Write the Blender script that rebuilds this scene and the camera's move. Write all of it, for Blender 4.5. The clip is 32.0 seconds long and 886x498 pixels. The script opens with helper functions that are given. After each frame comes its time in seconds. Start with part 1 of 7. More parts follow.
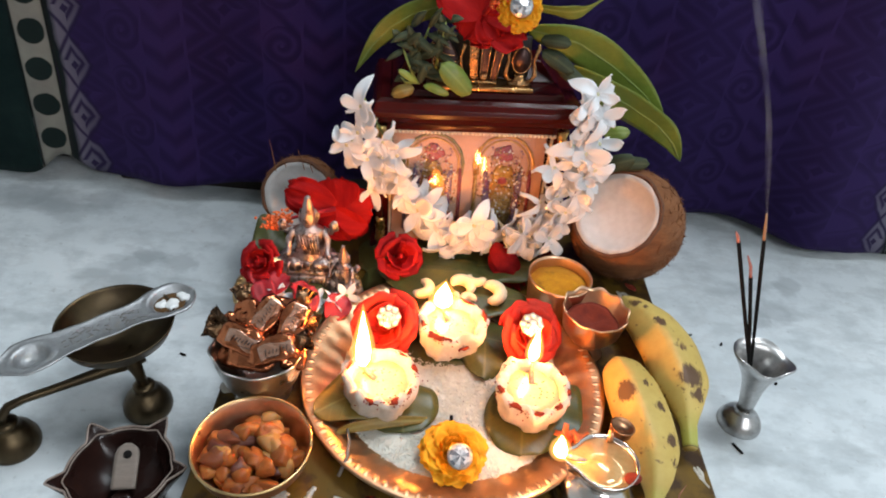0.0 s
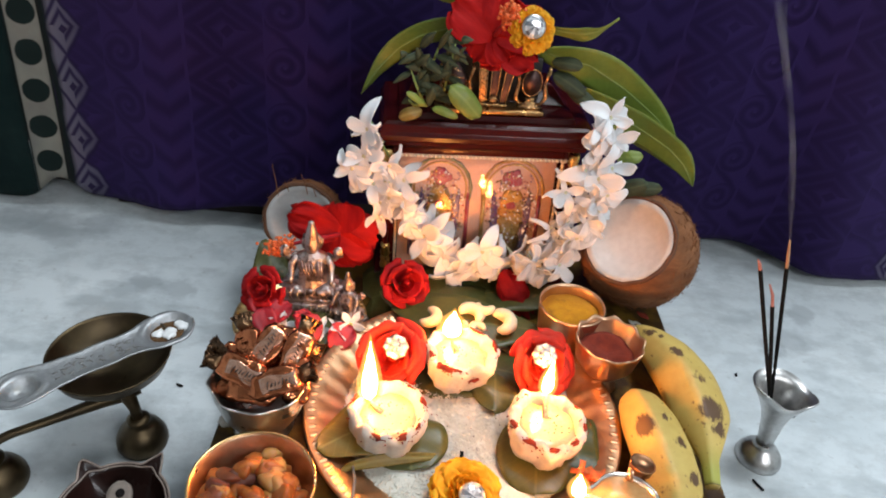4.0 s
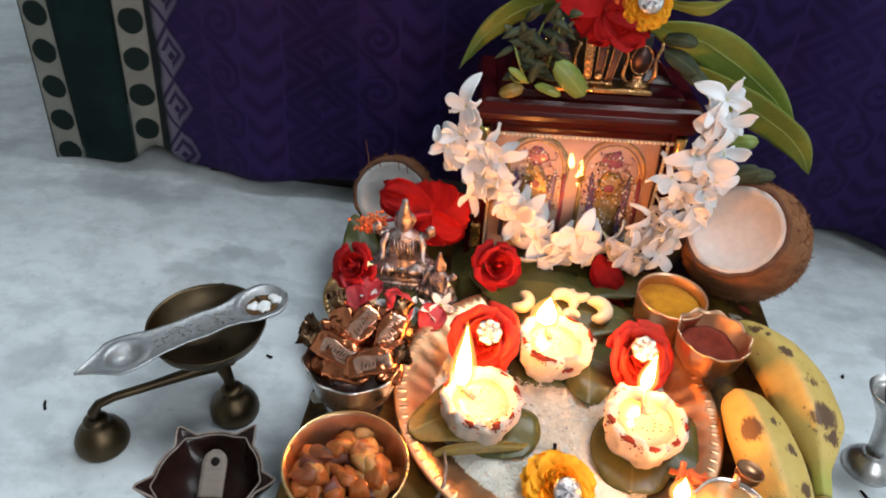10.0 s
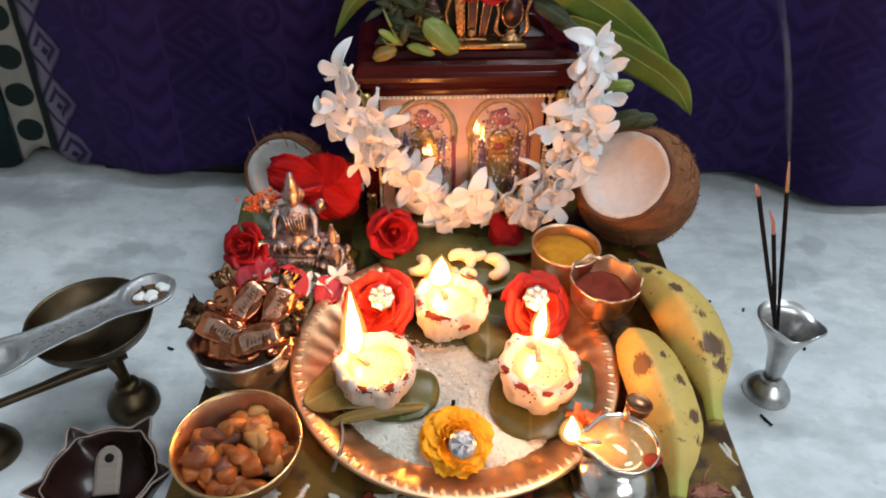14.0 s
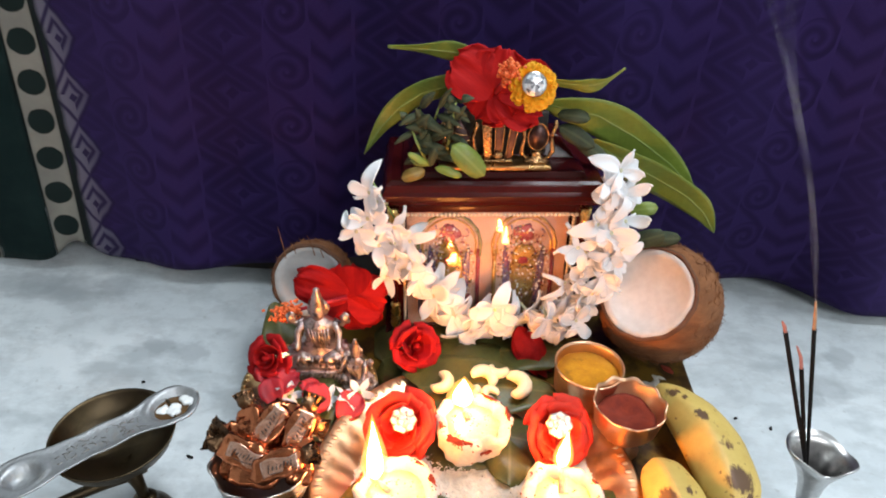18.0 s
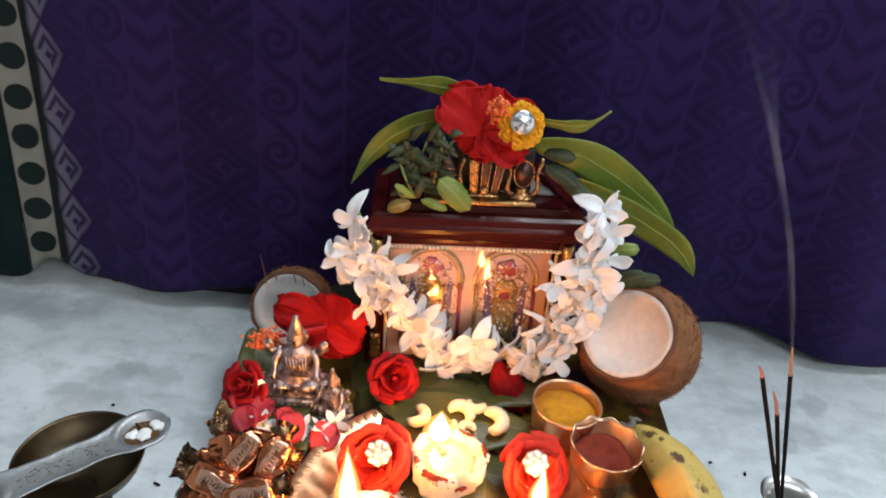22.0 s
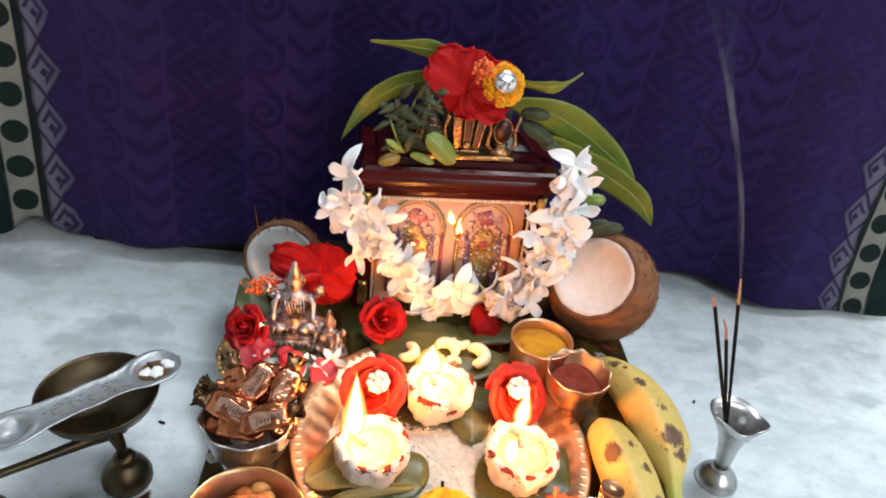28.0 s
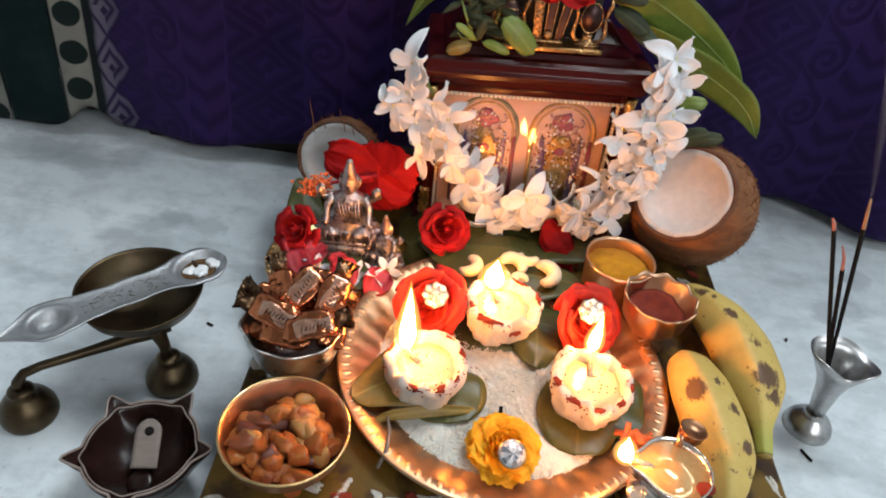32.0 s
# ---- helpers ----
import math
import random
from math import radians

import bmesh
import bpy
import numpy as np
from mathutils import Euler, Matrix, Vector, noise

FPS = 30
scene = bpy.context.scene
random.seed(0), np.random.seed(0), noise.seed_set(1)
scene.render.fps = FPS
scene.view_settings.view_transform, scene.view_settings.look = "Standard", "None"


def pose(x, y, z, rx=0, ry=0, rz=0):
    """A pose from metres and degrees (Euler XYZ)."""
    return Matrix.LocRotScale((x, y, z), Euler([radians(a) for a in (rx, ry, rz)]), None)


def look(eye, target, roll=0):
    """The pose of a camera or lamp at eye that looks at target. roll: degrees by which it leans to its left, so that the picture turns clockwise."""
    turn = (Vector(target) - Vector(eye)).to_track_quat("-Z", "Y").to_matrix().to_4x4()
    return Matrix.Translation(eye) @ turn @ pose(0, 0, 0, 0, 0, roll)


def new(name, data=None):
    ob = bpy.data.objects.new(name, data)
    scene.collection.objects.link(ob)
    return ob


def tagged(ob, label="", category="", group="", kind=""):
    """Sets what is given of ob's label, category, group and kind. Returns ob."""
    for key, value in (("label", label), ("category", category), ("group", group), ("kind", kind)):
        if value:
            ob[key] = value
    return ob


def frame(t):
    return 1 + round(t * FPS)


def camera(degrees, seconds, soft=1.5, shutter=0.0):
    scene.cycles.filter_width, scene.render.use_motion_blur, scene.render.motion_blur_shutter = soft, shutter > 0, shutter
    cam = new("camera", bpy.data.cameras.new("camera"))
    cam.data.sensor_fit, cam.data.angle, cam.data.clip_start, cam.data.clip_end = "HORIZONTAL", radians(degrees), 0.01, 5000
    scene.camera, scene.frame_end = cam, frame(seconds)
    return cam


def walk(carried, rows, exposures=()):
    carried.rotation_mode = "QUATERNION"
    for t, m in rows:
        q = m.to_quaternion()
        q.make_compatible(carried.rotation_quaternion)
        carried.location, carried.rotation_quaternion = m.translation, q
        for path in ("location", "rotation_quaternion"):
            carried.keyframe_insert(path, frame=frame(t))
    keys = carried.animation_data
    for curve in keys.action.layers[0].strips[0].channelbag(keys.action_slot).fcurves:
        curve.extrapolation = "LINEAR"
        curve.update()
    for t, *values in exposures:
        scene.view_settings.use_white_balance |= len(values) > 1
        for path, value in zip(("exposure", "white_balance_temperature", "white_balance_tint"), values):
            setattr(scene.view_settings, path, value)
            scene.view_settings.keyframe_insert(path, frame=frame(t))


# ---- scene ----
cam = camera(65.8, 32.0, soft=1.9)
PATH = [
    (0, (0.104, 0.176, 0.486), (0.182, 1.764, -0.727), 6.8),
    (0.5, (0.105, 0.179, 0.487), (0.167, 1.78, -0.71), 6.7),
    (1, (0.11, 0.18, 0.478), (0.157, 1.781, -0.721), 5.4),
    (1.5, (0.106, 0.183, 0.474), (0.146, 1.767, -0.747), 6.0),
    (2, (0.105, 0.199, 0.511), (0.188, 1.863, -0.596), 5.3),
    (2.5, (0.102, 0.196, 0.476), (0.253, 1.806, -0.701), 10.0),
    (3, (0.088, 0.197, 0.477), (0.189, 1.821, -0.686), 8.5),
    (3.5, (0.092, 0.193, 0.476), (0.184, 1.826, -0.676), 7.2),
    (5.5, (0.096, 0.194, 0.47), (0.156, 1.802, -0.719), 6.7),
    (6, (0.098, 0.196, 0.467), (0.148, 1.791, -0.738), 6.3),
    (6.5, (0.102, 0.197, 0.464), (0.143, 1.778, -0.759), 5.5),
    (7, (0.1, 0.197, 0.465), (0.156, 1.775, -0.763), 6.3),
    (7.5, (0.098, 0.198, 0.468), (0.158, 1.778, -0.757), 7.0),
    (8, (0.097, 0.2, 0.466), (0.13, 1.777, -0.764), 6.3),
    (8.5, (0.09, 0.207, 0.468), (0.101, 1.769, -0.78), 7.0),
    (9, (0.075, 0.209, 0.473), (0.011, 1.779, -0.765), 6.0),
    (9.5, (0.069, 0.212, 0.468), (-0.022, 1.779, -0.772), 5.8),
    (10, (0.069, 0.209, 0.47), (-0.026, 1.777, -0.767), 5.4),
    (10.5, (0.093, 0.203, 0.47), (0.097, 1.784, -0.755), 5.1),
    (11, (0.086, 0.2, 0.485), (0.077, 1.822, -0.685), 5.2),
    (11.5, (0.112, 0.207, 0.458), (0.133, 1.769, -0.791), 2.5),
    (12, (0.13, 0.203, 0.452), (0.167, 1.75, -0.815), 0.8),
    (12.5, (0.126, 0.202, 0.452), (0.167, 1.754, -0.809), 1.3),
    (13, (0.127, 0.202, 0.453), (0.172, 1.754, -0.809), 1.7),
    (13.5, (0.121, 0.203, 0.456), (0.169, 1.752, -0.809), 2.6),
    (15.5, (0.125, 0.209, 0.455), (0.143, 1.803, -0.752), 2.8),
    (16, (0.125, 0.209, 0.459), (0.133, 1.813, -0.736), 2.2),
    (16.5, (0.124, 0.226, 0.491), (0.127, 1.881, -0.632), 2.6),
    (17, (0.117, 0.227, 0.493), (0.093, 1.891, -0.615), 2.9),
    (17.5, (0.113, 0.225, 0.493), (0.078, 1.893, -0.609), 3.5),
    (18, (0.115, 0.228, 0.494), (0.091, 1.89, -0.618), 2.9),
    (18.5, (0.127, 0.233, 0.492), (0.153, 1.905, -0.605), 3.5),
    (19, (0.13, 0.233, 0.487), (0.189, 1.891, -0.629), 4.8),
    (19.5, (0.133, 0.228, 0.479), (0.185, 1.86, -0.676), 4.6),
    (20, (0.131, 0.225, 0.474), (0.177, 1.847, -0.695), 4.2),
    (20.5, (0.128, 0.224, 0.474), (0.168, 1.848, -0.693), 4.2),
    (21, (0.12, 0.222, 0.476), (0.141, 1.854, -0.679), 4.5),
    (21.5, (0.12, 0.225, 0.474), (0.154, 1.841, -0.703), 4.5),
    (22, (0.112, 0.227, 0.494), (0.14, 1.943, -0.533), 6.2),
    (22.5, (0.118, 0.229, 0.488), (0.146, 1.93, -0.563), 5.8),
    (23, (0.116, 0.226, 0.484), (0.156, 1.927, -0.568), 5.9),
    (23.5, (0.097, 0.225, 0.497), (0.144, 1.924, -0.558), 8.1),
    (24, (0.077, 0.214, 0.504), (0.088, 1.934, -0.517), 9.9),
    (24.5, (0.075, 0.226, 0.488), (0.047, 1.908, -0.593), 9.0),
    (25, (0.078, 0.223, 0.485), (0.038, 1.904, -0.599), 8.0),
    (25.5, (0.078, 0.224, 0.49), (0.083, 1.905, -0.592), 8.4),
    (26, (0.07, 0.209, 0.496), (0.082, 1.894, -0.581), 2.6),
    (26.5, (0.08, 0.192, 0.5), (0.26, 1.87, -0.574), 4.1),
    (28.5, (0.074, 0.172, 0.499), (0.262, 1.838, -0.59), 9.3),
    (29, (0.076, 0.174, 0.493), (0.243, 1.817, -0.634), 8.6),
    (29.5, (0.072, 0.173, 0.494), (0.238, 1.827, -0.618), 9.2),
    (30, (0.082, 0.174, 0.488), (0.242, 1.823, -0.632), 6.8),
    (30.5, (0.091, 0.18, 0.477), (0.231, 1.79, -0.702), 6.6),
    (31, (0.098, 0.183, 0.465), (0.217, 1.764, -0.754), 5.7),
    (31.5, (0.097, 0.189, 0.456), (0.18, 1.761, -0.778), 6.2),
    (32, (0.081, 0.214, 0.453), (0.11, 1.753, -0.825), 8.2),
]
EXPOSURES = [(0.0, -0.15), (6.0, -0.12), (9.0, -0.18), (10.5, -0.15), (11.5, -0.28), (13.5, -0.28), (16.0, -0.20), (17.0, 0.12), (19.0, 0.20), (20.0, 0.08), (21.5, 0.04), (22.0, -0.06), (22.4, 0.16), (23.0, 0.42), (23.6, 0.52), (24.4, 0.57), (25.5, 0.48), (26.5, 0.40), (28.5, 0.14), (30.0, 0.02), (31.0, -0.12), (32.0, -0.24)]
walk(cam, [(t, look(eye, target, roll)) for t, eye, target, roll in PATH], EXPOSURES)

# ---- room light: unseen cool ceiling panel and added front fill, bounced by the pale room ----
world = bpy.data.worlds.new("room_air")
world.use_nodes = True
world.node_tree.nodes["Background"].inputs[0].default_value = (0.80, 0.90, 1.0, 1)
world.node_tree.nodes["Background"].inputs[1].default_value = 0.05
scene.world = world


def area_lamp(name, at, target, sx, sy, watts, colour):
    data = bpy.data.lights.new(name, "AREA")
    data.shape, data.size, data.size_y = "RECTANGLE", sx, sy
    data.energy, data.color = watts, colour
    ob = new(name, data)
    ob.matrix_world = look(at, target)
    return ob


ceiling_lamp = area_lamp("ceiling_lamp", (0.80, 1.13, 2.6), (0.75, 1.08, 0), 1.3, 0.6, 62, (0.86, 0.94, 1.0))
# Front fill, no such lamp known: lifts the cloth and the fronts of things
wall_lamp = area_lamp("wall_lamp", (1.25, -1.25, 1.70), (0.20, 0.80, 0.25), 1.2, 0.4, 29, (0.90, 0.95, 1.0))


# ---- mesh helpers ----
def part(name, bm, material, parent, label="", smooth=True):
    """One mesh object out of a bmesh, under a thing or a part."""
    me = bpy.data.meshes.new(name)
    bmesh.ops.recalc_face_normals(bm, faces=bm.faces)
    bm.to_mesh(me)
    bm.free()
    if smooth:
        me.polygons.foreach_set("use_smooth", [True] * len(me.polygons))
    me.materials.append(material)
    ob = new(name, me)
    ob.parent = parent
    if label:
        tagged(ob, label)
    return ob


def thing(name, at, label, category, group="", kind="", turn=(0, 0, 0)):
    ob = new(name)
    ob.empty_display_size = 0.01
    ob.matrix_world = pose(*at, *turn)
    return tagged(ob, label, category, group, kind)


def solid(name, bm, material, label, category, at=(0, 0, 0), turn=(0, 0, 0), group="", kind="", smooth=True):
    """A thing that is one mesh."""
    ob = part(name, bm, material, None, "", smooth)
    ob.matrix_world = pose(*at, *turn)
    return tagged(ob, label, category, group, kind)


def box(bm, x0, x1, y0, y1, z0, z1, bevel=0.0, segs=2):
    got = bmesh.ops.create_cube(bm, size=1, matrix=Matrix.Translation(((x0 + x1) / 2, (y0 + y1) / 2, (z0 + z1) / 2)) @ Matrix.Diagonal((x1 - x0, y1 - y0, z1 - z0, 1)))
    if bevel:
        edges = {e for v in got["verts"] for e in v.link_edges}
        bmesh.ops.bevel(bm, geom=list(edges), offset=bevel, segments=segs, affect="EDGES", profile=0.5)
    return bm


def lathe(profile, n=40, mod=None, bm=None, m=None):
    """A turned body from (radius, height) pairs. mod(angle, r, z, k) may reshape each point."""
    bm = bm or bmesh.new()
    rings = []
    for k, (r, z) in enumerate(profile):
        ring = []
        for i in range(1 if r < 1e-7 else n):
            a = 2 * math.pi * i / n
            rr, zz = mod(a, r, z, k) if mod else (r, z)
            v = Vector((rr * math.cos(a), rr * math.sin(a), zz))
            ring.append(bm.verts.new(m @ v if m else v))
        rings.append(ring)
    for a, b in zip(rings, rings[1:]):
        for i in range(n):
            j = (i + 1) % n
            quad = [a[i % len(a)], a[j % len(a)], b[j % len(b)], b[i % len(b)]]
            quad = list(dict.fromkeys(quad))
            if len(quad) > 2:
                bm.faces.new(quad)
    return bm


def tube(points, radii, n=8, bm=None, caps=True):
    """A round bar along points."""
    bm = bm or bmesh.new()
    pts = [Vector(p) for p in points]
    radii = radii if isinstance(radii, (list, tuple)) else [radii] * len(pts)
    rings, side = [], None
    for i, p in enumerate(pts):
        way = (pts[min(i + 1, len(pts) - 1)] - pts[max(i - 1, 0)]).normalized()
        if side is None:
            side = way.orthogonal().normalized()
        side = (side - way * side.dot(way)).normalized()
        up = way.cross(side)
        rings.append([bm.verts.new(p + radii[i] * (math.cos(2 * math.pi * k / n) * side + math.sin(2 * math.pi * k / n) * up)) for k in range(n)])
    for a, b in zip(rings, rings[1:]):
        for k in range(n):
            bm.faces.new((a[k], a[(k + 1) % n], b[(k + 1) % n], b[k]))
    if caps:
        bm.faces.new(rings[0][::-1])
        bm.faces.new(rings[-1])
    return bm


def sheet(fn, nu, nv, bm=None, m=None, thick=0.0):
    """A curved sheet fn(u, v) -> (x, y, z), u and v from 0 to 1, with an optional thickness."""
    bm = bm or bmesh.new()
    grid = [[bm.verts.new((m @ Vector(fn(i / nu, j / nv))) if m else fn(i / nu, j / nv)) for j in range(nv + 1)] for i in range(nu + 1)]
    faces = [bm.faces.new((grid[i][j], grid[i + 1][j], grid[i + 1][j + 1], grid[i][j + 1])) for i in range(nu) for j in range(nv)]
    if thick:
        bmesh.ops.recalc_face_normals(bm, faces=faces)
        bmesh.ops.solidify(bm, geom=faces, thickness=thick)
    return bm


def lump(bm, at, size, turn=(0, 0, 0), sub=2, rough=0.0, freq=40.0, seed=0.0):
    """A rounded lump with an uneven skin."""
    m = pose(*at, *turn)
    got = bmesh.ops.create_icosphere(bm, subdivisions=sub, radius=1)
    for v in got["verts"]:
        p = Vector((v.co.x * size[0], v.co.y * size[1], v.co.z * size[2]))
        if rough:
            p *= 1 + rough * noise.noise(p * freq + Vector((seed, seed * 1.7, -seed)))
        v.co = m @ p
    return bm


# ---- materials ----
def mth(nt, op, a, b=None, c=None):
    node = nt.nodes.new("ShaderNodeMath")
    node.operation = op
    for k, value in enumerate((a, b, c)):
        if value is None:
            continue
        if isinstance(value, (int, float)):
            node.inputs[k].default_value = value
        else:
            nt.links.new(value, node.inputs[k])
    return node.outputs[0]


def mix(nt, fac, a, b):
    node = nt.nodes.new("ShaderNodeMix")
    node.data_type = "RGBA"
    for k, value in ((0, fac), (6, a), (7, b)):
        if isinstance(value, (int, float)):
            node.inputs[k].default_value = value
        elif isinstance(value, tuple):
            node.inputs[k].default_value = (*value[:3], 1)
        else:
            nt.links.new(value, node.inputs[k])
    return node.outputs[2]


def grain(nt, scale, detail=3.0, stretch=(1, 1, 1), rough=0.55):
    tc = nt.nodes.new("ShaderNodeTexCoord")
    mp = nt.nodes.new("ShaderNodeMapping")
    mp.inputs["Scale"].default_value = stretch
    nt.links.new(tc.outputs["Object"], mp.inputs["Vector"])
    nz = nt.nodes.new("ShaderNodeTexNoise")
    nz.inputs["Scale"].default_value, nz.inputs["Detail"].default_value, nz.inputs["Roughness"].default_value = scale, detail, rough
    nt.links.new(mp.outputs[0], nz.inputs["Vector"])
    return nz.outputs["Fac"]


def ramp(nt, fac, lo, hi):
    node = nt.nodes.new("ShaderNodeMapRange")
    node.inputs["From Min"].default_value, node.inputs["From Max"].default_value = lo, hi
    nt.links.new(fac, node.inputs["Value"])
    return node.outputs[0]


def make(name, c1, c2=None, scale=60.0, rough=0.5, metal=0.0, bump=0.0, bump_scale=None, fine=None, coat=0.0, sss=0.0, sss_col=None,
         trans=0.0, thin=0.0, dirt=None, dirt_at=(0.55, 0.7), dirt_scale=25.0, vary=0.0, rough2=None, spec=None, stretch=(1, 1, 1)):
    """A surface: two colours mixed by coarse and fine noise, stains of a third, uneven gloss and fine relief."""
    mat = bpy.data.materials.new(name)
    mat.use_nodes = True
    nt = mat.node_tree
    bs = nt.nodes["Principled BSDF"]
    c2 = c2 or tuple(x * 0.8 for x in c1)
    coarse = ramp(nt, grain(nt, scale, 4, stretch), 0.3, 0.7)
    col = mix(nt, coarse, c1, c2)
    fine_n = ramp(nt, grain(nt, scale * 6, 2, stretch), 0.3, 0.7)
    col = mix(nt, mth(nt, "MULTIPLY", fine_n, 0.35), col, fine or tuple(x * 0.72 for x in c2))
    if dirt:
        col = mix(nt, ramp(nt, grain(nt, dirt_scale, 5), *dirt_at), col, dirt)
    if vary:
        info = nt.nodes.new("ShaderNodeObjectInfo")
        hs = nt.nodes.new("ShaderNodeHueSaturation")
        nt.links.new(mth(nt, "MULTIPLY_ADD", info.outputs["Random"], vary, 1 - vary / 2), hs.inputs["Value"])
        nt.links.new(col, hs.inputs["Color"])
        col = hs.outputs[0]
    nt.links.new(col, bs.inputs["Base Color"])
    nt.links.new(mth(nt, "MULTIPLY_ADD", coarse, (rough2 if rough2 is not None else rough * 1.25) - rough, rough), bs.inputs["Roughness"])
    bs.inputs["Metallic"].default_value = metal
    bs.inputs["Coat Weight"].default_value = coat
    bs.inputs["Coat Roughness"].default_value = 0.06
    if spec is not None:
        bs.inputs["Specular IOR Level"].default_value = spec
    if sss:
        bs.inputs["Subsurface Weight"].default_value = sss
        bs.inputs["Subsurface Radius"].default_value = sss_col or (1.0, 0.6, 0.4)
        bs.inputs["Subsurface Scale"].default_value = 0.004
    if thin:
        tl = nt.nodes.new("ShaderNodeBsdfTranslucent")
        nt.links.new(col, tl.inputs["Color"])
        ms = nt.nodes.new("ShaderNodeMixShader")
        ms.inputs[0].default_value = thin
        nt.links.new(bs.outputs[0], ms.inputs[1])
        nt.links.new(tl.outputs[0], ms.inputs[2])
        nt.links.new(ms.outputs[0], nt.nodes["Material Output"].inputs[0])
    if trans:
        bs.inputs["Transmission Weight"].default_value = trans
    if bump:
        bp = nt.nodes.new("ShaderNodeBump")
        bp.inputs["Strength"].default_value, bp.inputs["Distance"].default_value = bump, 0.001
        nt.links.new(grain(nt, bump_scale or scale * 3, 4, stretch), bp.inputs["Height"])
        nt.links.new(bp.outputs[0], bs.inputs["Normal"])
    return mat


def glow(name, strength, core, edge):
    """A flame: white-hot core and a yellower skin."""
    mat = bpy.data.materials.new(name)
    mat.use_nodes = True
    nt = mat.node_tree
    nt.nodes.remove(nt.nodes["Principled BSDF"])
    em = nt.nodes.new("ShaderNodeEmission")
    tc = nt.nodes.new("ShaderNodeTexCoord")
    sp = nt.nodes.new("ShaderNodeSeparateXYZ")
    nt.links.new(tc.outputs["Generated"], sp.inputs[0])
    nt.links.new(mix(nt, ramp(nt, sp.outputs[2], 0.45, 1.0), core, edge), em.inputs[0])
    em.inputs[1].default_value = strength
    nt.links.new(em.outputs[0], nt.nodes["Material Output"].inputs[0])
    return mat


def marble():
    mat = bpy.data.materials.new("white_marble")
    mat.use_nodes = True
    nt = mat.node_tree
    bs = nt.nodes["Principled BSDF"]
    cloud = ramp(nt, grain(nt, 3.2, 6, (1, 1.5, 1)), 0.38, 0.72)
    col = mix(nt, cloud, (0.70, 0.745, 0.765), (0.50, 0.55, 0.575))
    patch = ramp(nt, grain(nt, 8.0, 5, (1, 1.7, 1)), 0.54, 0.64)
    col = mix(nt, mth(nt, "MULTIPLY", patch, 0.72), col, (0.35, 0.39, 0.41))
    vein = ramp(nt, mth(nt, "ABSOLUTE", mth(nt, "SUBTRACT", grain(nt, 5.0, 7, (1.0, 1.8, 1), 0.65), 0.5)), 0.0, 0.035)
    col = mix(nt, mth(nt, "MULTIPLY", mth(nt, "SUBTRACT", 1.0, vein), 0.32), col, (0.42, 0.44, 0.45))
    mottle = ramp(nt, grain(nt, 26, 5, (1, 1.3, 1), 0.65), 0.46, 0.64)
    col = mix(nt, mth(nt, "MULTIPLY", mottle, 0.58), col, (0.42, 0.46, 0.48))
    speck = ramp(nt, grain(nt, 120, 2), 0.66, 0.74)
    col = mix(nt, mth(nt, "MULTIPLY", speck, 0.35), col, (0.30, 0.31, 0.31))
    tc = nt.nodes.new("ShaderNodeTexCoord")
    wob = mth(nt, "MULTIPLY", mth(nt, "SUBTRACT", grain(nt, 34, 5), 0.5), 0.05)
    for spot, r in (((-0.187, 0.752, 0), 0.016), ((-0.147, 0.746, 0), 0.020), ((0.510, 0.750, 0), 0.024), ((0.486, 0.741, 0), 0.018), ((-0.300, 0.580, 0), 0.030), ((-0.36, 0.845, 0), 0.036), ((-0.315, 0.842, 0), 0.034), ((-0.27, 0.850, 0), 0.030), ((0.54, 0.80, 0), 0.02)):
        vd = nt.nodes.new("ShaderNodeVectorMath")
        vd.operation = "DISTANCE"
        nt.links.new(tc.outputs["Object"], vd.inputs[0])
        vd.inputs[1].default_value = spot
        col = mix(nt, mth(nt, "MULTIPLY", ramp(nt, mth(nt, "ADD", vd.outputs["Value"], wob), r, r * 0.55), 0.5), col, (0.30, 0.33, 0.35))
    nt.links.new(col, bs.inputs["Base Color"])
    nt.links.new(mth(nt, "MULTIPLY_ADD", grain(nt, 14, 4), 0.25, 0.22), bs.inputs["Roughness"])
    bp = nt.nodes.new("ShaderNodeBump")
    bp.inputs["Strength"].default_value, bp.inputs["Distance"].default_value = 0.08, 0.001
    nt.links.new(grain(nt, 60, 3), bp.inputs["Height"])
    nt.links.new(bp.outputs[0], bs.inputs["Normal"])
    return mat


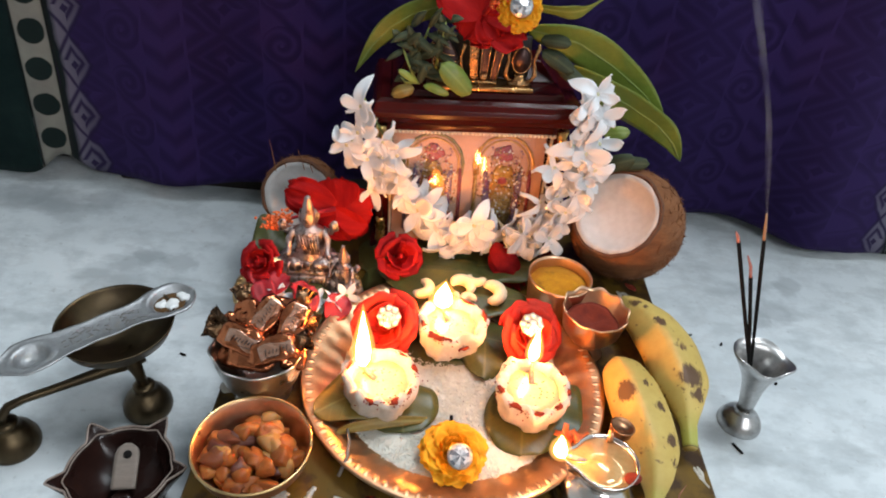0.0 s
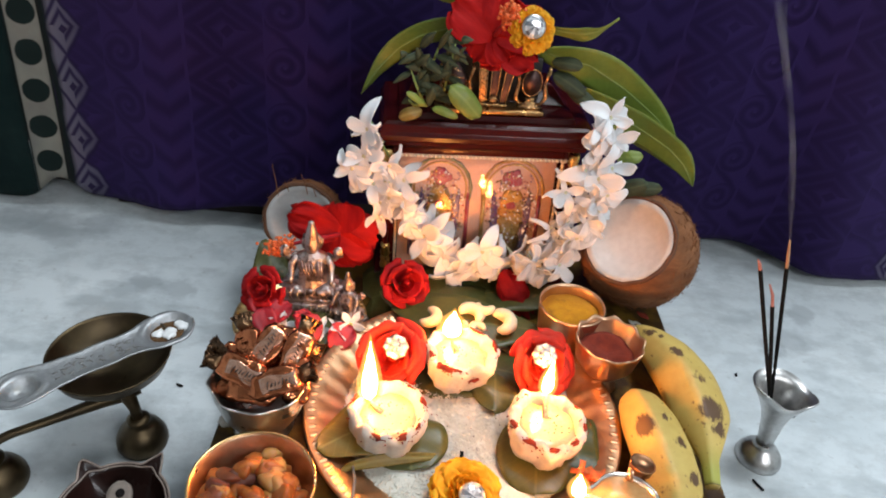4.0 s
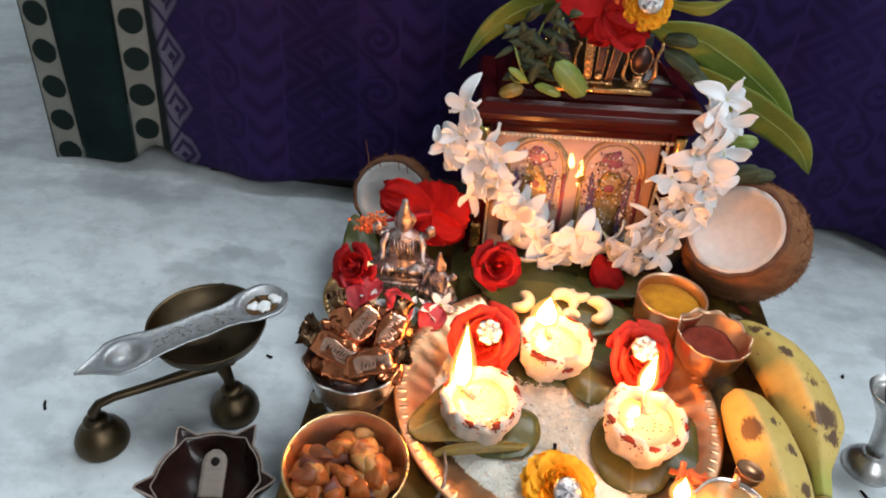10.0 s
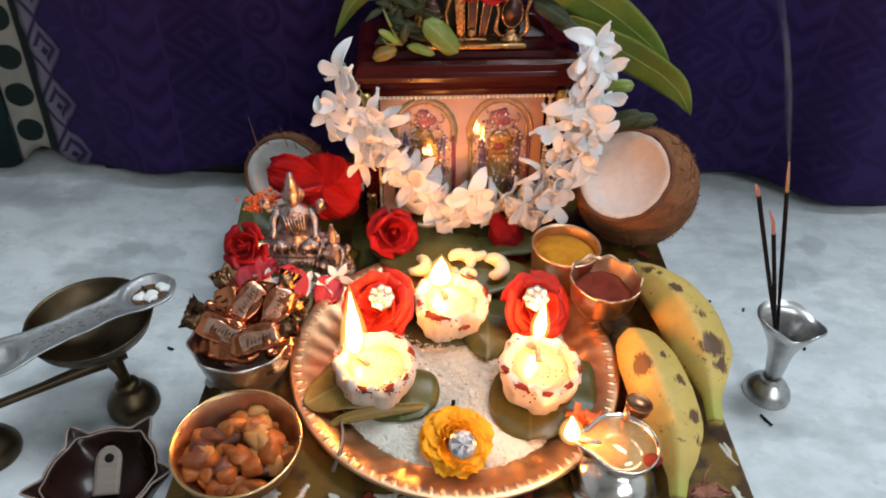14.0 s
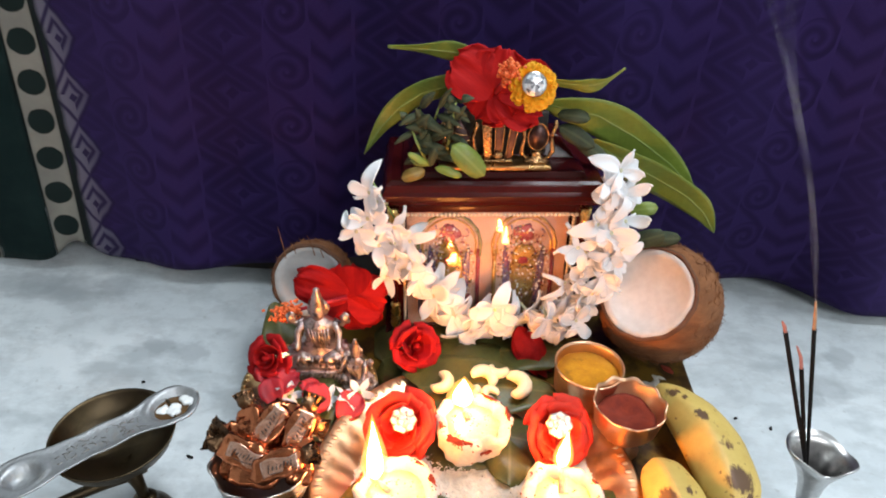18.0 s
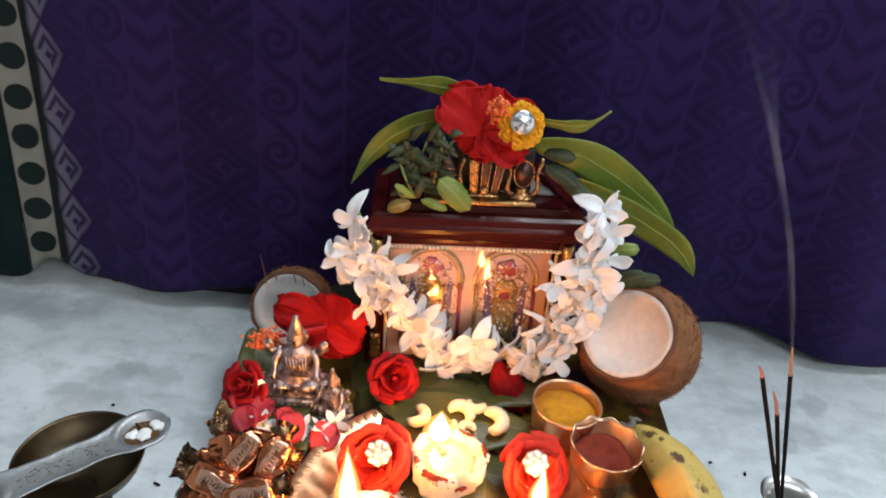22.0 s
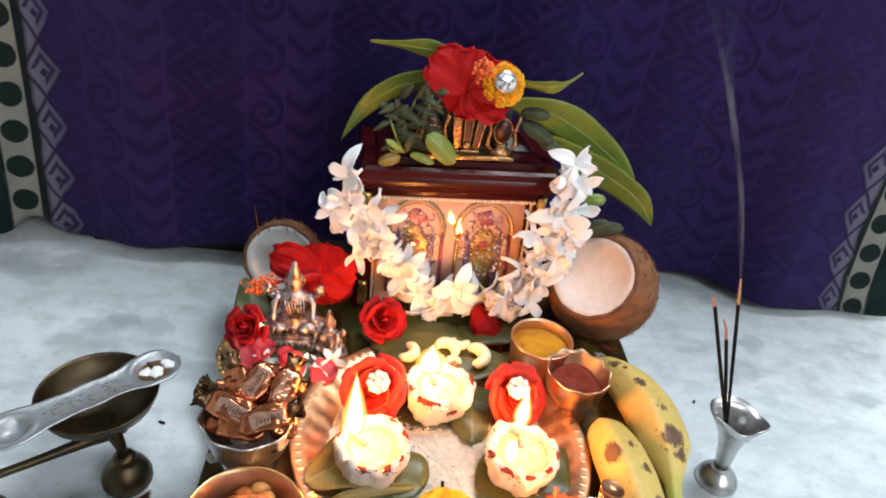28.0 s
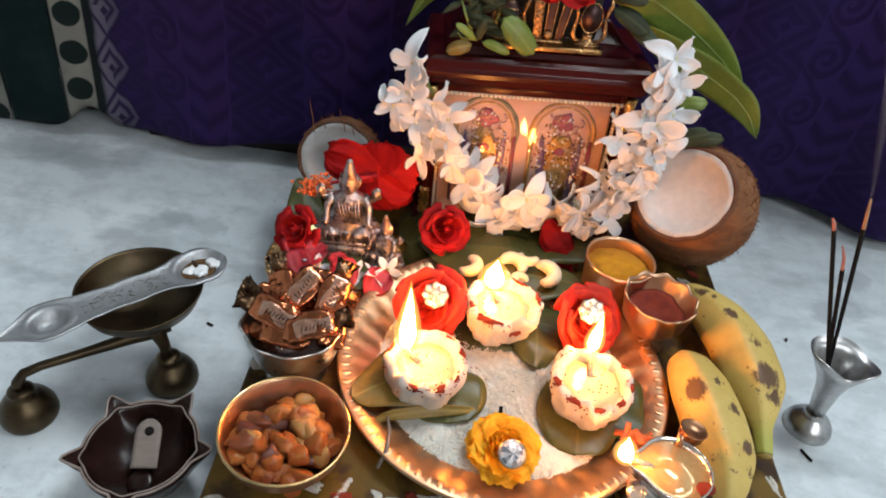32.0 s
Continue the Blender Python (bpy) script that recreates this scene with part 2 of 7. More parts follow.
def drape_cloth():
    """Purple cloth with woven scrolls, chevrons and nested diamonds; the motif turns pale beside the border."""
    mat = bpy.data.materials.new("purple_woven_cloth")
    mat.use_nodes = True
    nt = mat.node_tree
    bs = nt.nodes["Principled BSDF"]
    tc = nt.nodes.new("ShaderNodeTexCoord")
    sp = nt.nodes.new("ShaderNodeSeparateXYZ")
    nt.links.new(tc.outputs["UV"], sp.inputs[0])
    x, z = sp.outputs[0], sp.outputs[1]
    wob = mth(nt, "MULTIPLY", mth(nt, "SUBTRACT", grain(nt, 22, 2), 0.5), 0.010)
    x = mth(nt, "ADD", x, wob)
    z = mth(nt, "ADD", z, wob)

    def inside(v, lo, hi):
        return mth(nt, "MULTIPLY", mth(nt, "GREATER_THAN", v, lo), mth(nt, "LESS_THAN", v, hi))

    def period(v, p, off=0.0):
        return mth(nt, "SUBTRACT", mth(nt, "MULTIPLY", mth(nt, "FRACT", mth(nt, "DIVIDE", mth(nt, "ADD", v, off), p)), p), p / 2)

    def line(v, half):
        return ramp(nt, mth(nt, "ABSOLUTE", v), half * 2.1, half * 0.5)

    z0 = z
    u = mth(nt, "MULTIPLY", mth(nt, "FRACT", mth(nt, "DIVIDE", mth(nt, "ADD", x, 0.245), 0.168)), 0.168)
    # scroll column
    a = mth(nt, "SUBTRACT", u, 0.020)
    b = period(z, 0.057)
    r = mth(nt, "SQRT", mth(nt, "ADD", mth(nt, "MULTIPLY", a, a), mth(nt, "MULTIPLY", b, b)))
    th = mth(nt, "DIVIDE", mth(nt, "ARCTAN2", b, a), 2 * math.pi)
    turnv = mth(nt, "SUBTRACT", mth(nt, "FRACT", mth(nt, "SUBTRACT", mth(nt, "DIVIDE", r, 0.0125), th)), 0.5)
    scroll = mth(nt, "MULTIPLY", line(turnv, 0.25), inside(r, 0.002, 0.0205))
    tail = mth(nt, "MULTIPLY", line(mth(nt, "ADD", a, period(z, 0.057, 0.0285)), 0.0040), mth(nt, "GREATER_THAN", r, 0.0195))
    m1 = mth(nt, "MULTIPLY", mth(nt, "MAXIMUM", scroll, tail), inside(u, 0.001, 0.040))
    # chevron column
    a2 = mth(nt, "ABSOLUTE", mth(nt, "SUBTRACT", u, 0.0635))
    m2 = mth(nt, "MULTIPLY", line(period(mth(nt, "SUBTRACT", z, mth(nt, "MULTIPLY", a2, 0.8)), 0.031), 0.0052), inside(u, 0.043, 0.084))
    # diamonds with a hook inside, joined by zigzags
    a3 = mth(nt, "SUBTRACT", u, 0.127)
    b3 = period(z, 0.0565, 0.02)
    dia = mth(nt, "ADD", mth(nt, "MULTIPLY", mth(nt, "ABSOLUTE", a3), 0.72), mth(nt, "ABSOLUTE", b3))
    gate = mth(nt, "MULTIPLY", mth(nt, "GREATER_THAN", a3, 0.0), mth(nt, "LESS_THAN", b3, 0.0))
    ring3 = mth(nt, "MAXIMUM", line(mth(nt, "SUBTRACT", dia, 0.0262), 0.0050), line(mth(nt, "SUBTRACT", dia, 0.0420), 0.0052))
    hook = mth(nt, "MULTIPLY", line(mth(nt, "SUBTRACT", dia, 0.0135), 0.0046), mth(nt, "SUBTRACT", 1.0, gate))
    bar = mth(nt, "MULTIPLY", ramp(nt, mth(nt, "ADD", mth(nt, "ABSOLUTE", mth(nt, "SUBTRACT", a3, 0.004)), mth(nt, "ABSOLUTE", mth(nt, "ADD", b3, 0.002))), 0.0075, 0.0055), mth(nt, "LESS_THAN", dia, 0.0135))
    m3 = mth(nt, "MULTIPLY", mth(nt, "MAXIMUM", mth(nt, "MAXIMUM", ring3, hook), bar), inside(u, 0.0875, 0.1675))
    lines = mth(nt, "MAXIMUM", m1, mth(nt, "MAXIMUM", m2, m3))
    patchy = mth(nt, "MULTIPLY_ADD", ramp(nt, grain(nt, 9, 3), 0.35, 0.65), 0.35, 0.65)
    lines = mth(nt, "MULTIPLY", lines, patchy)
    base = mix(nt, ramp(nt, grain(nt, 5, 4), 0.3, 0.7), (0.0465, 0.0235, 0.138), (0.0355, 0.0180, 0.106))
    base = mix(nt, mth(nt, "MULTIPLY", ramp(nt, grain(nt, 900, 1, (1, 1, 1)), 0.3, 0.7), 0.3), base, (0.058, 0.034, 0.140))
    col = mix(nt, mth(nt, "MULTIPLY", lines, 0.80), base, (0.0190, 0.0090, 0.058))
    z = z0
    # pale key border beside the cream band, on both ends of the cloth
    edge = mth(nt, "MINIMUM", mth(nt, "ADD", x, 0.3045), mth(nt, "SUBTRACT", 0.66, x))
    kb = period(z, 0.0615)
    kx = mth(nt, "SUBTRACT", edge, 0.0175)
    dk = mth(nt, "ADD", mth(nt, "MULTIPLY", mth(nt, "ABSOLUTE", kx), 1.62), mth(nt, "ABSOLUTE", kb))
    gap = mth(nt, "MULTIPLY", mth(nt, "LESS_THAN", kx, 0.001), mth(nt, "LESS_THAN", kb, 0.001))
    lattice = line(mth(nt, "SUBTRACT", dk, 0.0307), 0.0028)
    heart = mth(nt, "MULTIPLY", line(mth(nt, "SUBTRACT", dk, 0.0150), 0.0030), mth(nt, "SUBTRACT", 1.0, gap))
    dot = mth(nt, "MULTIPLY", ramp(nt, mth(nt, "ADD", mth(nt, "ABSOLUTE", mth(nt, "ADD", kb, 0.0030)), mth(nt, "MULTIPLY", mth(nt, "ABSOLUTE", mth(nt, "SUBTRACT", kx, 0.0010)), 1.3)), 0.0062, 0.0045), mth(nt, "LESS_THAN", dk, 0.0150))
    dark = mth(nt, "MAXIMUM", lattice, mth(nt, "MAXIMUM", heart, dot))
    outer = mth(nt, "MULTIPLY", mth(nt, "GREATER_THAN", kx, 0.0), mth(nt, "GREATER_THAN", dk, 0.0307))
    pale = mth(nt, "MULTIPLY", mth(nt, "MULTIPLY", mth(nt, "SUBTRACT", inside(edge, 0.003, 0.045), outer), ramp(nt, edge, 0.050, 0.010)), mth(nt, "SUBTRACT", 1.0, mth(nt, "MULTIPLY", dark, 0.92)))
    pale = mth(nt, "MAXIMUM", pale, 0.0)
    col = mix(nt, mth(nt, "MULTIPLY", mth(nt, "MULTIPLY", dark, inside(edge, 0.003, 0.040)), 0.7), col, (0.012, 0.010, 0.030))
    col = mix(nt, mth(nt, "MULTIPLY", ramp(nt, edge, 0.20, 0.03), 0.28), col, (0.076, 0.048, 0.18))
    col = mix(nt, mth(nt, "MULTIPLY", pale, 0.92), col, (0.25, 0.235, 0.31))
    col = mix(nt, line(edge, 0.0035), col, (0.02, 0.03, 0.03))
    nt.links.new(col, bs.inputs["Base Color"])
    bs.inputs["Roughness"].default_value = 0.85
    bs.inputs["Sheen Weight"].default_value = 0.04
    bs.inputs["Specular IOR Level"].default_value = 0.2
    bp = nt.nodes.new("ShaderNodeBump")
    bp.inputs["Strength"].default_value, bp.inputs["Distance"].default_value = 0.25, 0.0006
    nt.links.new(grain(nt, 1400, 1), bp.inputs["Height"])
    nt.links.new(bp.outputs[0], bs.inputs["Normal"])
    return mat


def dotted_band():
    """Cream selvedge with dark green discs, one below the other."""
    mat = bpy.data.materials.new("cream_band_green_discs")
    mat.use_nodes = True
    nt = mat.node_tree
    bs = nt.nodes["Principled BSDF"]
    tc = nt.nodes.new("ShaderNodeTexCoord")
    sp = nt.nodes.new("ShaderNodeSeparateXYZ")
    nt.links.new(tc.outputs["UV"], sp.inputs[0])
    a = mth(nt, "SUBTRACT", sp.outputs[0], 0.5)
    a = mth(nt, "MULTIPLY", a, 0.034)
    b = mth(nt, "SUBTRACT", mth(nt, "MULTIPLY", mth(nt, "FRACT", mth(nt, "DIVIDE", mth(nt, "ADD", sp.outputs[1], 0.001), 0.0415)), 0.0415), 0.02075)
    r = mth(nt, "SQRT", mth(nt, "ADD", mth(nt, "MULTIPLY", a, a), mth(nt, "MULTIPLY", b, b)))
    r = mth(nt, "ADD", r, mth(nt, "MULTIPLY", mth(nt, "SUBTRACT", grain(nt, 90, 2), 0.5), 0.003))
    disc = ramp(nt, r, 0.0142, 0.0128)
    cream = mix(nt, ramp(nt, grain(nt, 30, 4), 0.3, 0.7), (0.42, 0.41, 0.35), (0.31, 0.30, 0.27))
    col = mix(nt, disc, cream, (0.006, 0.020, 0.018))
    rim = ramp(nt, mth(nt, "ABSOLUTE", a), 0.0150, 0.0162)
    col = mix(nt, rim, col, (0.006, 0.018, 0.017))
    nt.links.new(col, bs.inputs["Base Color"])
    bs.inputs["Roughness"].default_value = 0.85
    return mat


MARBLE = marble()
PURPLE = drape_cloth()
BAND = dotted_band()
GREEN_CLOTH = make("dark_green_cloth", (0.006, 0.030, 0.028), (0.004, 0.020, 0.020), 20, 0.85, bump=0.2, bump_scale=1200)
WALL = make("white_wall_paint", (0.74, 0.76, 0.76), (0.68, 0.70, 0.70), 3, 0.75, bump=0.1, bump_scale=90)
# Unseen south wall only: brown chosen to darken what metal and glaze reflect
WALL_DIM = make("reflection_dimming_brown", (0.46, 0.41, 0.36), (0.40, 0.36, 0.32), 3, 0.75, bump=0.1, bump_scale=90)
# Near-black, so the added board under the hem reads as shade
DARK_WOOD = make("dark_table_wood", (0.020, 0.013, 0.010), (0.012, 0.008, 0.006), 20, 0.5, stretch=(1, 8, 1))


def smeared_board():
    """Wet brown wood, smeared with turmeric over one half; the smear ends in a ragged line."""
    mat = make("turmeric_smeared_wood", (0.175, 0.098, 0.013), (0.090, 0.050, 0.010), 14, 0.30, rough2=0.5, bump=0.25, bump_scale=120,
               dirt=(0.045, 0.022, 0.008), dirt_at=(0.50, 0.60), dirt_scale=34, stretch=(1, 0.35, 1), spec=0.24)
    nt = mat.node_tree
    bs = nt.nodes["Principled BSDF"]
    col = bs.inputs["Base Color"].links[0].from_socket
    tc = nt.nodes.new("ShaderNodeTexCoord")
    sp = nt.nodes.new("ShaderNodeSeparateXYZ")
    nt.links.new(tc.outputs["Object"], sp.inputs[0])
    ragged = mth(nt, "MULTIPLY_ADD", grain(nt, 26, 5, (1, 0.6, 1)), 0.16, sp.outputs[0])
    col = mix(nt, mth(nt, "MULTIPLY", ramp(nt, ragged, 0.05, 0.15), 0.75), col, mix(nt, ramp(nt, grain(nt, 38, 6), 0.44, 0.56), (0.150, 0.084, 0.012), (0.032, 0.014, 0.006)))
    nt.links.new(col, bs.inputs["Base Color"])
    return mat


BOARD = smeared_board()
COPPER_BRASS = make("copper_tinged_brass", (0.74, 0.49, 0.33), (0.60, 0.36, 0.22), 18, 0.26, 1.0, rough2=0.42, bump=0.08, bump_scale=300, dirt=(0.34, 0.20, 0.10), dirt_at=(0.6, 0.75), dirt_scale=30)
PLATE_BRASS = make("plate_brass", (0.66, 0.42, 0.25), (0.52, 0.31, 0.17), 18, 0.30, 1.0, rough2=0.46, bump=0.12, bump_scale=220, dirt=(0.30, 0.19, 0.10), dirt_at=(0.56, 0.72), dirt_scale=34)
DARK_COPPER = make("dark_copper", (0.42, 0.22, 0.12), (0.26, 0.12, 0.06), 60, 0.30, 1.0, rough2=0.45)
ENGRAVED = make("worn_engraving", (0.30, 0.29, 0.27), (0.20, 0.19, 0.18), 90, 0.5, 0.7)
WORN_STEEL = make("worn_grey_silver", (0.60, 0.59, 0.58), (0.43, 0.42, 0.41), 60, 0.26, 1.0, rough2=0.42, bump=0.15, bump_scale=300, dirt=(0.24, 0.23, 0.22), dirt_at=(0.56, 0.72), dirt_scale=70)
BRASS = make("worn_brass", (0.78, 0.56, 0.28), (0.60, 0.40, 0.18), 30, 0.24, 1.0, rough2=0.4, bump=0.06, bump_scale=300)
OLD_BRASS = make("tarnished_brass", (0.130, 0.092, 0.050), (0.072, 0.052, 0.031), 28, 0.34, 1.0, rough2=0.5, bump=0.08, bump_scale=260, dirt=(0.06, 0.045, 0.03), dirt_at=(0.5, 0.7), dirt_scale=40)
SILVER = make("dulled_silver", (0.72, 0.70, 0.67), (0.55, 0.53, 0.50), 40, 0.24, 1.0, rough2=0.4, bump=0.08, bump_scale=350, dirt=(0.3, 0.27, 0.24), dirt_at=(0.58, 0.75), dirt_scale=60)
POLISHED = make("polished_silver", (0.84, 0.80, 0.76), (0.70, 0.66, 0.62), 40, 0.16, 1.0, rough2=0.26, bump=0.05, bump_scale=200, dirt=(0.36, 0.30, 0.25), dirt_at=(0.62, 0.75), dirt_scale=60)
LACQUER = make("dark_red_lacquer", (0.062, 0.0045, 0.0035), (0.034, 0.003, 0.003), 12, 0.19, rough2=0.27, coat=0.0, spec=0.22)
ALU = make("pale_worn_silver", (0.43, 0.44, 0.45), (0.31, 0.32, 0.33), 70, 0.42, 0.80, rough2=0.52, bump=0.5, bump_scale=260, dirt=(0.34, 0.33, 0.31), dirt_at=(0.56, 0.72), dirt_scale=120)
DARK_GOLD = make("darkened_gold", (0.50, 0.30, 0.12), (0.22, 0.12, 0.05), 120, 0.22, 1.0, rough2=0.36)
GOLD = make("gold_plating", (0.95, 0.66, 0.26), (0.75, 0.45, 0.15), 60, 0.2, 1.0, rough2=0.32)
def mantle(name, strength, colour, cover):
    """The thin outer skin of a flame, half see-through."""
    mat = bpy.data.materials.new(name)
    mat.use_nodes = True
    nt = mat.node_tree
    nt.nodes.remove(nt.nodes["Principled BSDF"])
    em, tr, ms = nt.nodes.new("ShaderNodeEmission"), nt.nodes.new("ShaderNodeBsdfTransparent"), nt.nodes.new("ShaderNodeMixShader")
    em.inputs[0].default_value, em.inputs[1].default_value, ms.inputs[0].default_value = (*colour, 1), strength, cover
    nt.links.new(tr.outputs[0], ms.inputs[1])
    nt.links.new(em.outputs[0], ms.inputs[2])
    nt.links.new(ms.outputs[0], nt.nodes["Material Output"].inputs[0])
    return mat


MANTLE = mantle("flame_mantle", 2.4, (1.0, 0.50, 0.12), 0.20)
FLAME = glow("oil_flame", 320.0, (1.0, 0.35, 0.078), (1.0, 0.31, 0.060))
# ---- setting ----
bm = bmesh.new()
box(bm, -2.2, 2.4, -1.8, 2.6, -0.12, 0.0)
solid("floor", bm, MARBLE, "white marble floor with grey clouds and veins", "floor", kind="structure", smooth=False)
# Walls and ceiling are out of view, added to close the room and bounce light
for nm, b in (("wall_north", (-2.35, 2.55, 2.6, 2.75)), ("wall_south", (-2.35, 2.55, -1.95, -1.8)), ("wall_west", (-2.35, -2.2, -1.8, 2.6)), ("wall_east", (2.4, 2.55, -1.8, 2.6))):
    bm = bmesh.new()
    box(bm, b[0], b[1], b[2], b[3], -0.12, 2.7)
    solid(nm, bm, WALL_DIM if nm == "wall_south" else WALL, "unseen wall coloured brown to darken reflections" if nm == "wall_south" else "plain white painted room wall", "wall", kind="structure", smooth=False)
bm = bmesh.new()
box(bm, -2.35, 2.55, -1.95, 2.75, 2.7, 2.85)
solid("ceiling", bm, WALL, "plain white painted ceiling", "ceiling", kind="structure", smooth=False)

# ---- the table behind, hidden by its hanging cloth ----
table = thing("table", (0.12, 1.18, 0), "dark wooden table draped to the floor with purple cloth", "table")
bm = bmesh.new()
box(bm, -0.50, 0.53, -0.26, 0.30, 0.68, 0.71, 0.004)
part("tabletop", bm, DARK_WOOD, table)
# Added board: stands in for the dark shade in the gap under the hem
bm = bmesh.new()
box(bm, -0.39, 0.23, -0.282, -0.262, 0, 0.16, 0.003)
part("plinth", bm, DARK_WOOD, table, "near-black board added behind the hem in place of shade")
for sx in (-0.46, 0.49):
    for sy in (-0.22, 0.26):
        bm = bmesh.new()
        box(bm, sx - 0.025, sx + 0.025, sy - 0.025, sy + 0.025, 0, 0.68, 0.004)
        part("leg", bm, DARK_WOOD, table)

drape = thing("cloth_drape", (0, 0, 0), "purple patterned cloth with green dotted border hanging from a table", "cloth")


def cloth_y(x, z):
    """How the hanging cloth waves: soft folds that deepen towards the hem."""
    low = 1 - min(1, max(0, z / 0.7))
    return 0.874 + low * (0.010 * math.sin(x * 17 + 0.6) + 0.006 * math.sin(x * 41 + z * 5)) + 0.004 * math.sin(z * 9 + x * 6) + 0.02 * (1 - low) + 0.034 * math.exp(-((x - 0.47) / 0.085) ** 4) * low ** 5


def hem(x):
    """Height of the hem above the floor."""
    corner = 0.026 * math.exp(-((x + 0.318) / 0.022) ** 2)
    return 0.011 + corner + 0.002 * math.sin(x * 15) + 0.006 * math.exp(-((x - 0.47) / 0.10) ** 2) + 0.027 * math.exp(-((x + 0.03) / 0.16) ** 2)


def hanging(name, x0, x1, nx, material, uv, label, off=0.0):
    nz = 70
    bm = bmesh.new()
    layer = bm.loops.layers.uv.new("UVMap")
    grid = []
    for i in range(nx + 1):
        fx = i / nx
        x = x0 + (x1 - x0) * fx
        col = []
        for j in range(nz + 1):
            z = hem(x) + (0.715 - hem(x)) * j / nz
            flare = math.exp(-z / 0.10) * (-0.007 if x < -0.28 else 0.034 if x > 0.6 else 0) * min(1, abs(x - 0.15) / 0.45)
            col.append((bm.verts.new((x + flare, cloth_y(x, z) - off, z)), x if uv == "xz" else fx, z))
        grid.append(col)
    for i in range(nx):
        for j in range(nz):
            q = [grid[i][j], grid[i + 1][j], grid[i + 1][j + 1], grid[i][j + 1]]
            f = bm.faces.new([v[0] for v in q])
            for lp, v in zip(f.loops, q):
                lp[layer].uv = (v[1], v[2])
    bmesh.ops.solidify(bm, geom=bm.faces[:], thickness=0.0012)
    return part(name, bm, material, drape, label)


hanging("field", -0.3070, 0.6605, 170, PURPLE, "xz", "purple field woven with dark scrolls and chevrons")
hanging("border_band", -0.3410, -0.3075, 8, BAND, "band", "cream band with dark green discs")
hanging("side_panel", -0.4065, -0.3415, 12, GREEN_CLOTH, "band", "plain dark green strip")
hanging("border_band", -0.4405, -0.4070, 8, BAND, "band", "cream band with dark green discs")
hanging("border_band", 0.661, 0.6945, 8, BAND, "band", "cream band with dark green discs")
hanging("side_panel", 0.695, 0.76, 12, GREEN_CLOTH, "band", "plain dark green strip")
bm = bmesh.new()
sheet(lambda u, v: (-0.44 + 1.20 * u, 0.895 + 0.58 * v, 0.7165 + 0.0006 * math.sin(u * 40)), 20, 10, bm, thick=0.0012)
part("top_fold", bm, GREEN_CLOTH, drape)
# Unseen side and back falls, added to keep light from under the table
for x in (-0.438, 0.758):
    bm = bmesh.new()
    sheet(lambda u, v: (x + 0.006 * math.sin(u * 14), 0.900 + 0.575 * u, 0.006 + 0.709 * v), 20, 12, bm, thick=0.0012)
    part("side_fall", bm, GREEN_CLOTH, drape)
bm = bmesh.new()
sheet(lambda u, v: (-0.436 + 1.193 * u, 1.478 + 0.006 * math.sin(u * 30), 0.004 + 0.711 * v), 30, 12, bm, thick=0.0012)
part("back_fall", bm, GREEN_CLOTH, drape)

# ---- low board ----
BT = 0.055
board = thing("low_board", (0.15, 0.60, 0), "low wooden worship board smeared yellow with turmeric", "board")
bm = bmesh.new()
box(bm, -0.191, 0.191, -0.215, 0.195, 0.027, BT, 0.003)
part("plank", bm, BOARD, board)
for sy in (-0.16, 0.14):
    bm = bmesh.new()
    box(bm, -0.185, 0.185, sy - 0.02, sy + 0.02, 0, 0.0275, 0.002)
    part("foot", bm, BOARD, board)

# ---- shrine box ----
shrine = thing("shrine_box", (0.150, 0.742, BT), "dark red lacquered shrine box with framed picture and gold trim", "shrine", turn=(0, -1.6, 4.0))
bm = bmesh.new()
box(bm, -0.088, 0.088, 0.018, 0.075, 0.010, 0.146, 0.002)
box(bm, -0.088, -0.0752, 0.0, 0.019, 0.010, 0.146, 0.001)
box(bm, 0.0752, 0.088, 0.0, 0.019, 0.010, 0.146, 0.001)
box(bm, -0.0753, 0.0753, 0.0, 0.019, 0.136, 0.146, 0.001)
part("body", bm, LACQUER, shrine)
bm = bmesh.new()
box(bm, -0.094, 0.094, -0.012, 0.082, 0.0, 0.012, 0.003)
part("base", bm, LACQUER, shrine)


def moulding(rows, bm=None):
    """A rectangular moulded block from (x0, x1, y0, y1, z) rows, bottom to top."""
    bm = bm or bmesh.new()
    rings = [[bm.verts.new(p) for p in ((x0, y0, z), (x1, y0, z), (x1, y1, z), (x0, y1, z))] for x0, x1, y0, y1, z in rows]
    for a, b in zip(rings, rings[1:]):
        for k in range(4):
            bm.faces.new((a[k], a[(k + 1) % 4], b[(k + 1) % 4], b[k]))
    bm.faces.new(rings[0][::-1])
    bm.faces.new(rings[-1])
    bmesh.ops.bevel(bm, geom=[e for e in bm.edges], offset=0.0007, segments=2, affect="EDGES", profile=0.5)
    return bm


bm = moulding([(-0.082 - d, 0.088 + d, -0.004 - d, 0.078 + d, z) for d, z in ((0.0, 0.1455), (0.003, 0.1470), (0.0045, 0.1520), (0.0095, 0.1545), (0.0102, 0.1595), (0.0080, 0.1625), (0.0065, 0.1685), (0.0020, 0.1705))])
part("roof_ledge", bm, LACQUER, shrine, smooth=False)
bm = moulding([(-0.076, 0.080, -0.001, 0.072, 0.170), (-0.0745, 0.0785, 0.001, 0.071, 0.1752), (-0.071, 0.074, 0.024, 0.068, 0.1772), (-0.061, 0.061, 0.033, 0.060, 0.1935), (-0.059, 0.059, 0.035, 0.058, 0.1945)])
part("hipped_roof", bm, LACQUER, shrine, "low hipped red lacquer roof", smooth=False)
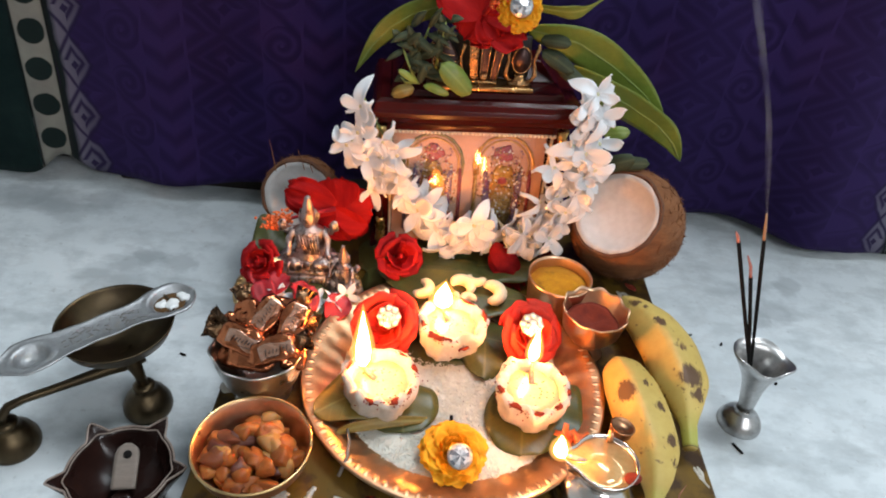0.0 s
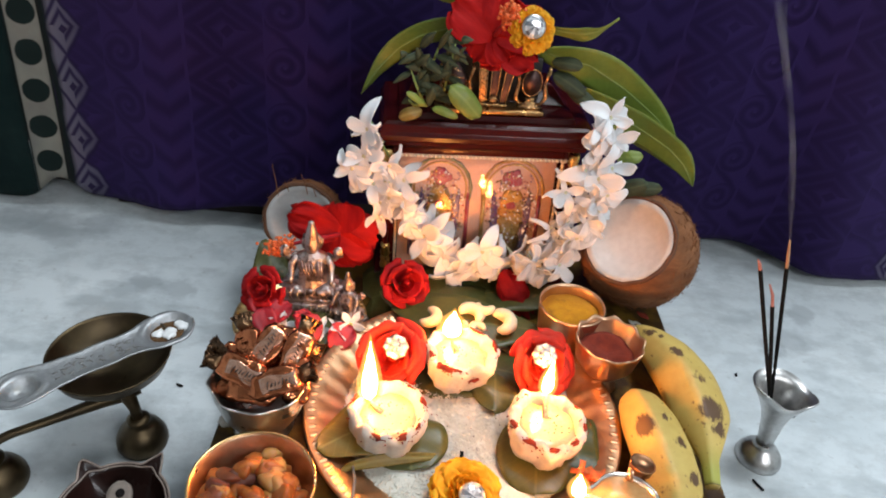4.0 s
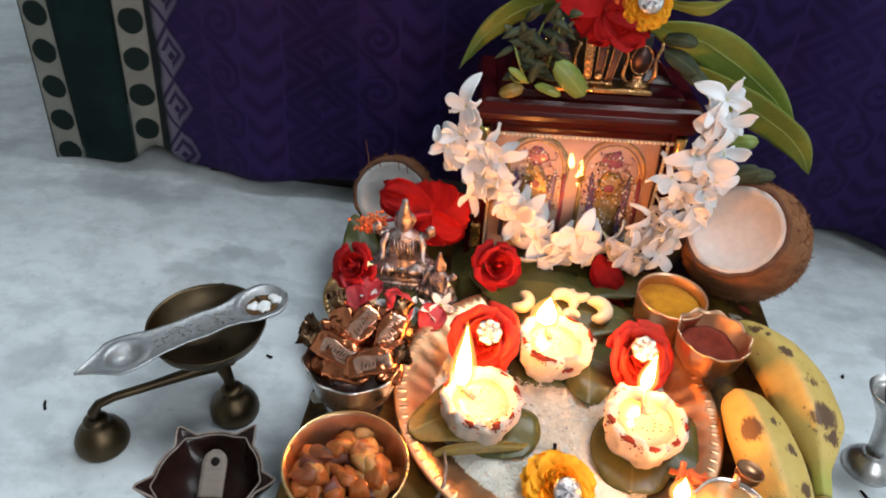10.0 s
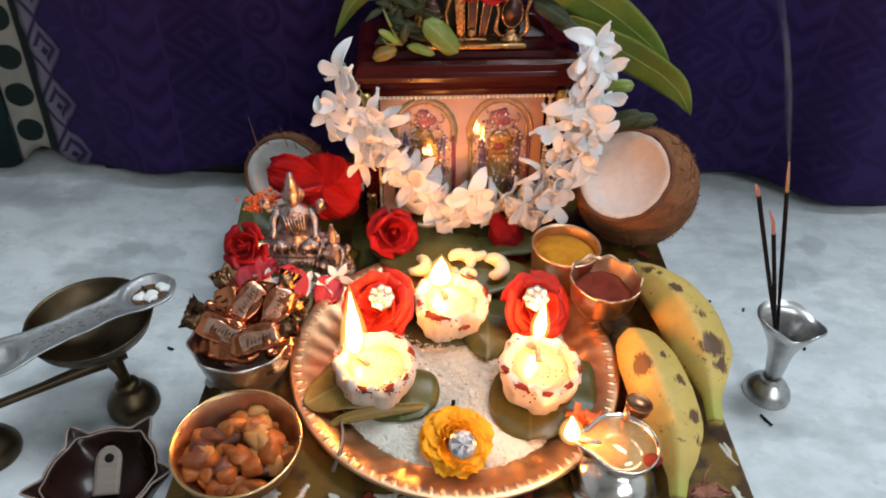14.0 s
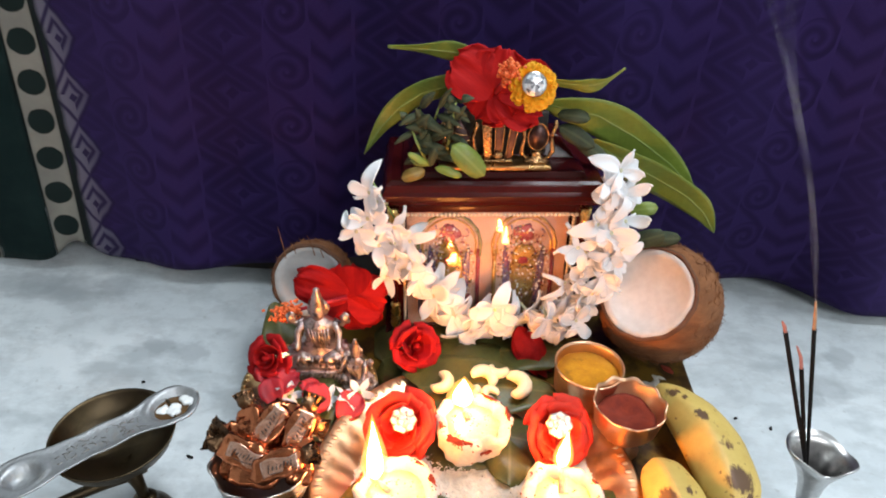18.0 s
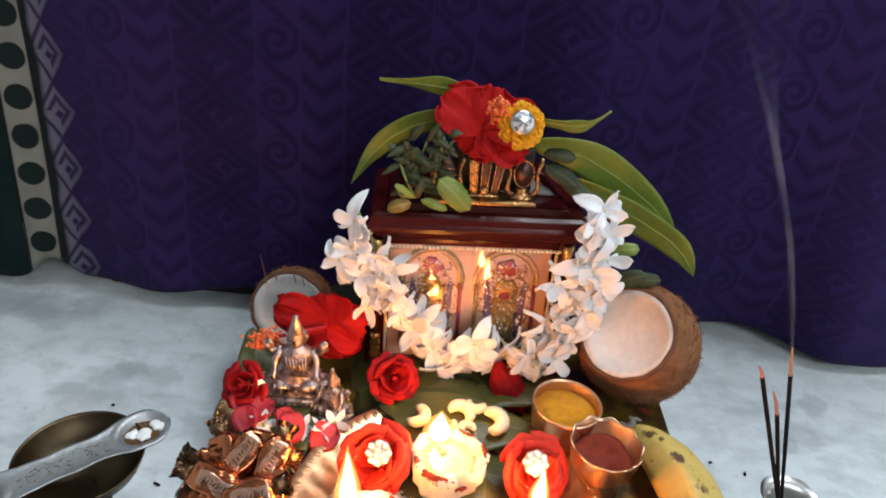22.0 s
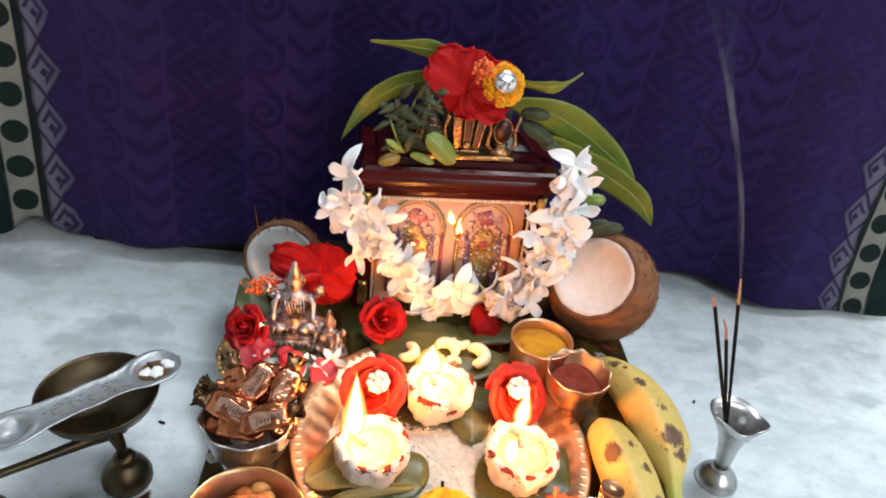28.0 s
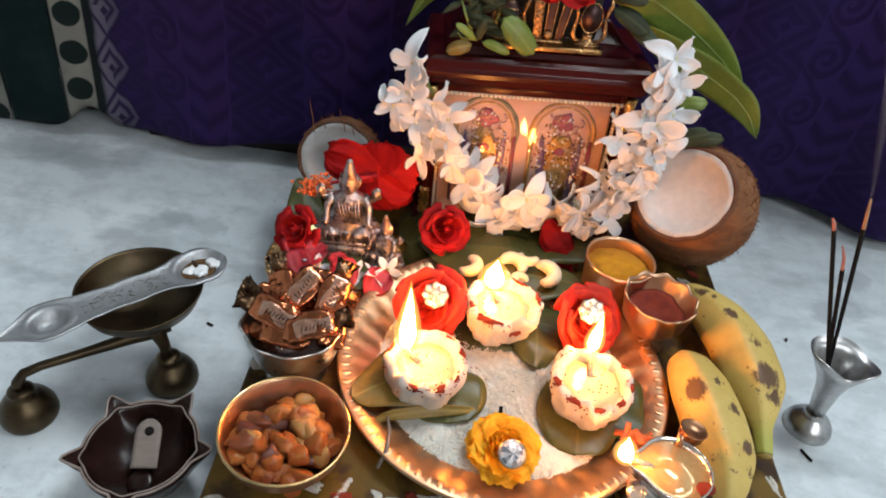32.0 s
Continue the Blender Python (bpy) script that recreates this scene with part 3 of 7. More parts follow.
# ---- more materials ----
PETAL_RED = make("red_rose_petal", (0.50, 0.010, 0.012), (0.34, 0.006, 0.009), 90, 0.6, spec=0.2, sss=0.15, sss_col=(1, 0.2, 0.1), thin=0.2, vary=0.35, bump=0.15, bump_scale=500)
# Scarlet lightened towards orange, with flame light on the plate roses put in
PETAL_SCARLET = make("scarlet_petal", (0.72, 0.060, 0.030), (0.60, 0.030, 0.020), 90, 0.55, spec=0.2, sss=0.15, sss_col=(1, 0.2, 0.1), thin=0.2, vary=0.3, bump=0.15, bump_scale=500)
PETAL_HIB = make("hibiscus_petal", (0.55, 0.012, 0.010), (0.36, 0.006, 0.008), 60, 0.6, spec=0.15, thin=0.25, bump=0.4, bump_scale=160, stretch=(3, 3, 0.6))
PETAL_PINK = make("crimson_petal", (0.40, 0.008, 0.018), (0.27, 0.005, 0.012), 70, 0.5, sss=0.1, sss_col=(1, 0.2, 0.2), vary=0.3)
PETAL_YELLOW = make("marigold_yellow", (0.98, 0.58, 0.014), (0.95, 0.46, 0.010), 120, 0.6, fine=(0.85, 0.34, 0.008), thin=0.25, vary=0.2)
PETAL_ORANGE = make("orange_stamen", (0.85, 0.20, 0.045), (0.75, 0.12, 0.03), 200, 0.6)
PETAL_WHITE = make("white_waxy_petal", (0.94, 0.95, 0.97), (0.91, 0.92, 0.94), 80, 0.45, fine=(0.86, 0.87, 0.88), thin=0.30, vary=0.08)
FLOWER_HEART = make("cream_flower_tube", (0.78, 0.74, 0.52), (0.66, 0.64, 0.40), 80, 0.5)
STEM_GREEN = make("pale_green_stem", (0.28, 0.36, 0.10), (0.20, 0.28, 0.07), 80, 0.5)
TURMERIC = make("turmeric_powder", (0.62, 0.265, 0.007), (0.50, 0.185, 0.005), 120, 0.95, bump=0.6, bump_scale=220, dirt=(0.26, 0.11, 0.01), dirt_at=(0.58, 0.7), dirt_scale=90)
KUMKUM = make("vermilion_powder", (0.26, 0.032, 0.010), (0.14, 0.014, 0.006), 90, 0.95, bump=0.7, bump_scale=200)
DOUGH = make("rice_flour_dough", (0.60, 0.57, 0.52), (0.48, 0.44, 0.38), 50, 0.8, sss=0.15, sss_col=(1, 0.8, 0.5), bump=0.6, bump_scale=160, dirt=(0.62, 0.54, 0.40), dirt_at=(0.58, 0.75), dirt_scale=70)
GHEE = make("melted_ghee", (0.80, 0.70, 0.42), (0.74, 0.60, 0.30), 70, 0.12, coat=0.6, sss=0.4, sss_col=(1, 0.8, 0.3), bump=0.3, bump_scale=150)
WICK = make("cotton_wick", (0.70, 0.62, 0.48), (0.4, 0.3, 0.2), 300, 0.9)
CHAR = make("charred_black", (0.008, 0.007, 0.007), (0.014, 0.012, 0.011), 200, 0.9, spec=0.2, bump=0.5, bump_scale=900)
EMBER = make("pink_ash_tip", (0.62, 0.24, 0.20), (0.45, 0.18, 0.14), 300, 0.9)
BAMBOO = make("bare_bamboo", (0.55, 0.30, 0.16), (0.42, 0.22, 0.12), 200, 0.7)
RICE = make("white_rice", (0.74, 0.72, 0.64), (0.66, 0.63, 0.54), 150, 0.55, sss=0.15, sss_col=(1, 0.9, 0.7))
SESAME = make("dark_speck", (0.10, 0.07, 0.05), (0.06, 0.04, 0.03), 150, 0.7)
CASHEW = make("cashew_kernel", (0.78, 0.66, 0.46), (0.70, 0.56, 0.36), 110, 0.5, sss=0.2, sss_col=(1, 0.8, 0.5), bump=0.15, bump_scale=300)
SUGAR = make("rock_sugar", (0.82, 0.83, 0.82), (0.75, 0.76, 0.76), 120, 0.35, sss=0.4, sss_col=(1, 1, 1))
FIBRE = make("coconut_husk", (0.27, 0.105, 0.036), (0.15, 0.056, 0.021), 35, 0.9, bump=0.9, bump_scale=160, stretch=(1, 1, 3))
SHELL = make("coconut_shell_rim", (0.15, 0.06, 0.025), (0.09, 0.035, 0.016), 60, 0.7, bump=0.5, bump_scale=200)
FLESH = make("coconut_flesh", (0.57, 0.56, 0.55), (0.49, 0.475, 0.465), 24, 0.5, sss=0.3, sss_col=(1, 0.9, 0.8), bump=0.15, bump_scale=120, dirt=(0.55, 0.53, 0.50), dirt_at=(0.56, 0.70), dirt_scale=30)
CLAY = make("brown_glazed_clay", (0.024, 0.010, 0.008), (0.013, 0.006, 0.005), 30, 0.20, rough2=0.30, spec=0.20, coat=0.03, bump=0.1, bump_scale=120)
CLAY_EDGE = make("pale_glaze_edge", (0.34, 0.27, 0.23), (0.20, 0.15, 0.125), 60, 0.4)
BEIGE = make("grey_beige_wood", (0.24, 0.195, 0.165), (0.18, 0.145, 0.12), 50, 0.6, stretch=(1, 5, 1))
FOIL = make("copper_foil_wrapper", (0.64, 0.22, 0.095), (0.38, 0.12, 0.055), 60, 0.10, 0.95, rough2=0.20, bump=0.8, bump_scale=110, vary=0.3, dirt=(0.22, 0.075, 0.04), dirt_at=(0.62, 0.72), dirt_scale=50)
FOIL_DARK = make("dark_brown_foil", (0.030, 0.012, 0.009), (0.20, 0.11, 0.055), 90, 0.12, 0.9, rough2=0.35, bump=0.9, bump_scale=180, vary=0.3)
PALE_PRINT = make("pale_print", (0.70, 0.46, 0.36), (0.52, 0.24, 0.14), 90, 0.18, 0.75, bump=0.5, bump_scale=120)
DARK_PRINT = make("dark_print", (0.05, 0.028, 0.022), (0.03, 0.018, 0.014), 100, 0.35)
STATUE = make("old_silver_statue", (0.70, 0.61, 0.59), (0.42, 0.35, 0.335), 90, 0.28, 1.0, rough2=0.45, bump=1.0, bump_scale=320, dirt=(0.13, 0.10, 0.095), dirt_at=(0.48, 0.64), dirt_scale=160)
PRINT = make("peach_print", (0.70, 0.46, 0.34), (0.60, 0.36, 0.26), 20, 0.4)
PRINT_GOLD = make("gold_print", (0.62, 0.38, 0.08), (0.40, 0.20, 0.05), 260, 0.3, 0.5, dirt=(0.75, 0.55, 0.2), dirt_at=(0.55, 0.65), dirt_scale=300)
PRINT_BLUE = make("blue_print", (0.10, 0.11, 0.26), (0.20, 0.08, 0.16), 260, 0.3, coat=0.8)
PRINT_RED = make("red_print", (0.38, 0.03, 0.03), (0.26, 0.03, 0.06), 200, 0.3, coat=0.8)
PRINT_GREEN = make("green_print", (0.08, 0.13, 0.05), (0.30, 0.22, 0.06), 200, 0.3, coat=0.8)
PEARL = make("white_enamel", (0.84, 0.83, 0.80), (0.74, 0.73, 0.72), 300, 0.3)
OIL = make("dark_gold_oil", (0.78, 0.47, 0.20), (0.62, 0.34, 0.12), 60, 0.12, 0.25, spec=0.8)
DRIED = make("dried_blossom_skin", (0.40, 0.17, 0.11), (0.20, 0.075, 0.045), 90, 0.8, bump=0.8, bump_scale=200)


def thin_smoke():
    """Almost clear, with a little white scatter."""
    mat = bpy.data.materials.new("thin_smoke")
    mat.use_nodes = True
    nt = mat.node_tree
    bs = nt.nodes["Principled BSDF"]
    bs.inputs["Base Color"].default_value = (0.75, 0.78, 0.84, 1)
    bs.inputs["Roughness"].default_value = 1.0
    bs.inputs["Specular IOR Level"].default_value = 0.0
    tc = nt.nodes.new("ShaderNodeTexCoord")
    sp = nt.nodes.new("ShaderNodeSeparateXYZ")
    nt.links.new(tc.outputs["Generated"], sp.inputs[0])
    nt.links.new(mth(nt, "MULTIPLY", ramp(nt, sp.outputs[2], 1.0, 0.1), mth(nt, "MULTIPLY", ramp(nt, grain(nt, 14, 2), 0.3, 0.7), 0.040)), bs.inputs["Alpha"])
    return mat


SMOKE = thin_smoke()


def clear_pane():
    """Thin clear glass: see-through, with a mirror gloss that grows at a slant."""
    mat = bpy.data.materials.new("clear_pane")
    mat.use_nodes = True
    nt = mat.node_tree
    nt.nodes.remove(nt.nodes["Principled BSDF"])
    fr, gl, tr, ms = nt.nodes.new("ShaderNodeFresnel"), nt.nodes.new("ShaderNodeBsdfGlossy"), nt.nodes.new("ShaderNodeBsdfTransparent"), nt.nodes.new("ShaderNodeMixShader")
    fr.inputs[0].default_value = 1.5
    gl.inputs["Roughness"].default_value = 0.03
    nt.links.new(fr.outputs[0], ms.inputs[0])
    nt.links.new(tr.outputs[0], ms.inputs[1])
    nt.links.new(gl.outputs[0], ms.inputs[2])
    nt.links.new(ms.outputs[0], nt.nodes["Material Output"].inputs[0])
    return mat


PANE = clear_pane()
PALE_GOLD = make("pale_gold_beads", (0.90, 0.82, 0.66), (0.84, 0.72, 0.52), 300, 0.3, 0.15)
HONEY = make("brown_syrup", (0.15, 0.085, 0.035), (0.085, 0.045, 0.02), 80, 0.12, spec=0.6)
WHITE_POWDER = make("white_rice_flour", (0.60, 0.58, 0.54), (0.42, 0.38, 0.31), 120, 0.95, bump=0.6, bump_scale=300)


def raisin_skin():
    mat = make("amber_raisin", (0.60, 0.215, 0.050), (0.42, 0.110, 0.028), 150, 0.34, spec=0.40, thin=0.40, sss=0.45, sss_col=(1, 0.5, 0.15), bump=0.3, bump_scale=120, vary=0.4)
    nt = mat.node_tree
    bs = nt.nodes["Principled BSDF"]
    bs.inputs["Subsurface Scale"].default_value = 0.005
    col = bs.inputs["Base Color"].links[0].from_socket
    info = nt.nodes.new("ShaderNodeObjectInfo")
    col = mix(nt, ramp(nt, info.outputs["Random"], 0.24, 0.12), col, (0.17, 0.062, 0.045))
    nt.links.new(mix(nt, ramp(nt, info.outputs["Random"], 0.58, 0.84), col, (0.64, 0.33, 0.11)), bs.inputs["Base Color"])
    return mat


def banana_skin():
    mat = make("ripe_banana_skin", (0.60, 0.44, 0.125), (0.49, 0.345, 0.085), 22, 0.5, bump=0.1, bump_scale=80, fine=(0.43, 0.26, 0.055))
    nt = mat.node_tree
    bs = nt.nodes["Principled BSDF"]
    col = bs.inputs["Base Color"].links[0].from_socket
    blot = ramp(nt, grain(nt, 46, 4, (1.4, 0.7, 1.4), 0.65), 0.635, 0.70)
    col = mix(nt, blot, col, (0.13, 0.06, 0.025))
    freck = ramp(nt, grain(nt, 210, 2), 0.68, 0.72)
    col = mix(nt, mth(nt, "MULTIPLY", freck, 0.8), col, (0.16, 0.085, 0.03))
    tc = nt.nodes.new("ShaderNodeTexCoord")
    wob = mth(nt, "MULTIPLY", mth(nt, "SUBTRACT", grain(nt, 130, 6, (1.6, 0.55, 1.6), 0.7), 0.5), 0.020)
    for spot, r in (((0.330, 0.548, 0.099), 0.0105), ((0.317, 0.606, 0.102), 0.0055), ((0.303, 0.637, 0.094), 0.0050), ((0.271, 0.528, 0.098), 0.0095), ((0.300, 0.487, 0.094), 0.0050), ((0.289, 0.536, 0.1015), 0.0035), ((0.2965, 0.515, 0.1005), 0.0050), ((0.300, 0.470, 0.091), 0.0042), ((0.282, 0.566, 0.099), 0.0030), ((0.310, 0.628, 0.100), 0.0045), ((0.334, 0.534, 0.093), 0.0065)):
        vd = nt.nodes.new("ShaderNodeVectorMath")
        vd.operation = "DISTANCE"
        nt.links.new(tc.outputs["Object"], vd.inputs[0])
        vd.inputs[1].default_value = spot
        col = mix(nt, mth(nt, "MULTIPLY", ramp(nt, mth(nt, "ADD", vd.outputs["Value"], wob), r * 1.08, r * 0.78), 0.95), col, (0.075, 0.030, 0.014))
    uv = nt.nodes.new("ShaderNodeTexCoord")
    sp = nt.nodes.new("ShaderNodeSeparateXYZ")
    nt.links.new(uv.outputs["UV"], sp.inputs[0])
    col = mix(nt, mth(nt, "MULTIPLY", ramp(nt, sp.outputs[0], 0.78, 0.92), 0.75), col, (0.30, 0.34, 0.06))
    col = mix(nt, ramp(nt, sp.outputs[0], 0.985, 1.0), col, (0.10, 0.06, 0.03))
    nt.links.new(col, bs.inputs["Base Color"])
    return mat


def leaf_skin(name, c1, c2, vein, gloss=0.35):
    """A leaf with a midrib and slanting side veins, by its own length and breadth in metres."""
    mat = make(name, c1, c2, 40, gloss, thin=0.12, vary=0.25, bump=0.1, bump_scale=200)
    nt = mat.node_tree
    bs = nt.nodes["Principled BSDF"]
    col = bs.inputs["Base Color"].links[0].from_socket
    uv = nt.nodes.new("ShaderNodeTexCoord")
    sp = nt.nodes.new("ShaderNodeSeparateXYZ")
    nt.links.new(uv.outputs["UV"], sp.inputs[0])
    across = mth(nt, "ABSOLUTE", sp.outputs[1])
    rib = ramp(nt, across, 0.0014, 0.0006)
    side = mth(nt, "FRACT", mth(nt, "DIVIDE", mth(nt, "SUBTRACT", sp.outputs[0], mth(nt, "MULTIPLY", across, 0.8)), 0.011))
    side = ramp(nt, mth(nt, "ABSOLUTE", mth(nt, "SUBTRACT", side, 0.5)), 0.08, 0.02)
    col = mix(nt, mth(nt, "MULTIPLY", mth(nt, "MAXIMUM", rib, mth(nt, "MULTIPLY", side, 0.3)), 0.55), col, vein)
    nt.links.new(col, bs.inputs["Base Color"])
    bs.inputs["Transmission Weight"].default_value = 0.0
    return mat


def facets():
    """Foil-backed glass: reflections are painted as random light and dark colour per facet."""
    mat = make("rhinestone", (0.92, 0.94, 0.97), (0.80, 0.82, 0.88), 500, 0.05, 0.45, rough2=0.10)
    nt = mat.node_tree
    bs = nt.nodes["Principled BSDF"]
    geo = nt.nodes.new("ShaderNodeNewGeometry")
    nt.links.new(mix(nt, ramp(nt, geo.outputs["Random Per Island"], 0.25, 0.75), (0.93, 0.95, 0.97), (0.22, 0.23, 0.26)), bs.inputs["Base Color"])
    return mat


STONE = facets()
RAISIN = raisin_skin()
BANANA = banana_skin()
MANGO_LEAF = leaf_skin("mango_leaf", (0.215, 0.285, 0.045), (0.165, 0.225, 0.034), (0.28, 0.34, 0.08), 0.38)
BETEL_LEAF = leaf_skin("betel_leaf", (0.105, 0.105, 0.024), (0.066, 0.070, 0.016), (0.17, 0.16, 0.05), 0.34)
TULSI_LEAF = leaf_skin("small_green_leaf", (0.040, 0.056, 0.022), (0.022, 0.032, 0.014), (0.08, 0.10, 0.045), 0.65)
OLIVE_LEAF = leaf_skin("yellowing_leaf", (0.28, 0.185, 0.028), (0.19, 0.120, 0.020), (0.36, 0.28, 0.08), 0.45)


# ---- shared shapes ----
def mesh_of(name, bm, material, smooth=True):
    me = bpy.data.meshes.new(name)
    bmesh.ops.recalc_face_normals(bm, faces=bm.faces)
    bm.to_mesh(me)
    bm.free()
    if smooth:
        me.polygons.foreach_set("use_smooth", [True] * len(me.polygons))
    me.materials.append(material)
    return me


def put(name, me, parent, m, label=""):
    ob = new(name, me)
    ob.parent = parent
    ob.matrix_local = m
    return tagged(ob, label) if label else ob


def scaled(*s):
    return Matrix.Diagonal((*s, 1))


def leaf_bm(path, width, side, cup=0.15, wave=0.0, nu=16, nv=6, thick=0.0004, shape="lance"):
    """A leaf along a path of points: side is the direction of its breadth at the base and at the tip."""
    bm = bmesh.new()
    layer = bm.loops.layers.uv.new("UVMap")
    pts = [Vector(p) for p in path]
    s0, s1 = Vector(side[0]).normalized(), Vector(side[1]).normalized()
    length = sum((b - a).length for a, b in zip(pts, pts[1:]))
    ph = random.uniform(0, 6)

    def along(u):
        # Catmull-Rom through the points
        f = u * (len(pts) - 1)
        i = min(int(f), len(pts) - 2)
        t = f - i
        p0, p1, p2, p3 = pts[max(i - 1, 0)], pts[i], pts[i + 1], pts[min(i + 2, len(pts) - 1)]
        return 0.5 * ((2 * p1) + (p2 - p0) * t + (2 * p0 - 5 * p1 + 4 * p2 - p3) * t * t + (3 * p1 - p0 - 3 * p2 + p3) * t ** 3)

    grid = []
    for i in range(nu + 1):
        u = i / nu
        p = along(u)
        way = (along(min(u + 0.02, 1)) - along(max(u - 0.02, 0))).normalized()
        s = s0.lerp(s1, u)
        s = (s - way * s.dot(way)).normalized()
        up = way.cross(s)
        if shape == "lance":
            w = width / 2 * (math.sin(math.pi * min(1, 0.03 + 0.97 * u ** 0.82)) ** 0.85 * (1.06 - 0.22 * u ** 3) if u < 1 else 0)
        elif shape == "heart":
            w = width / 2 * min(1.0, (u + 0.02) / 0.16) ** 0.5 * (max(0.0, 1 - u) ** 0.62) * 1.30
        else:
            w = width / 2 * math.sqrt(max(0, 1 - (2 * u - 1) ** 2))
        w = max(w, 0.0004)
        row = []
        for j in range(nv + 1):
            v = 2 * j / nv - 1
            lift = cup * abs(v) ** 1.3 * w + wave * math.sin(u * 11 + ph + v * 1.5) * abs(v)
            back = -0.14 * length * (1 - u) ** 6 * abs(v) if shape == "heart" else 0
            row.append((bm.verts.new(p + s * (v * w) + up * lift + way * back), u * length, v * w))
        grid.append(row)
    for i in range(nu):
        for j in range(nv):
            q = [grid[i][j], grid[i + 1][j], grid[i + 1][j + 1], grid[i][j + 1]]
            f = bm.faces.new([a[0] for a in q])
            for lp, a in zip(f.loops, q):
                lp[layer].uv = (a[1], a[2])
    if thick:
        bmesh.ops.recalc_face_normals(bm, faces=bm.faces)
        bmesh.ops.solidify(bm, geom=bm.faces[:], thickness=thick)
    return bm


def petal_bm(length, width, wrap, flare, ruffle=0.0, tip=1.0, nu=7, nv=6, thick=0.0003, seed=0.0):
    """A petal that stands along z, its edges wrapped towards -y, its tip flaring to +y."""
    def fn(u, v):
        s = 2 * v - 1
        w = width / 2 * (math.sin(math.pi * (0.10 + 0.62 * u ** 0.9)) if tip >= 1 else math.sin(math.pi * min(1.0, 0.07 + 0.93 * u ** 1.35)) ** 0.44)
        if u > 0.85 and tip >= 1:
            w *= math.sqrt(max(0.0, 1 - ((u - 0.85) / 0.19) ** 2))
        rf = ruffle * u * u * (math.sin(7 * s + seed + 3 * u) + (0.5 * math.sin(19 * s + 2 * seed) * u if nv > 12 else 0))
        return (s * w, -wrap * s * s * w + flare * length * u ** 2.2 + rf, length * (u - 0.06 * s * s * u) + 0.5 * rf)
    return sheet(fn, nu, nv, thick=thick)


CUP_PETALS = {}


def cup_petal_bm(span, lip, seed):
    """One petal of a rose as a patch of a round cup of radius and height 1, with a rolled and wavy lip."""
    def fn(u, v):
        t = 2 * v - 1
        wave = 0.035 * math.sin(5 * t + seed) * u * u + 0.02 * math.sin(11 * t + 2 * seed) * u ** 3
        ang = t * span * (0.50 + 0.50 * math.sin(math.pi / 2 * min(1, u * 1.5)))
        roll = max(0.0, u - 0.70) / 0.30
        rad = 0.26 + 0.74 * math.sin(math.pi / 2 * u) ** 0.85 + lip * roll ** 1.6 + wave + 0.04 * abs(t) ** 3
        z = u * (1 - 0.20 * abs(t) ** 2.6) - 0.75 * lip * roll ** 2.2 + 0.5 * wave
        crease = 0.10 * noise.noise(Vector((2.2 * t + seed, 2.6 * u, seed * 1.3))) * u
        rad, z = rad + crease, z + 0.8 * crease
        return (rad * math.sin(ang), rad * math.cos(ang), z)
    return sheet(fn, 10, 12, thick=0.016)


def cup_rose(name, at, r, turn, material, label, group="", petals=(2, 3, 4, 5, 6, 7)):
    """A full garden rose: nested rings of cupped petals, tight in the heart, rolled back outside."""
    ob = thing(name, at, label, "rose", group, turn=turn)
    if material.name not in CUP_PETALS:
        CUP_PETALS[material.name] = [[mesh_of("petal", cup_petal_bm(sp, lp, k * 2.3 + 9 * lp), material) for k in range(4)] for sp, lp in ((1.35, 0.04), (0.95, 0.16), (0.78, 0.30))]
    sets = CUP_PETALS[material.name]
    bm = bmesh.new()
    lump(bm, (0, 0, r * 0.34), (r * 0.20, r * 0.17, r * 0.40), sub=3, rough=0.5, freq=160)
    part("heart", bm, material, ob)
    for k, n in enumerate(petals):
        f = k / (len(petals) - 1)
        for i in range(n):
            a = 360 * i / n + 61 * k + random.uniform(-8, 8)
            rad = r * (0.17 + 0.61 * f ** 0.9) * random.uniform(0.95, 1.05)
            high = r * (0.92 - 0.36 * f) * random.uniform(0.94, 1.05)
            m = pose(0, 0, 0, 0, 0, a) @ Matrix.Translation((0, -0.02 * r, r * 0.03 * (1 - f))) @ pose(0, 0, 0, random.uniform(-14, 6), random.uniform(-9, 9), random.uniform(-16, 16)) @ scaled(rad * random.uniform(0.92, 1.08), rad, high)
            put("petal", random.choice(sets[0 if f < 0.35 else 1 if f < 0.75 else 2]), ob, m)
    return ob


ROSE_MESH = {}


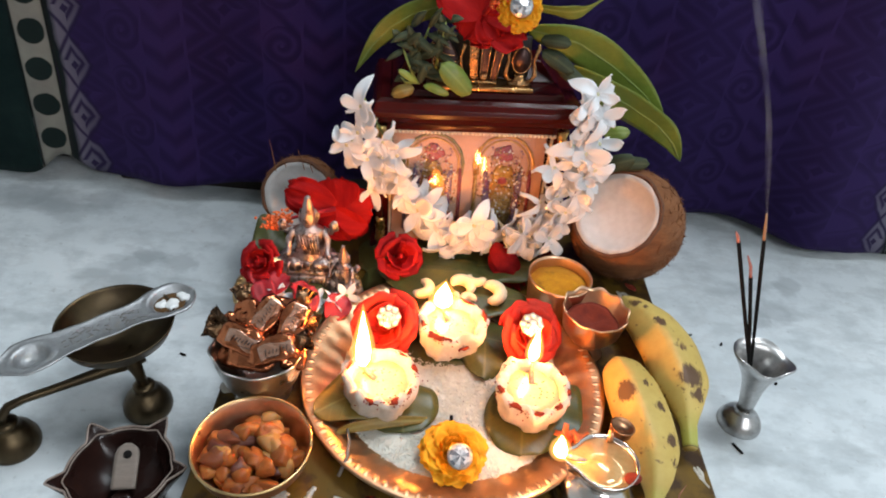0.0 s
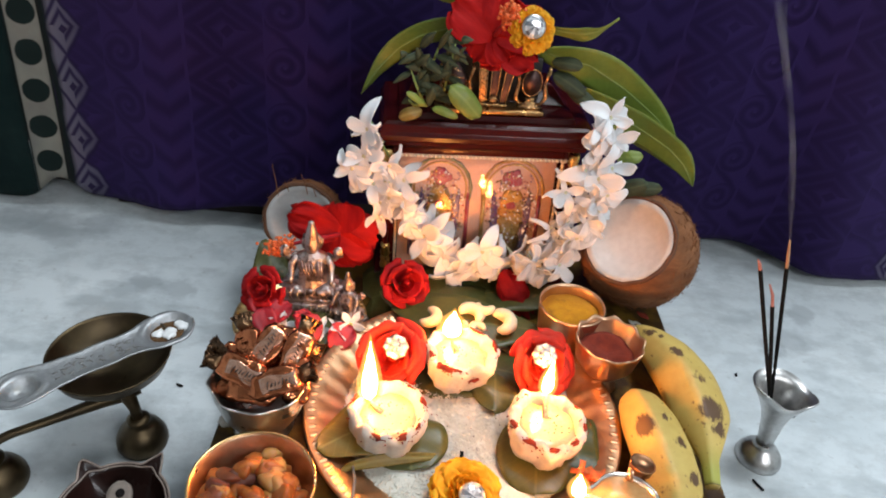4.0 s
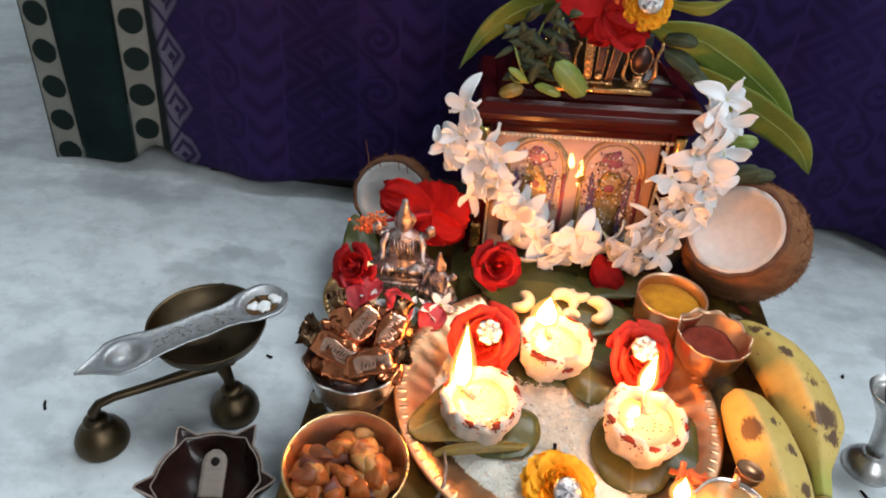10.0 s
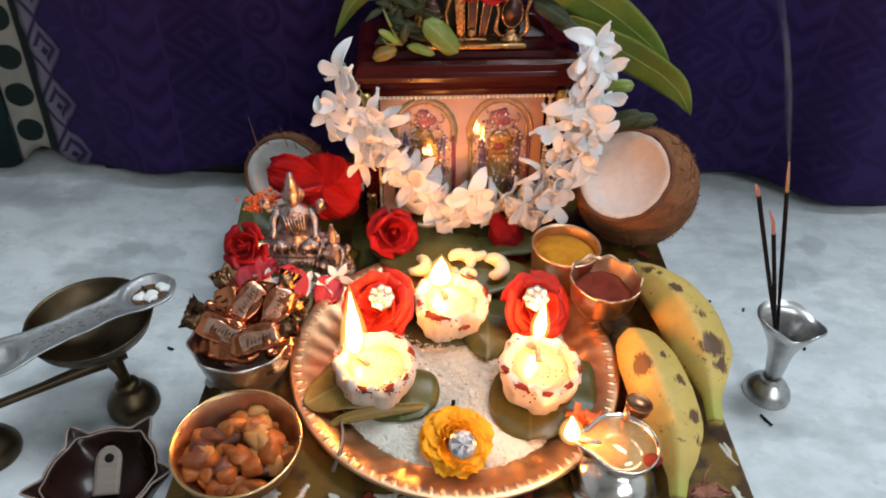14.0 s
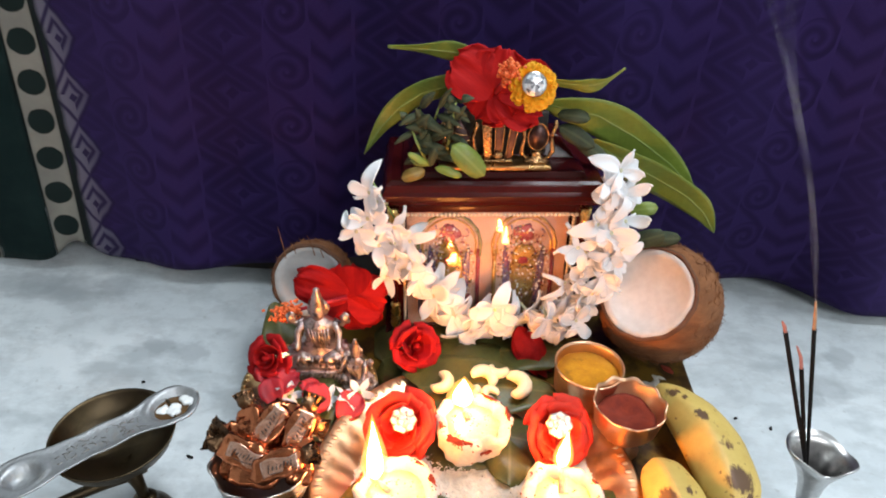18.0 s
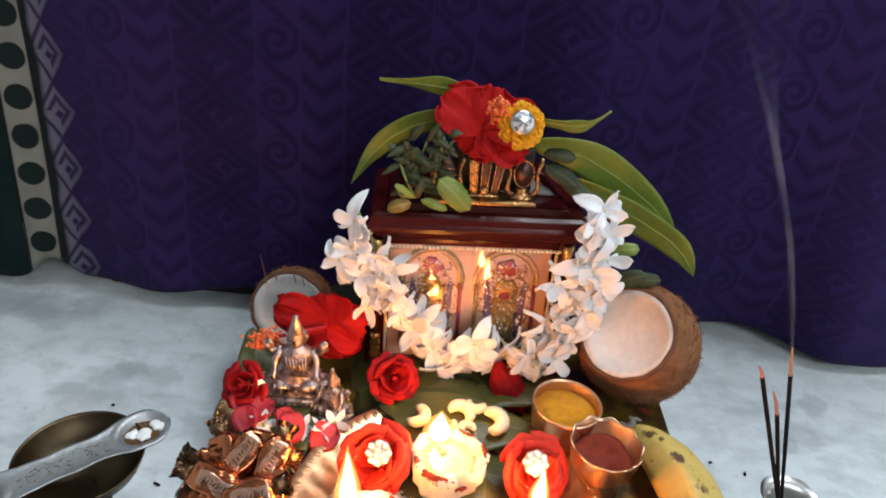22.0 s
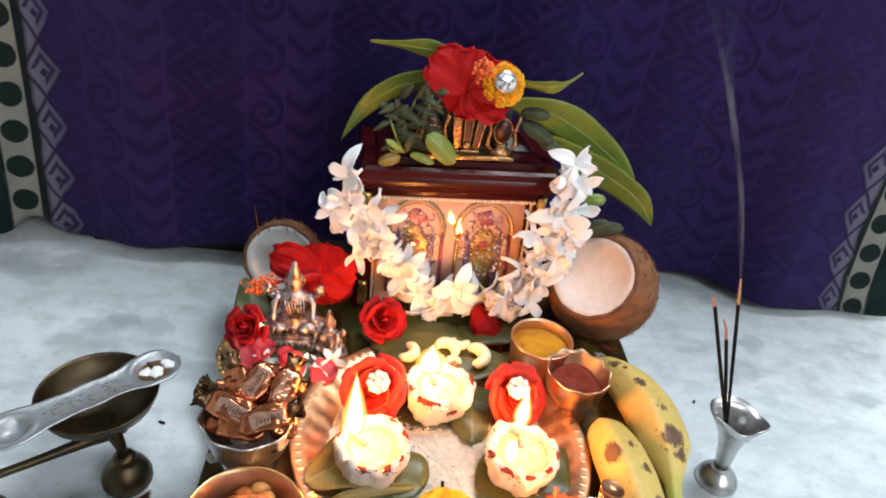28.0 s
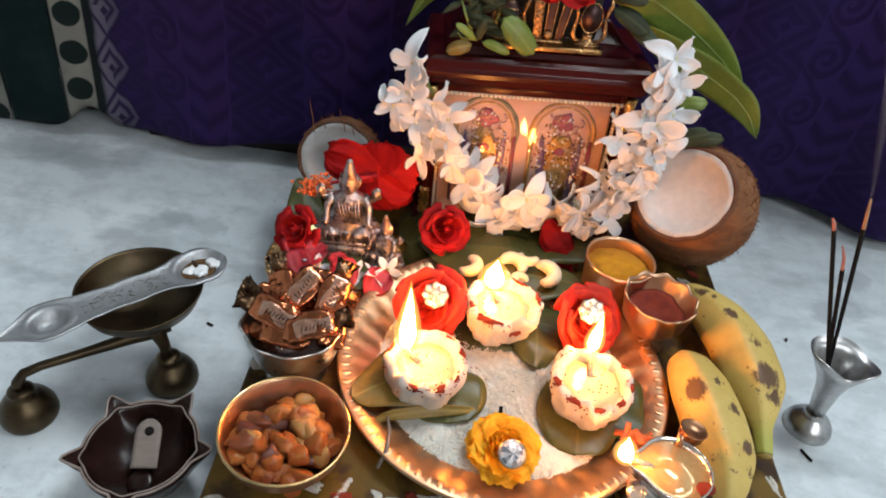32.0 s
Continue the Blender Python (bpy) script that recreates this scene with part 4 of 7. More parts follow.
def rose(name, at, r, turn, material, label, group="", petals=(3, 5, 6, 7)):
    """A loose ruffled bloom: rings of petals, closed in the heart and open outside."""
    ob = thing(name, at, label, "rose", group, turn=turn)
    if material.name not in ROSE_MESH:
        ROSE_MESH[material.name] = [mesh_of("petal", petal_bm(1.0, 1.05, 0.75, 0.05, 0.02, seed=k), material) for k in range(2)] + \
            [mesh_of("petal", petal_bm(1.0, 1.25, 0.40, 0.30, 0.05, seed=k), material) for k in range(2)]
    me = ROSE_MESH[material.name]
    bm = bmesh.new()
    lump(bm, (0, 0, r * 0.28), (r * 0.42, r * 0.42, r * 0.40), sub=2)
    part("heart", bm, material, ob)
    for k, n in enumerate(petals):
        f = k / (len(petals) - 1)
        for i in range(n):
            a = 360 * i / n + 47 * k + random.uniform(-9, 9)
            tilt = 3 + 60 * f ** 1.3 + random.uniform(-5, 5)
            size = r * (0.66 + 0.24 * f) * random.uniform(0.93, 1.06)
            m = pose(0, 0, 0, 0, 0, a) @ Matrix.Translation((0, r * (0.05 + 0.14 * f), r * (0.16 - 0.12 * f))) @ pose(0, 0, 0, -tilt, 0, random.uniform(-8, 8)) @ scaled(size * (0.66 + 0.34 * f), size, size)
            put("petal", random.choice(me[:2] if f < 0.6 else me[2:]), ob, m)
    return ob


def rhinestone(at, r, turn, label, clustered=True, name="rhinestone_pin"):
    ob = thing(name, at, label, "pin", "rhinestone pins", turn=turn)
    bm = lathe([(0, 0), (r * 0.98, 0), (r, r * 0.12), (r * 0.8, r * 0.2), (0, r * 0.2)], 24, lambda a, q, z, k: (q * (1 + (0.07 * math.cos(8 * a) if clustered else 0)), z))
    part("setting", bm, SILVER, ob)
    c = r * (0.52 if clustered else 0.86)
    bm = lathe([(c, r * 0.16), (c * 0.99, r * 0.30), (c * 0.80, r * 0.46), (c * 0.52, r * 0.56), (0, r * 0.58)], 12, lambda a, q, z, k: (q, z) if k % 2 else (q * 0.985, z))
    bmesh.ops.split_edges(bm, edges=bm.edges[:])
    part("stone", bm, STONE, ob, "clear faceted stone", smooth=False)
    if clustered:
        bm = bmesh.new()
        bmesh.ops.create_icosphere(bm, subdivisions=1, radius=r * 0.24)
        me = mesh_of("small_stone", bm, PEARL)
        for i in range(8):
            a = math.pi * 2 * i / 8
            put("small_stone", me, ob, pose(r * 0.76 * math.cos(a), r * 0.76 * math.sin(a), r * 0.24))
    return ob


def pompom(name, at, r, turn, material, label, category="flower", rows=7, first=5, group=""):
    """A many-petalled bloom such as a marigold."""
    ob = thing(name, at, label, category, group, turn=turn)
    bm = bmesh.new()
    lump(bm, (0, 0, r * 0.12), (r * 0.76, r * 0.76, r * 0.50), sub=2)
    part("heart", bm, material, ob)
    me = [mesh_of("petal", petal_bm(1, 0.9, 0.5, 0.12, 0.10, seed=k * 2.1, nu=5, nv=4), material) for k in range(3)]
    for k in range(rows):
        f = k / (rows - 1)
        n = first + int(f * 12)
        for i in range(n):
            a = 360 * i / n + 31 * k + random.uniform(-10, 10)
            tilt = 5 + 78 * f + random.uniform(-9, 9)
            size = r * random.uniform(0.36, 0.46)
            m = pose(0, 0, 0, 0, 0, a) @ Matrix.Translation((0, r * 0.68 * math.sin(f * 1.45), r * (0.06 + 0.42 * math.cos(f * 1.45)))) @ pose(0, 0, 0, -tilt, 0, random.uniform(-25, 25)) @ scaled(size * 1.1, size, size)
            put("petal", random.choice(me), ob, m)
    return ob


def hibiscus(name, at, face, petals, stamen, label):
    """An open hibiscus: each petal by the place of its tip, its breadth and its frill."""
    ob = thing(name, at, label, "hibiscus")
    n = Vector(face).normalized()
    for i, (tip, wide, frill) in enumerate(petals):
        d = Vector(tip)
        z = d.normalized()
        y = -(n - z * n.dot(z)).normalized()
        x = y.cross(z)
        m = Matrix((x, y, z)).transposed().to_4x4()
        bm = petal_bm(d.length, wide, 0.05, 0.06, frill, nu=14, nv=22, seed=i * 1.9, thick=0.0004)
        for v in bm.verts:
            v.co.z += 0.0011 * math.sin(v.co.x * 900 + i) * max(0, v.co.z / d.length - 0.72) * 3
        part("petal", bm, PETAL_HIB, ob).matrix_local = m
    tip = Vector(stamen)
    bm = tube([Vector((0, 0, 0)), tip * 0.5 + n * 0.004, tip], [0.0022, 0.0017, 0.0014], 8)
    col = part("stamen", bm, PETAL_PINK, ob, "stamen with orange anthers")
    bm = bmesh.new()
    for i in range(210):
        q = tip * (0.74 + 0.32 * random.random()) + Vector([random.gauss(0, 0.0034) for _ in range(3)])
        bmesh.ops.create_icosphere(bm, subdivisions=1, radius=random.uniform(0.0012, 0.0019), matrix=Matrix.Translation(q))
    tagged(part("anther", bm, PETAL_ORANGE, col), kind="stuff")
    return ob


def flame(at, h, w, lean=(0, 0)):
    """A still oil flame."""
    ob = thing("flame", at, "bright yellow oil lamp flame burning on a wick", "flame", "lamp flames")

    def skin(ww, hh, low):
        bm = lathe([(ww / 2 * (math.sin(math.pi * (k / 24) ** 0.48) ** 1.1 if 0 < k < 24 else 0), hh * k / 24 - low) for k in range(25)], 18)
        for v in bm.verts:
            f = max(0, v.co.z / h)
            v.co.x += lean[0] * h * f * f
            v.co.y += lean[1] * h * f * f
        return bm
    part("core", skin(w * 0.86, h, 0), FLAME, ob)
    part("mantle", skin(w * 1.22, h * 1.10, h * 0.03), MANTLE, ob)
    part("mantle", skin(w * 1.50, h * 1.17, h * 0.04), MANTLE, ob)
    return ob


def bump_fn(seed, amount, freq=3):
    return lambda a: 1 + amount * noise.noise(Vector((math.cos(a) * freq, math.sin(a) * freq, seed)))
# ---- the plate and what lies on it ----
PC = Vector((0.1435, 0.556, BT))
plate = thing("plate", PC, "round copper-brass plate with fluted wall and beaded rim", "plate")
prof = [(0, 0.0024), (0.086, 0.0024), (0.091, 0.004), (0.100, 0.0095), (0.109, 0.0142), (0.1145, 0.0160), (0.1205, 0.0172), (0.1222, 0.0164), (0.1218, 0.0150),
        (0.114, 0.0142), (0.108, 0.0122), (0.099, 0.0072), (0.090, 0.0012), (0.085, 0.0), (0, 0)]
bm = lathe(prof, 240, lambda a, r, z, k: (r, z + (0.0019 * math.cos(40 * a + r * 260) * max(0, 1 - abs(r - 0.101) / 0.011) if r > 0.09 else 0)))
part("dish", bm, PLATE_BRASS, plate)
bm = bmesh.new()
bmesh.ops.create_icosphere(bm, subdivisions=2, radius=1)
me = mesh_of("bead", bm, PLATE_BRASS)
for i in range(92):
    a = 360 * i / 92
    put("bead", me, plate, pose(0, 0, 0, 0, 0, a) @ Matrix.Translation((0.1168, 0, 0.0163)) @ scaled(0.0042, 0.0022, 0.0009))

rice = thing("rice", PC + Vector((0, 0, 0.0024)), "bed of white rice with dark specks spread on the plate", "rice", kind="stuff")
bm = lathe([(0, 0.007), (0.05, 0.0068), (0.075, 0.0055), (0.090, 0.0028), (0.0945, 0.0005), (0, 0.0)], 60, lambda a, r, z, k: (r, z + (0.0012 * noise.noise(Vector((r * 40 * math.cos(a), r * 40 * math.sin(a), 1))) if z > 0.002 else 0)))
part("rice_bed", bm, RICE, rice)


def grains(count, spread, size, material, name, parent):
    """Loose kernels, each an eight-sided spindle, in one mesh."""
    rng = np.random.default_rng(4 if size[0] > 0.002 else 9)
    base = np.array([(1, 0, 0), (-1, 0, 0), (0, 1, 0), (0, -1, 0), (0, 0, 1), (0, 0, -1)], float)
    tri = np.array([(0, 2, 4), (2, 1, 4), (1, 3, 4), (3, 0, 4), (2, 0, 5), (1, 2, 5), (3, 1, 5), (0, 3, 5)])
    verts, faces = [], []
    for k in range(count):
        r = spread * math.sqrt(rng.random())
        a = rng.random() * 6.283
        z = 0.0072 - 0.0062 * (r / spread) ** 3.2 + rng.random() * 0.0012
        m = np.array(Euler((rng.normal(0, 0.2), rng.normal(0, 0.25), rng.random() * 6.283)).to_matrix())
        f = 0.75 + 0.5 * rng.random()
        verts.append((base * size * f) @ m.T + (r * math.cos(a), r * math.sin(a), z))
        faces.append(tri + 6 * k)
    me = bpy.data.meshes.new(name)
    me.from_pydata(np.concatenate(verts).tolist(), [], np.concatenate(faces).tolist())
    me.materials.append(material)
    ob = new(name, me)
    ob.parent = parent
    return tagged(ob, kind="stuff")


grains(12000, 0.0945, (0.0023, 0.00070, 0.00065), RICE, "rice_grains", rice)
grains(420, 0.093, (0.0008, 0.0005, 0.0004), SESAME, "dark_specks", rice)


def betel(at, length, width, turn, label="dark green heart-shaped betel leaf lying flat", wave=0.002, arch=0.004, material=None, group="betel leaves", shape="heart"):
    bm = leaf_bm([(0, 0, 0), (0, length * 0.33, arch), (0, length * 0.7, arch * 0.9), (0, length, -0.001)], width, ((1, 0, 0), (1, 0, 0)), 0.08, wave, 18, 10, 0.0005, shape)
    return solid("betel_leaf", bm, material or BETEL_LEAF, label, "leaf", at, turn, group)


RZ = BT + 0.0115
betel((0.104, 0.546, RZ + 0.0012), 0.078, 0.064, (5, 0, 124), "broad yellowing betel leaf under a dough lamp", 0.0015, material=OLIVE_LEAF)
bm = leaf_bm([(0.058, 0.4900, RZ + 0.0020), (0.068, 0.4935, RZ + 0.0050), (0.088, 0.4985, RZ + 0.0068), (0.108, 0.5030, RZ + 0.0060), (0.126, 0.5100, RZ + 0.0010)], 0.0085, ((-0.3, 0.45, 0.85), (-0.1, 0.75, 0.65)), 0.10, 0.0008, 18, 8, 0.0005, "oval")
solid("betel_leaf", bm, OLIVE_LEAF, "olive betel leaf with its edge curled up before a dough lamp", "leaf", group="betel leaves")
bm = tube([(0.0655, 0.4935, RZ + 0.0040), (0.0685, 0.4800, RZ + 0.0065), (0.0685, 0.4660, RZ + 0.0072), (0.0640, 0.4580, RZ - 0.0030)], [0.0010, 0.0011, 0.0012, 0.0015], 6)
solid("leaf_stalk", bm, BEIGE, "pale dry leaf stalk hanging over the plate rim", "stalk")
betel((0.0980, 0.546, RZ + 0.0008), 0.050, 0.060, (0, 0, 190), "round betel leaf under a dough lamp", 0.0015, shape="oval")
betel((0.1990, 0.550, RZ + 0.0006), 0.064, 0.058, (-2, 0, 176), "round green betel leaf under a dough lamp", 0.0015, shape="oval")
betel((0.214, 0.548, RZ - 0.0004), 0.050, 0.056, (0, 2, 205), "betel leaf under a dough lamp, on the rice", 0.0015)
betel((0.115, 0.608, RZ + 0.001), 0.095, 0.070, (0, 3, -100), "betel leaf under the back dough lamp")
betel((0.170, 0.606, RZ + 0.0016), 0.052, 0.052, (0, 0, 178), "betel leaf under the back dough lamp, with curled edge", 0.004)


def dough_lamp(at, r, h, seed, wick, flame_h, flame_w, dabs):
    ob = thing("dough_lamp", at, "lit lamp of white rice dough with scalloped edge and vermilion dabs", "oil lamp", "dough lamps")
    wob = bump_fn(seed, 0.10, 1.6)

    def shape(a, q, z, k):
        sc = 1 + 0.09 * (abs(math.cos(3.5 * a + seed)) - 0.6) * (0.4 + 0.6 * z / h) + 0.085 * noise.noise(Vector((q * 150 * math.cos(a), q * 150 * math.sin(a), z * 150 + seed))) + 0.09 * noise.noise(Vector((q * 62 * math.cos(a), q * 62 * math.sin(a), z * 70 + 3 * seed))) + 0.03 * noise.noise(Vector((q * 480 * math.cos(a), q * 480 * math.sin(a), z * 480 + seed)))
        rim = (0.0062 * noise.noise(Vector((2.4 * math.cos(a), 2.4 * math.sin(a), seed + 3))) + 0.0012 * math.cos(9 * a + seed)) * (1 if z > h * 0.6 else 0)
        return q * sc * wob(a), z + rim
    prof = [(0, 0), (r * 0.80, 0), (r * 0.93, h * 0.14), (r * 1.00, h * 0.40), (r * 1.00, h * 0.62), (r * 1.05, h * 0.80), (r * 1.03, h * 0.97), (r * 0.94, h * 1.03), (r * 0.84, h * 0.97), (r * 0.76, h * 0.80), (r * 0.72, h * 0.60), (r * 0.4, h * 0.5), (0, h * 0.48)]
    part("cup", lathe(prof, 110, shape), DOUGH, ob)
    bm = lathe([(0, h * 0.70), (r * 0.45, h * 0.70), (r * 0.78, h * 0.735), (r * 0.70, h * 0.60), (0, h * 0.55)], 40, lambda a, q, z, k: (q * wob(a), z + 0.0008 * noise.noise(Vector((q * 120 * math.cos(a), q * 120 * math.sin(a), seed)))))
    part("ghee", bm, GHEE, ob, "melted yellow ghee")
    wx, wy = wick
    part("wick", tube([(wx * 0.3, wy * 0.3, h * 0.70), (wx * 0.8, wy * 0.8, h * 0.86), (wx, wy, h * 1.08)], [0.0022, 0.0019, 0.0012], 8), WICK, ob)
    rng = random.Random(int(seed * 7))
    for i, (a, z, s) in enumerate(dabs):
        bm = bmesh.new()
        lump(bm, (0, 0, 0), (0.0050 * s, 0.0018 * s, 0.0010), (0, 0, 0), 3, 0.9, 380, i + seed)
        for _ in range(16):
            lump(bm, (rng.gauss(0, 0.0060) * s, rng.gauss(0, 0.0024) * s, 0), (0.0008, 0.0006, 0.0005), sub=1)
        d = part("vermilion_dab", bm, KUMKUM, ob)
        up = z > 0.75
        rr = r * (0.96 if up else 1.0) * wob(radians(a))
        d.matrix_local = pose(0, 0, 0, 0, 0, a) @ Matrix.Translation((rr, 0, h * (1.0 if up else z))) @ pose(0, 0, 0, 0, 30 if up else 82, 0) @ pose(0, 0, 0, 0, 0, 90)
    bm = bmesh.new()
    for _ in range(26):
        a, q = rng.uniform(0, 6.283), r * 0.62 * math.sqrt(rng.random())
        lump(bm, (q * math.cos(a), q * math.sin(a), h * 0.712), (0.0007, 0.0005, 0.0004), sub=1)
    tagged(part("dark_specks", bm, CHAR, ob), kind="stuff")
    flame((at[0] + wx, at[1] + wy, at[2] + h * 1.04), flame_h, flame_w, (random.uniform(-0.05, 0.05), 0))
    return ob


LZ = BT + 0.0145
dough_lamp((0.0865, 0.526, LZ), 0.0275, 0.025, 1.0, (-0.015, 0.008), 0.056, 0.0125, [(262, 1.0, 1.2), (300, 0.98, 1.3), (25, 0.9, 1.2), (185, 0.9, 1.0), (160, 1.0, 0.9), (60, 1.0, 0.8), (330, 1.0, 0.7)])
dough_lamp((0.2020, 0.528, LZ), 0.0278, 0.026, 5.0, (0.001, 0.0255), 0.034, 0.0095, [(200, 1.0, 1.1), (238, 0.93, 1.2), (275, 0.92, 1.0), (318, 0.85, 1.2), (20, 0.98, 1.2), (130, 1.0, 1.0), (350, 1.0, 0.8)])
dough_lamp((0.1385, 0.592, LZ), 0.0275, 0.028, 9.0, (-0.008, 0.014), 0.025, 0.017, [(240, 0.8, 1.3), (262, 1.0, 0.8), (300, 0.6, 1.0), (10, 0.9, 1.2), (60, 1.0, 1.2), (130, 1.0, 1.2), (200, 0.95, 0.9)])

cup_rose("rose", (0.0850, 0.591, BT + 0.029), 0.0285, (42, -8, 0), PETAL_SCARLET, "open scarlet rose on rice with a rhinestone pin", "roses on the plate", petals=(2, 3, 4, 5, 5))
cup_rose("rose", (0.2030, 0.595, BT + 0.029), 0.0275, (44, 4, 20), PETAL_SCARLET, "open red rose on rice with a rhinestone pin", "roses on the plate", petals=(2, 3, 4, 5, 5))
rhinestone((0.0872, 0.5765, 0.1075), 0.0096, (44, -6, 0), "white rhinestone flower pin in a red rose")
rhinestone((0.2022, 0.5795, 0.1090), 0.0096, (44, 4, 0), "white rhinestone flower pin in a red rose")
rose("yellow_rose", (0.1432, 0.4790, BT + 0.0125), 0.0232, (16, 0, 0), PETAL_YELLOW, "golden yellow rose with ruffled petals lying on rice", petals=(5, 7, 8, 9, 10))
rhinestone((0.1468, 0.4655, 0.0860), 0.0092, (30, 4, 0), "large round rhinestone pin in a yellow bloom", False)
bm = tube([(0.1415, 0.502, BT + 0.012), (0.1420, 0.512, BT + 0.017)], 0.0014, 6)
solid("flower_stalk", bm, CHAR, "short dark stalk end behind the yellow bloom", "stalk")

# cashew nuts on leaves behind the back lamp
betel((0.095, 0.640, BT + 0.022), 0.115, 0.075, (0, 4, -88), "large betel leaf with cashew nuts on it")
betel((0.165, 0.668, BT + 0.010), 0.10, 0.075, (4, 0, 80), "betel leaf lying behind the plate")
cashew_pts = [(0.0075 * math.cos(radians(a)), 0.0075 * math.sin(radians(a)), 0.001 * math.sin(radians(a + 100))) for a in range(-200, 31, 23)]


def cashew(at, turn, s):
    bm = tube([Vector(p) * s for p in cashew_pts], [0.0046 * s * q for q in (0.30, 0.72, 0.92, 1.0, 1.05, 1.08, 1.06, 1.02, 0.95, 0.76, 0.34)], 12)
    return solid("cashew_nut", bm, CASHEW, "pale curved cashew nut lying on a betel leaf", "nut", at, turn, "cashew nuts")


for at, spin, size in (((0.1110, 0.640, 0.0865), 60, 1.05), ((0.1480, 0.645, 0.0880), 150, 1.10), ((0.1545, 0.629, 0.0865), -160, 0.72), ((0.1735, 0.640, 0.0870), 95, 1.25), ((0.1610, 0.655, 0.0900), -25, 0.85), ((0.1390, 0.632, 0.0865), 40, 0.62)):
    cashew(at, (0, 0, spin), size)

# ---- powder cups ----
cup = thing("turmeric_cup", (0.2355, 0.653, BT), "brass cup filled with yellow turmeric powder", "cup")
part("cup_wall", lathe([(0, 0), (0.0205, 0), (0.0225, 0.002), (0.0262, 0.022), (0.0287, 0.046), (0.0290, 0.0485), (0.0278, 0.0485), (0.0268, 0.046), (0.0245, 0.022), (0.02, 0.004), (0, 0.004)], 48), COPPER_BRASS, cup)
part("powder", lathe([(0, 0.0405), (0.012, 0.0410), (0.0262, 0.0385), (0.0255, 0.030), (0, 0.03)], 40, lambda a, r, z, k: (r, z + 0.0016 * noise.noise(Vector((r * 90 * math.cos(a), r * 90 * math.sin(a), 2))))), TURMERIC, cup, "yellow turmeric powder")
cup = thing("vermilion_cup", (0.2605, 0.609, BT), "scalloped copper cup on a foot holding red vermilion", "cup")
scal = lambda a, r, z, k: (r * (1 + 0.022 * math.cos(10 * a) * max(0, z - 0.018) / 0.03), z + 0.0011 * math.cos(10 * a) * max(0, z - 0.03) / 0.02)
part("cup_wall", lathe([(0, 0), (0.0150, 0), (0.0160, 0.002), (0.0085, 0.008), (0.008, 0.013), (0.016, 0.018), (0.0245, 0.030), (0.0280, 0.050), (0.0283, 0.0515), (0.0271, 0.0515), (0.0260, 0.049), (0.0225, 0.031), (0.013, 0.021), (0, 0.020)], 80, scal), COPPER_BRASS, cup)
part("powder", lathe([(0, 0.0345), (0.006, 0.0348), (0.012, 0.0362), (0.018, 0.0380), (0.0232, 0.0372), (0.0215, 0.0320), (0, 0.028)], 40, lambda a, r, z, k: (r, z + 0.005 * noise.noise(Vector((r * 70 * math.cos(a), r * 70 * math.sin(a), 6))))), KUMKUM, cup, "dark red vermilion powder")

# ---- bananas ----


def banana(pts, rads, label):
    bm = bmesh.new()
    layer = bm.loops.layers.uv.new("UVMap")
    P = [Vector(p) for p in pts]
    n, fine = 30, 30
    rings = []
    for i in range(fine + 1):
        f = i / fine * (len(P) - 1)
        k = min(int(f), len(P) - 2)
        t = f - k
        p0, p1, p2, p3 = P[max(k - 1, 0)], P[k], P[k + 1], P[min(k + 2, len(P) - 1)]
        c = 0.5 * ((2 * p1) + (p2 - p0) * t + (2 * p0 - 5 * p1 + 4 * p2 - p3) * t * t + (3 * p1 - p0 - 3 * p2 + p3) * t ** 3)
        way = (p2 - p1).lerp(p3 - p2 if k < len(P) - 2 else p2 - p1, t * 0.5).normalized()
        side = way.cross(Vector((0, 0, 1))).normalized()
        up = side.cross(way)
        r = rads[k] * (1 - t) + rads[k + 1] * t
        ring = []
        for j in range(n):
            a = 2 * math.pi * j / n
            five = math.cos(math.pi / 5) / math.cos((a - radians(72)) % (2 * math.pi / 5) - math.pi / 5)
            rr = r * (1.045 - 0.62 * (1 - five)) * (1 + 0.012 * noise.noise(c * 60 + Vector((a, 0, 0))))
            ring.append(bm.verts.new(c + rr * (math.cos(a) * side + math.sin(a) * up)))
        rings.append(ring)
    for i, (a, b) in enumerate(zip(rings, rings[1:])):
        for j in range(n):
            f = bm.faces.new((a[j], a[(j + 1) % n], b[(j + 1) % n], b[j]))
            for lp, u in zip(f.loops, (i, i, i + 1, i + 1)):
                lp[layer].uv = (u / fine, j / n)
    bm.faces.new(rings[0][::-1])
    bm.faces.new(rings[-1])
    return solid("banana", bm, BANANA, label, "banana", group="bananas")


banana([(0.2985, 0.655, 0.079), (0.306, 0.641, 0.079), (0.3175, 0.617, 0.080), (0.3255, 0.586, 0.080), (0.3280, 0.552, 0.079), (0.3275, 0.536, 0.078), (0.3255, 0.518, 0.075), (0.3240, 0.500, 0.070)],
       [0.006, 0.0150, 0.0208, 0.0228, 0.0212, 0.0145, 0.0066, 0.0054], "ripe yellow banana with brown blotches lying on the board")
banana([(0.2765, 0.573, 0.081), (0.2795, 0.563, 0.081), (0.2835, 0.541, 0.081), (0.2865, 0.512, 0.081), (0.2890, 0.486, 0.080), (0.2880, 0.468, 0.077), (0.2860, 0.455, 0.072), (0.2840, 0.443, 0.067)],
       [0.007, 0.0155, 0.0208, 0.0215, 0.0192, 0.0130, 0.0066, 0.0050], "ripe yellow banana with brown patches beside the plate")
bm = bmesh.new()
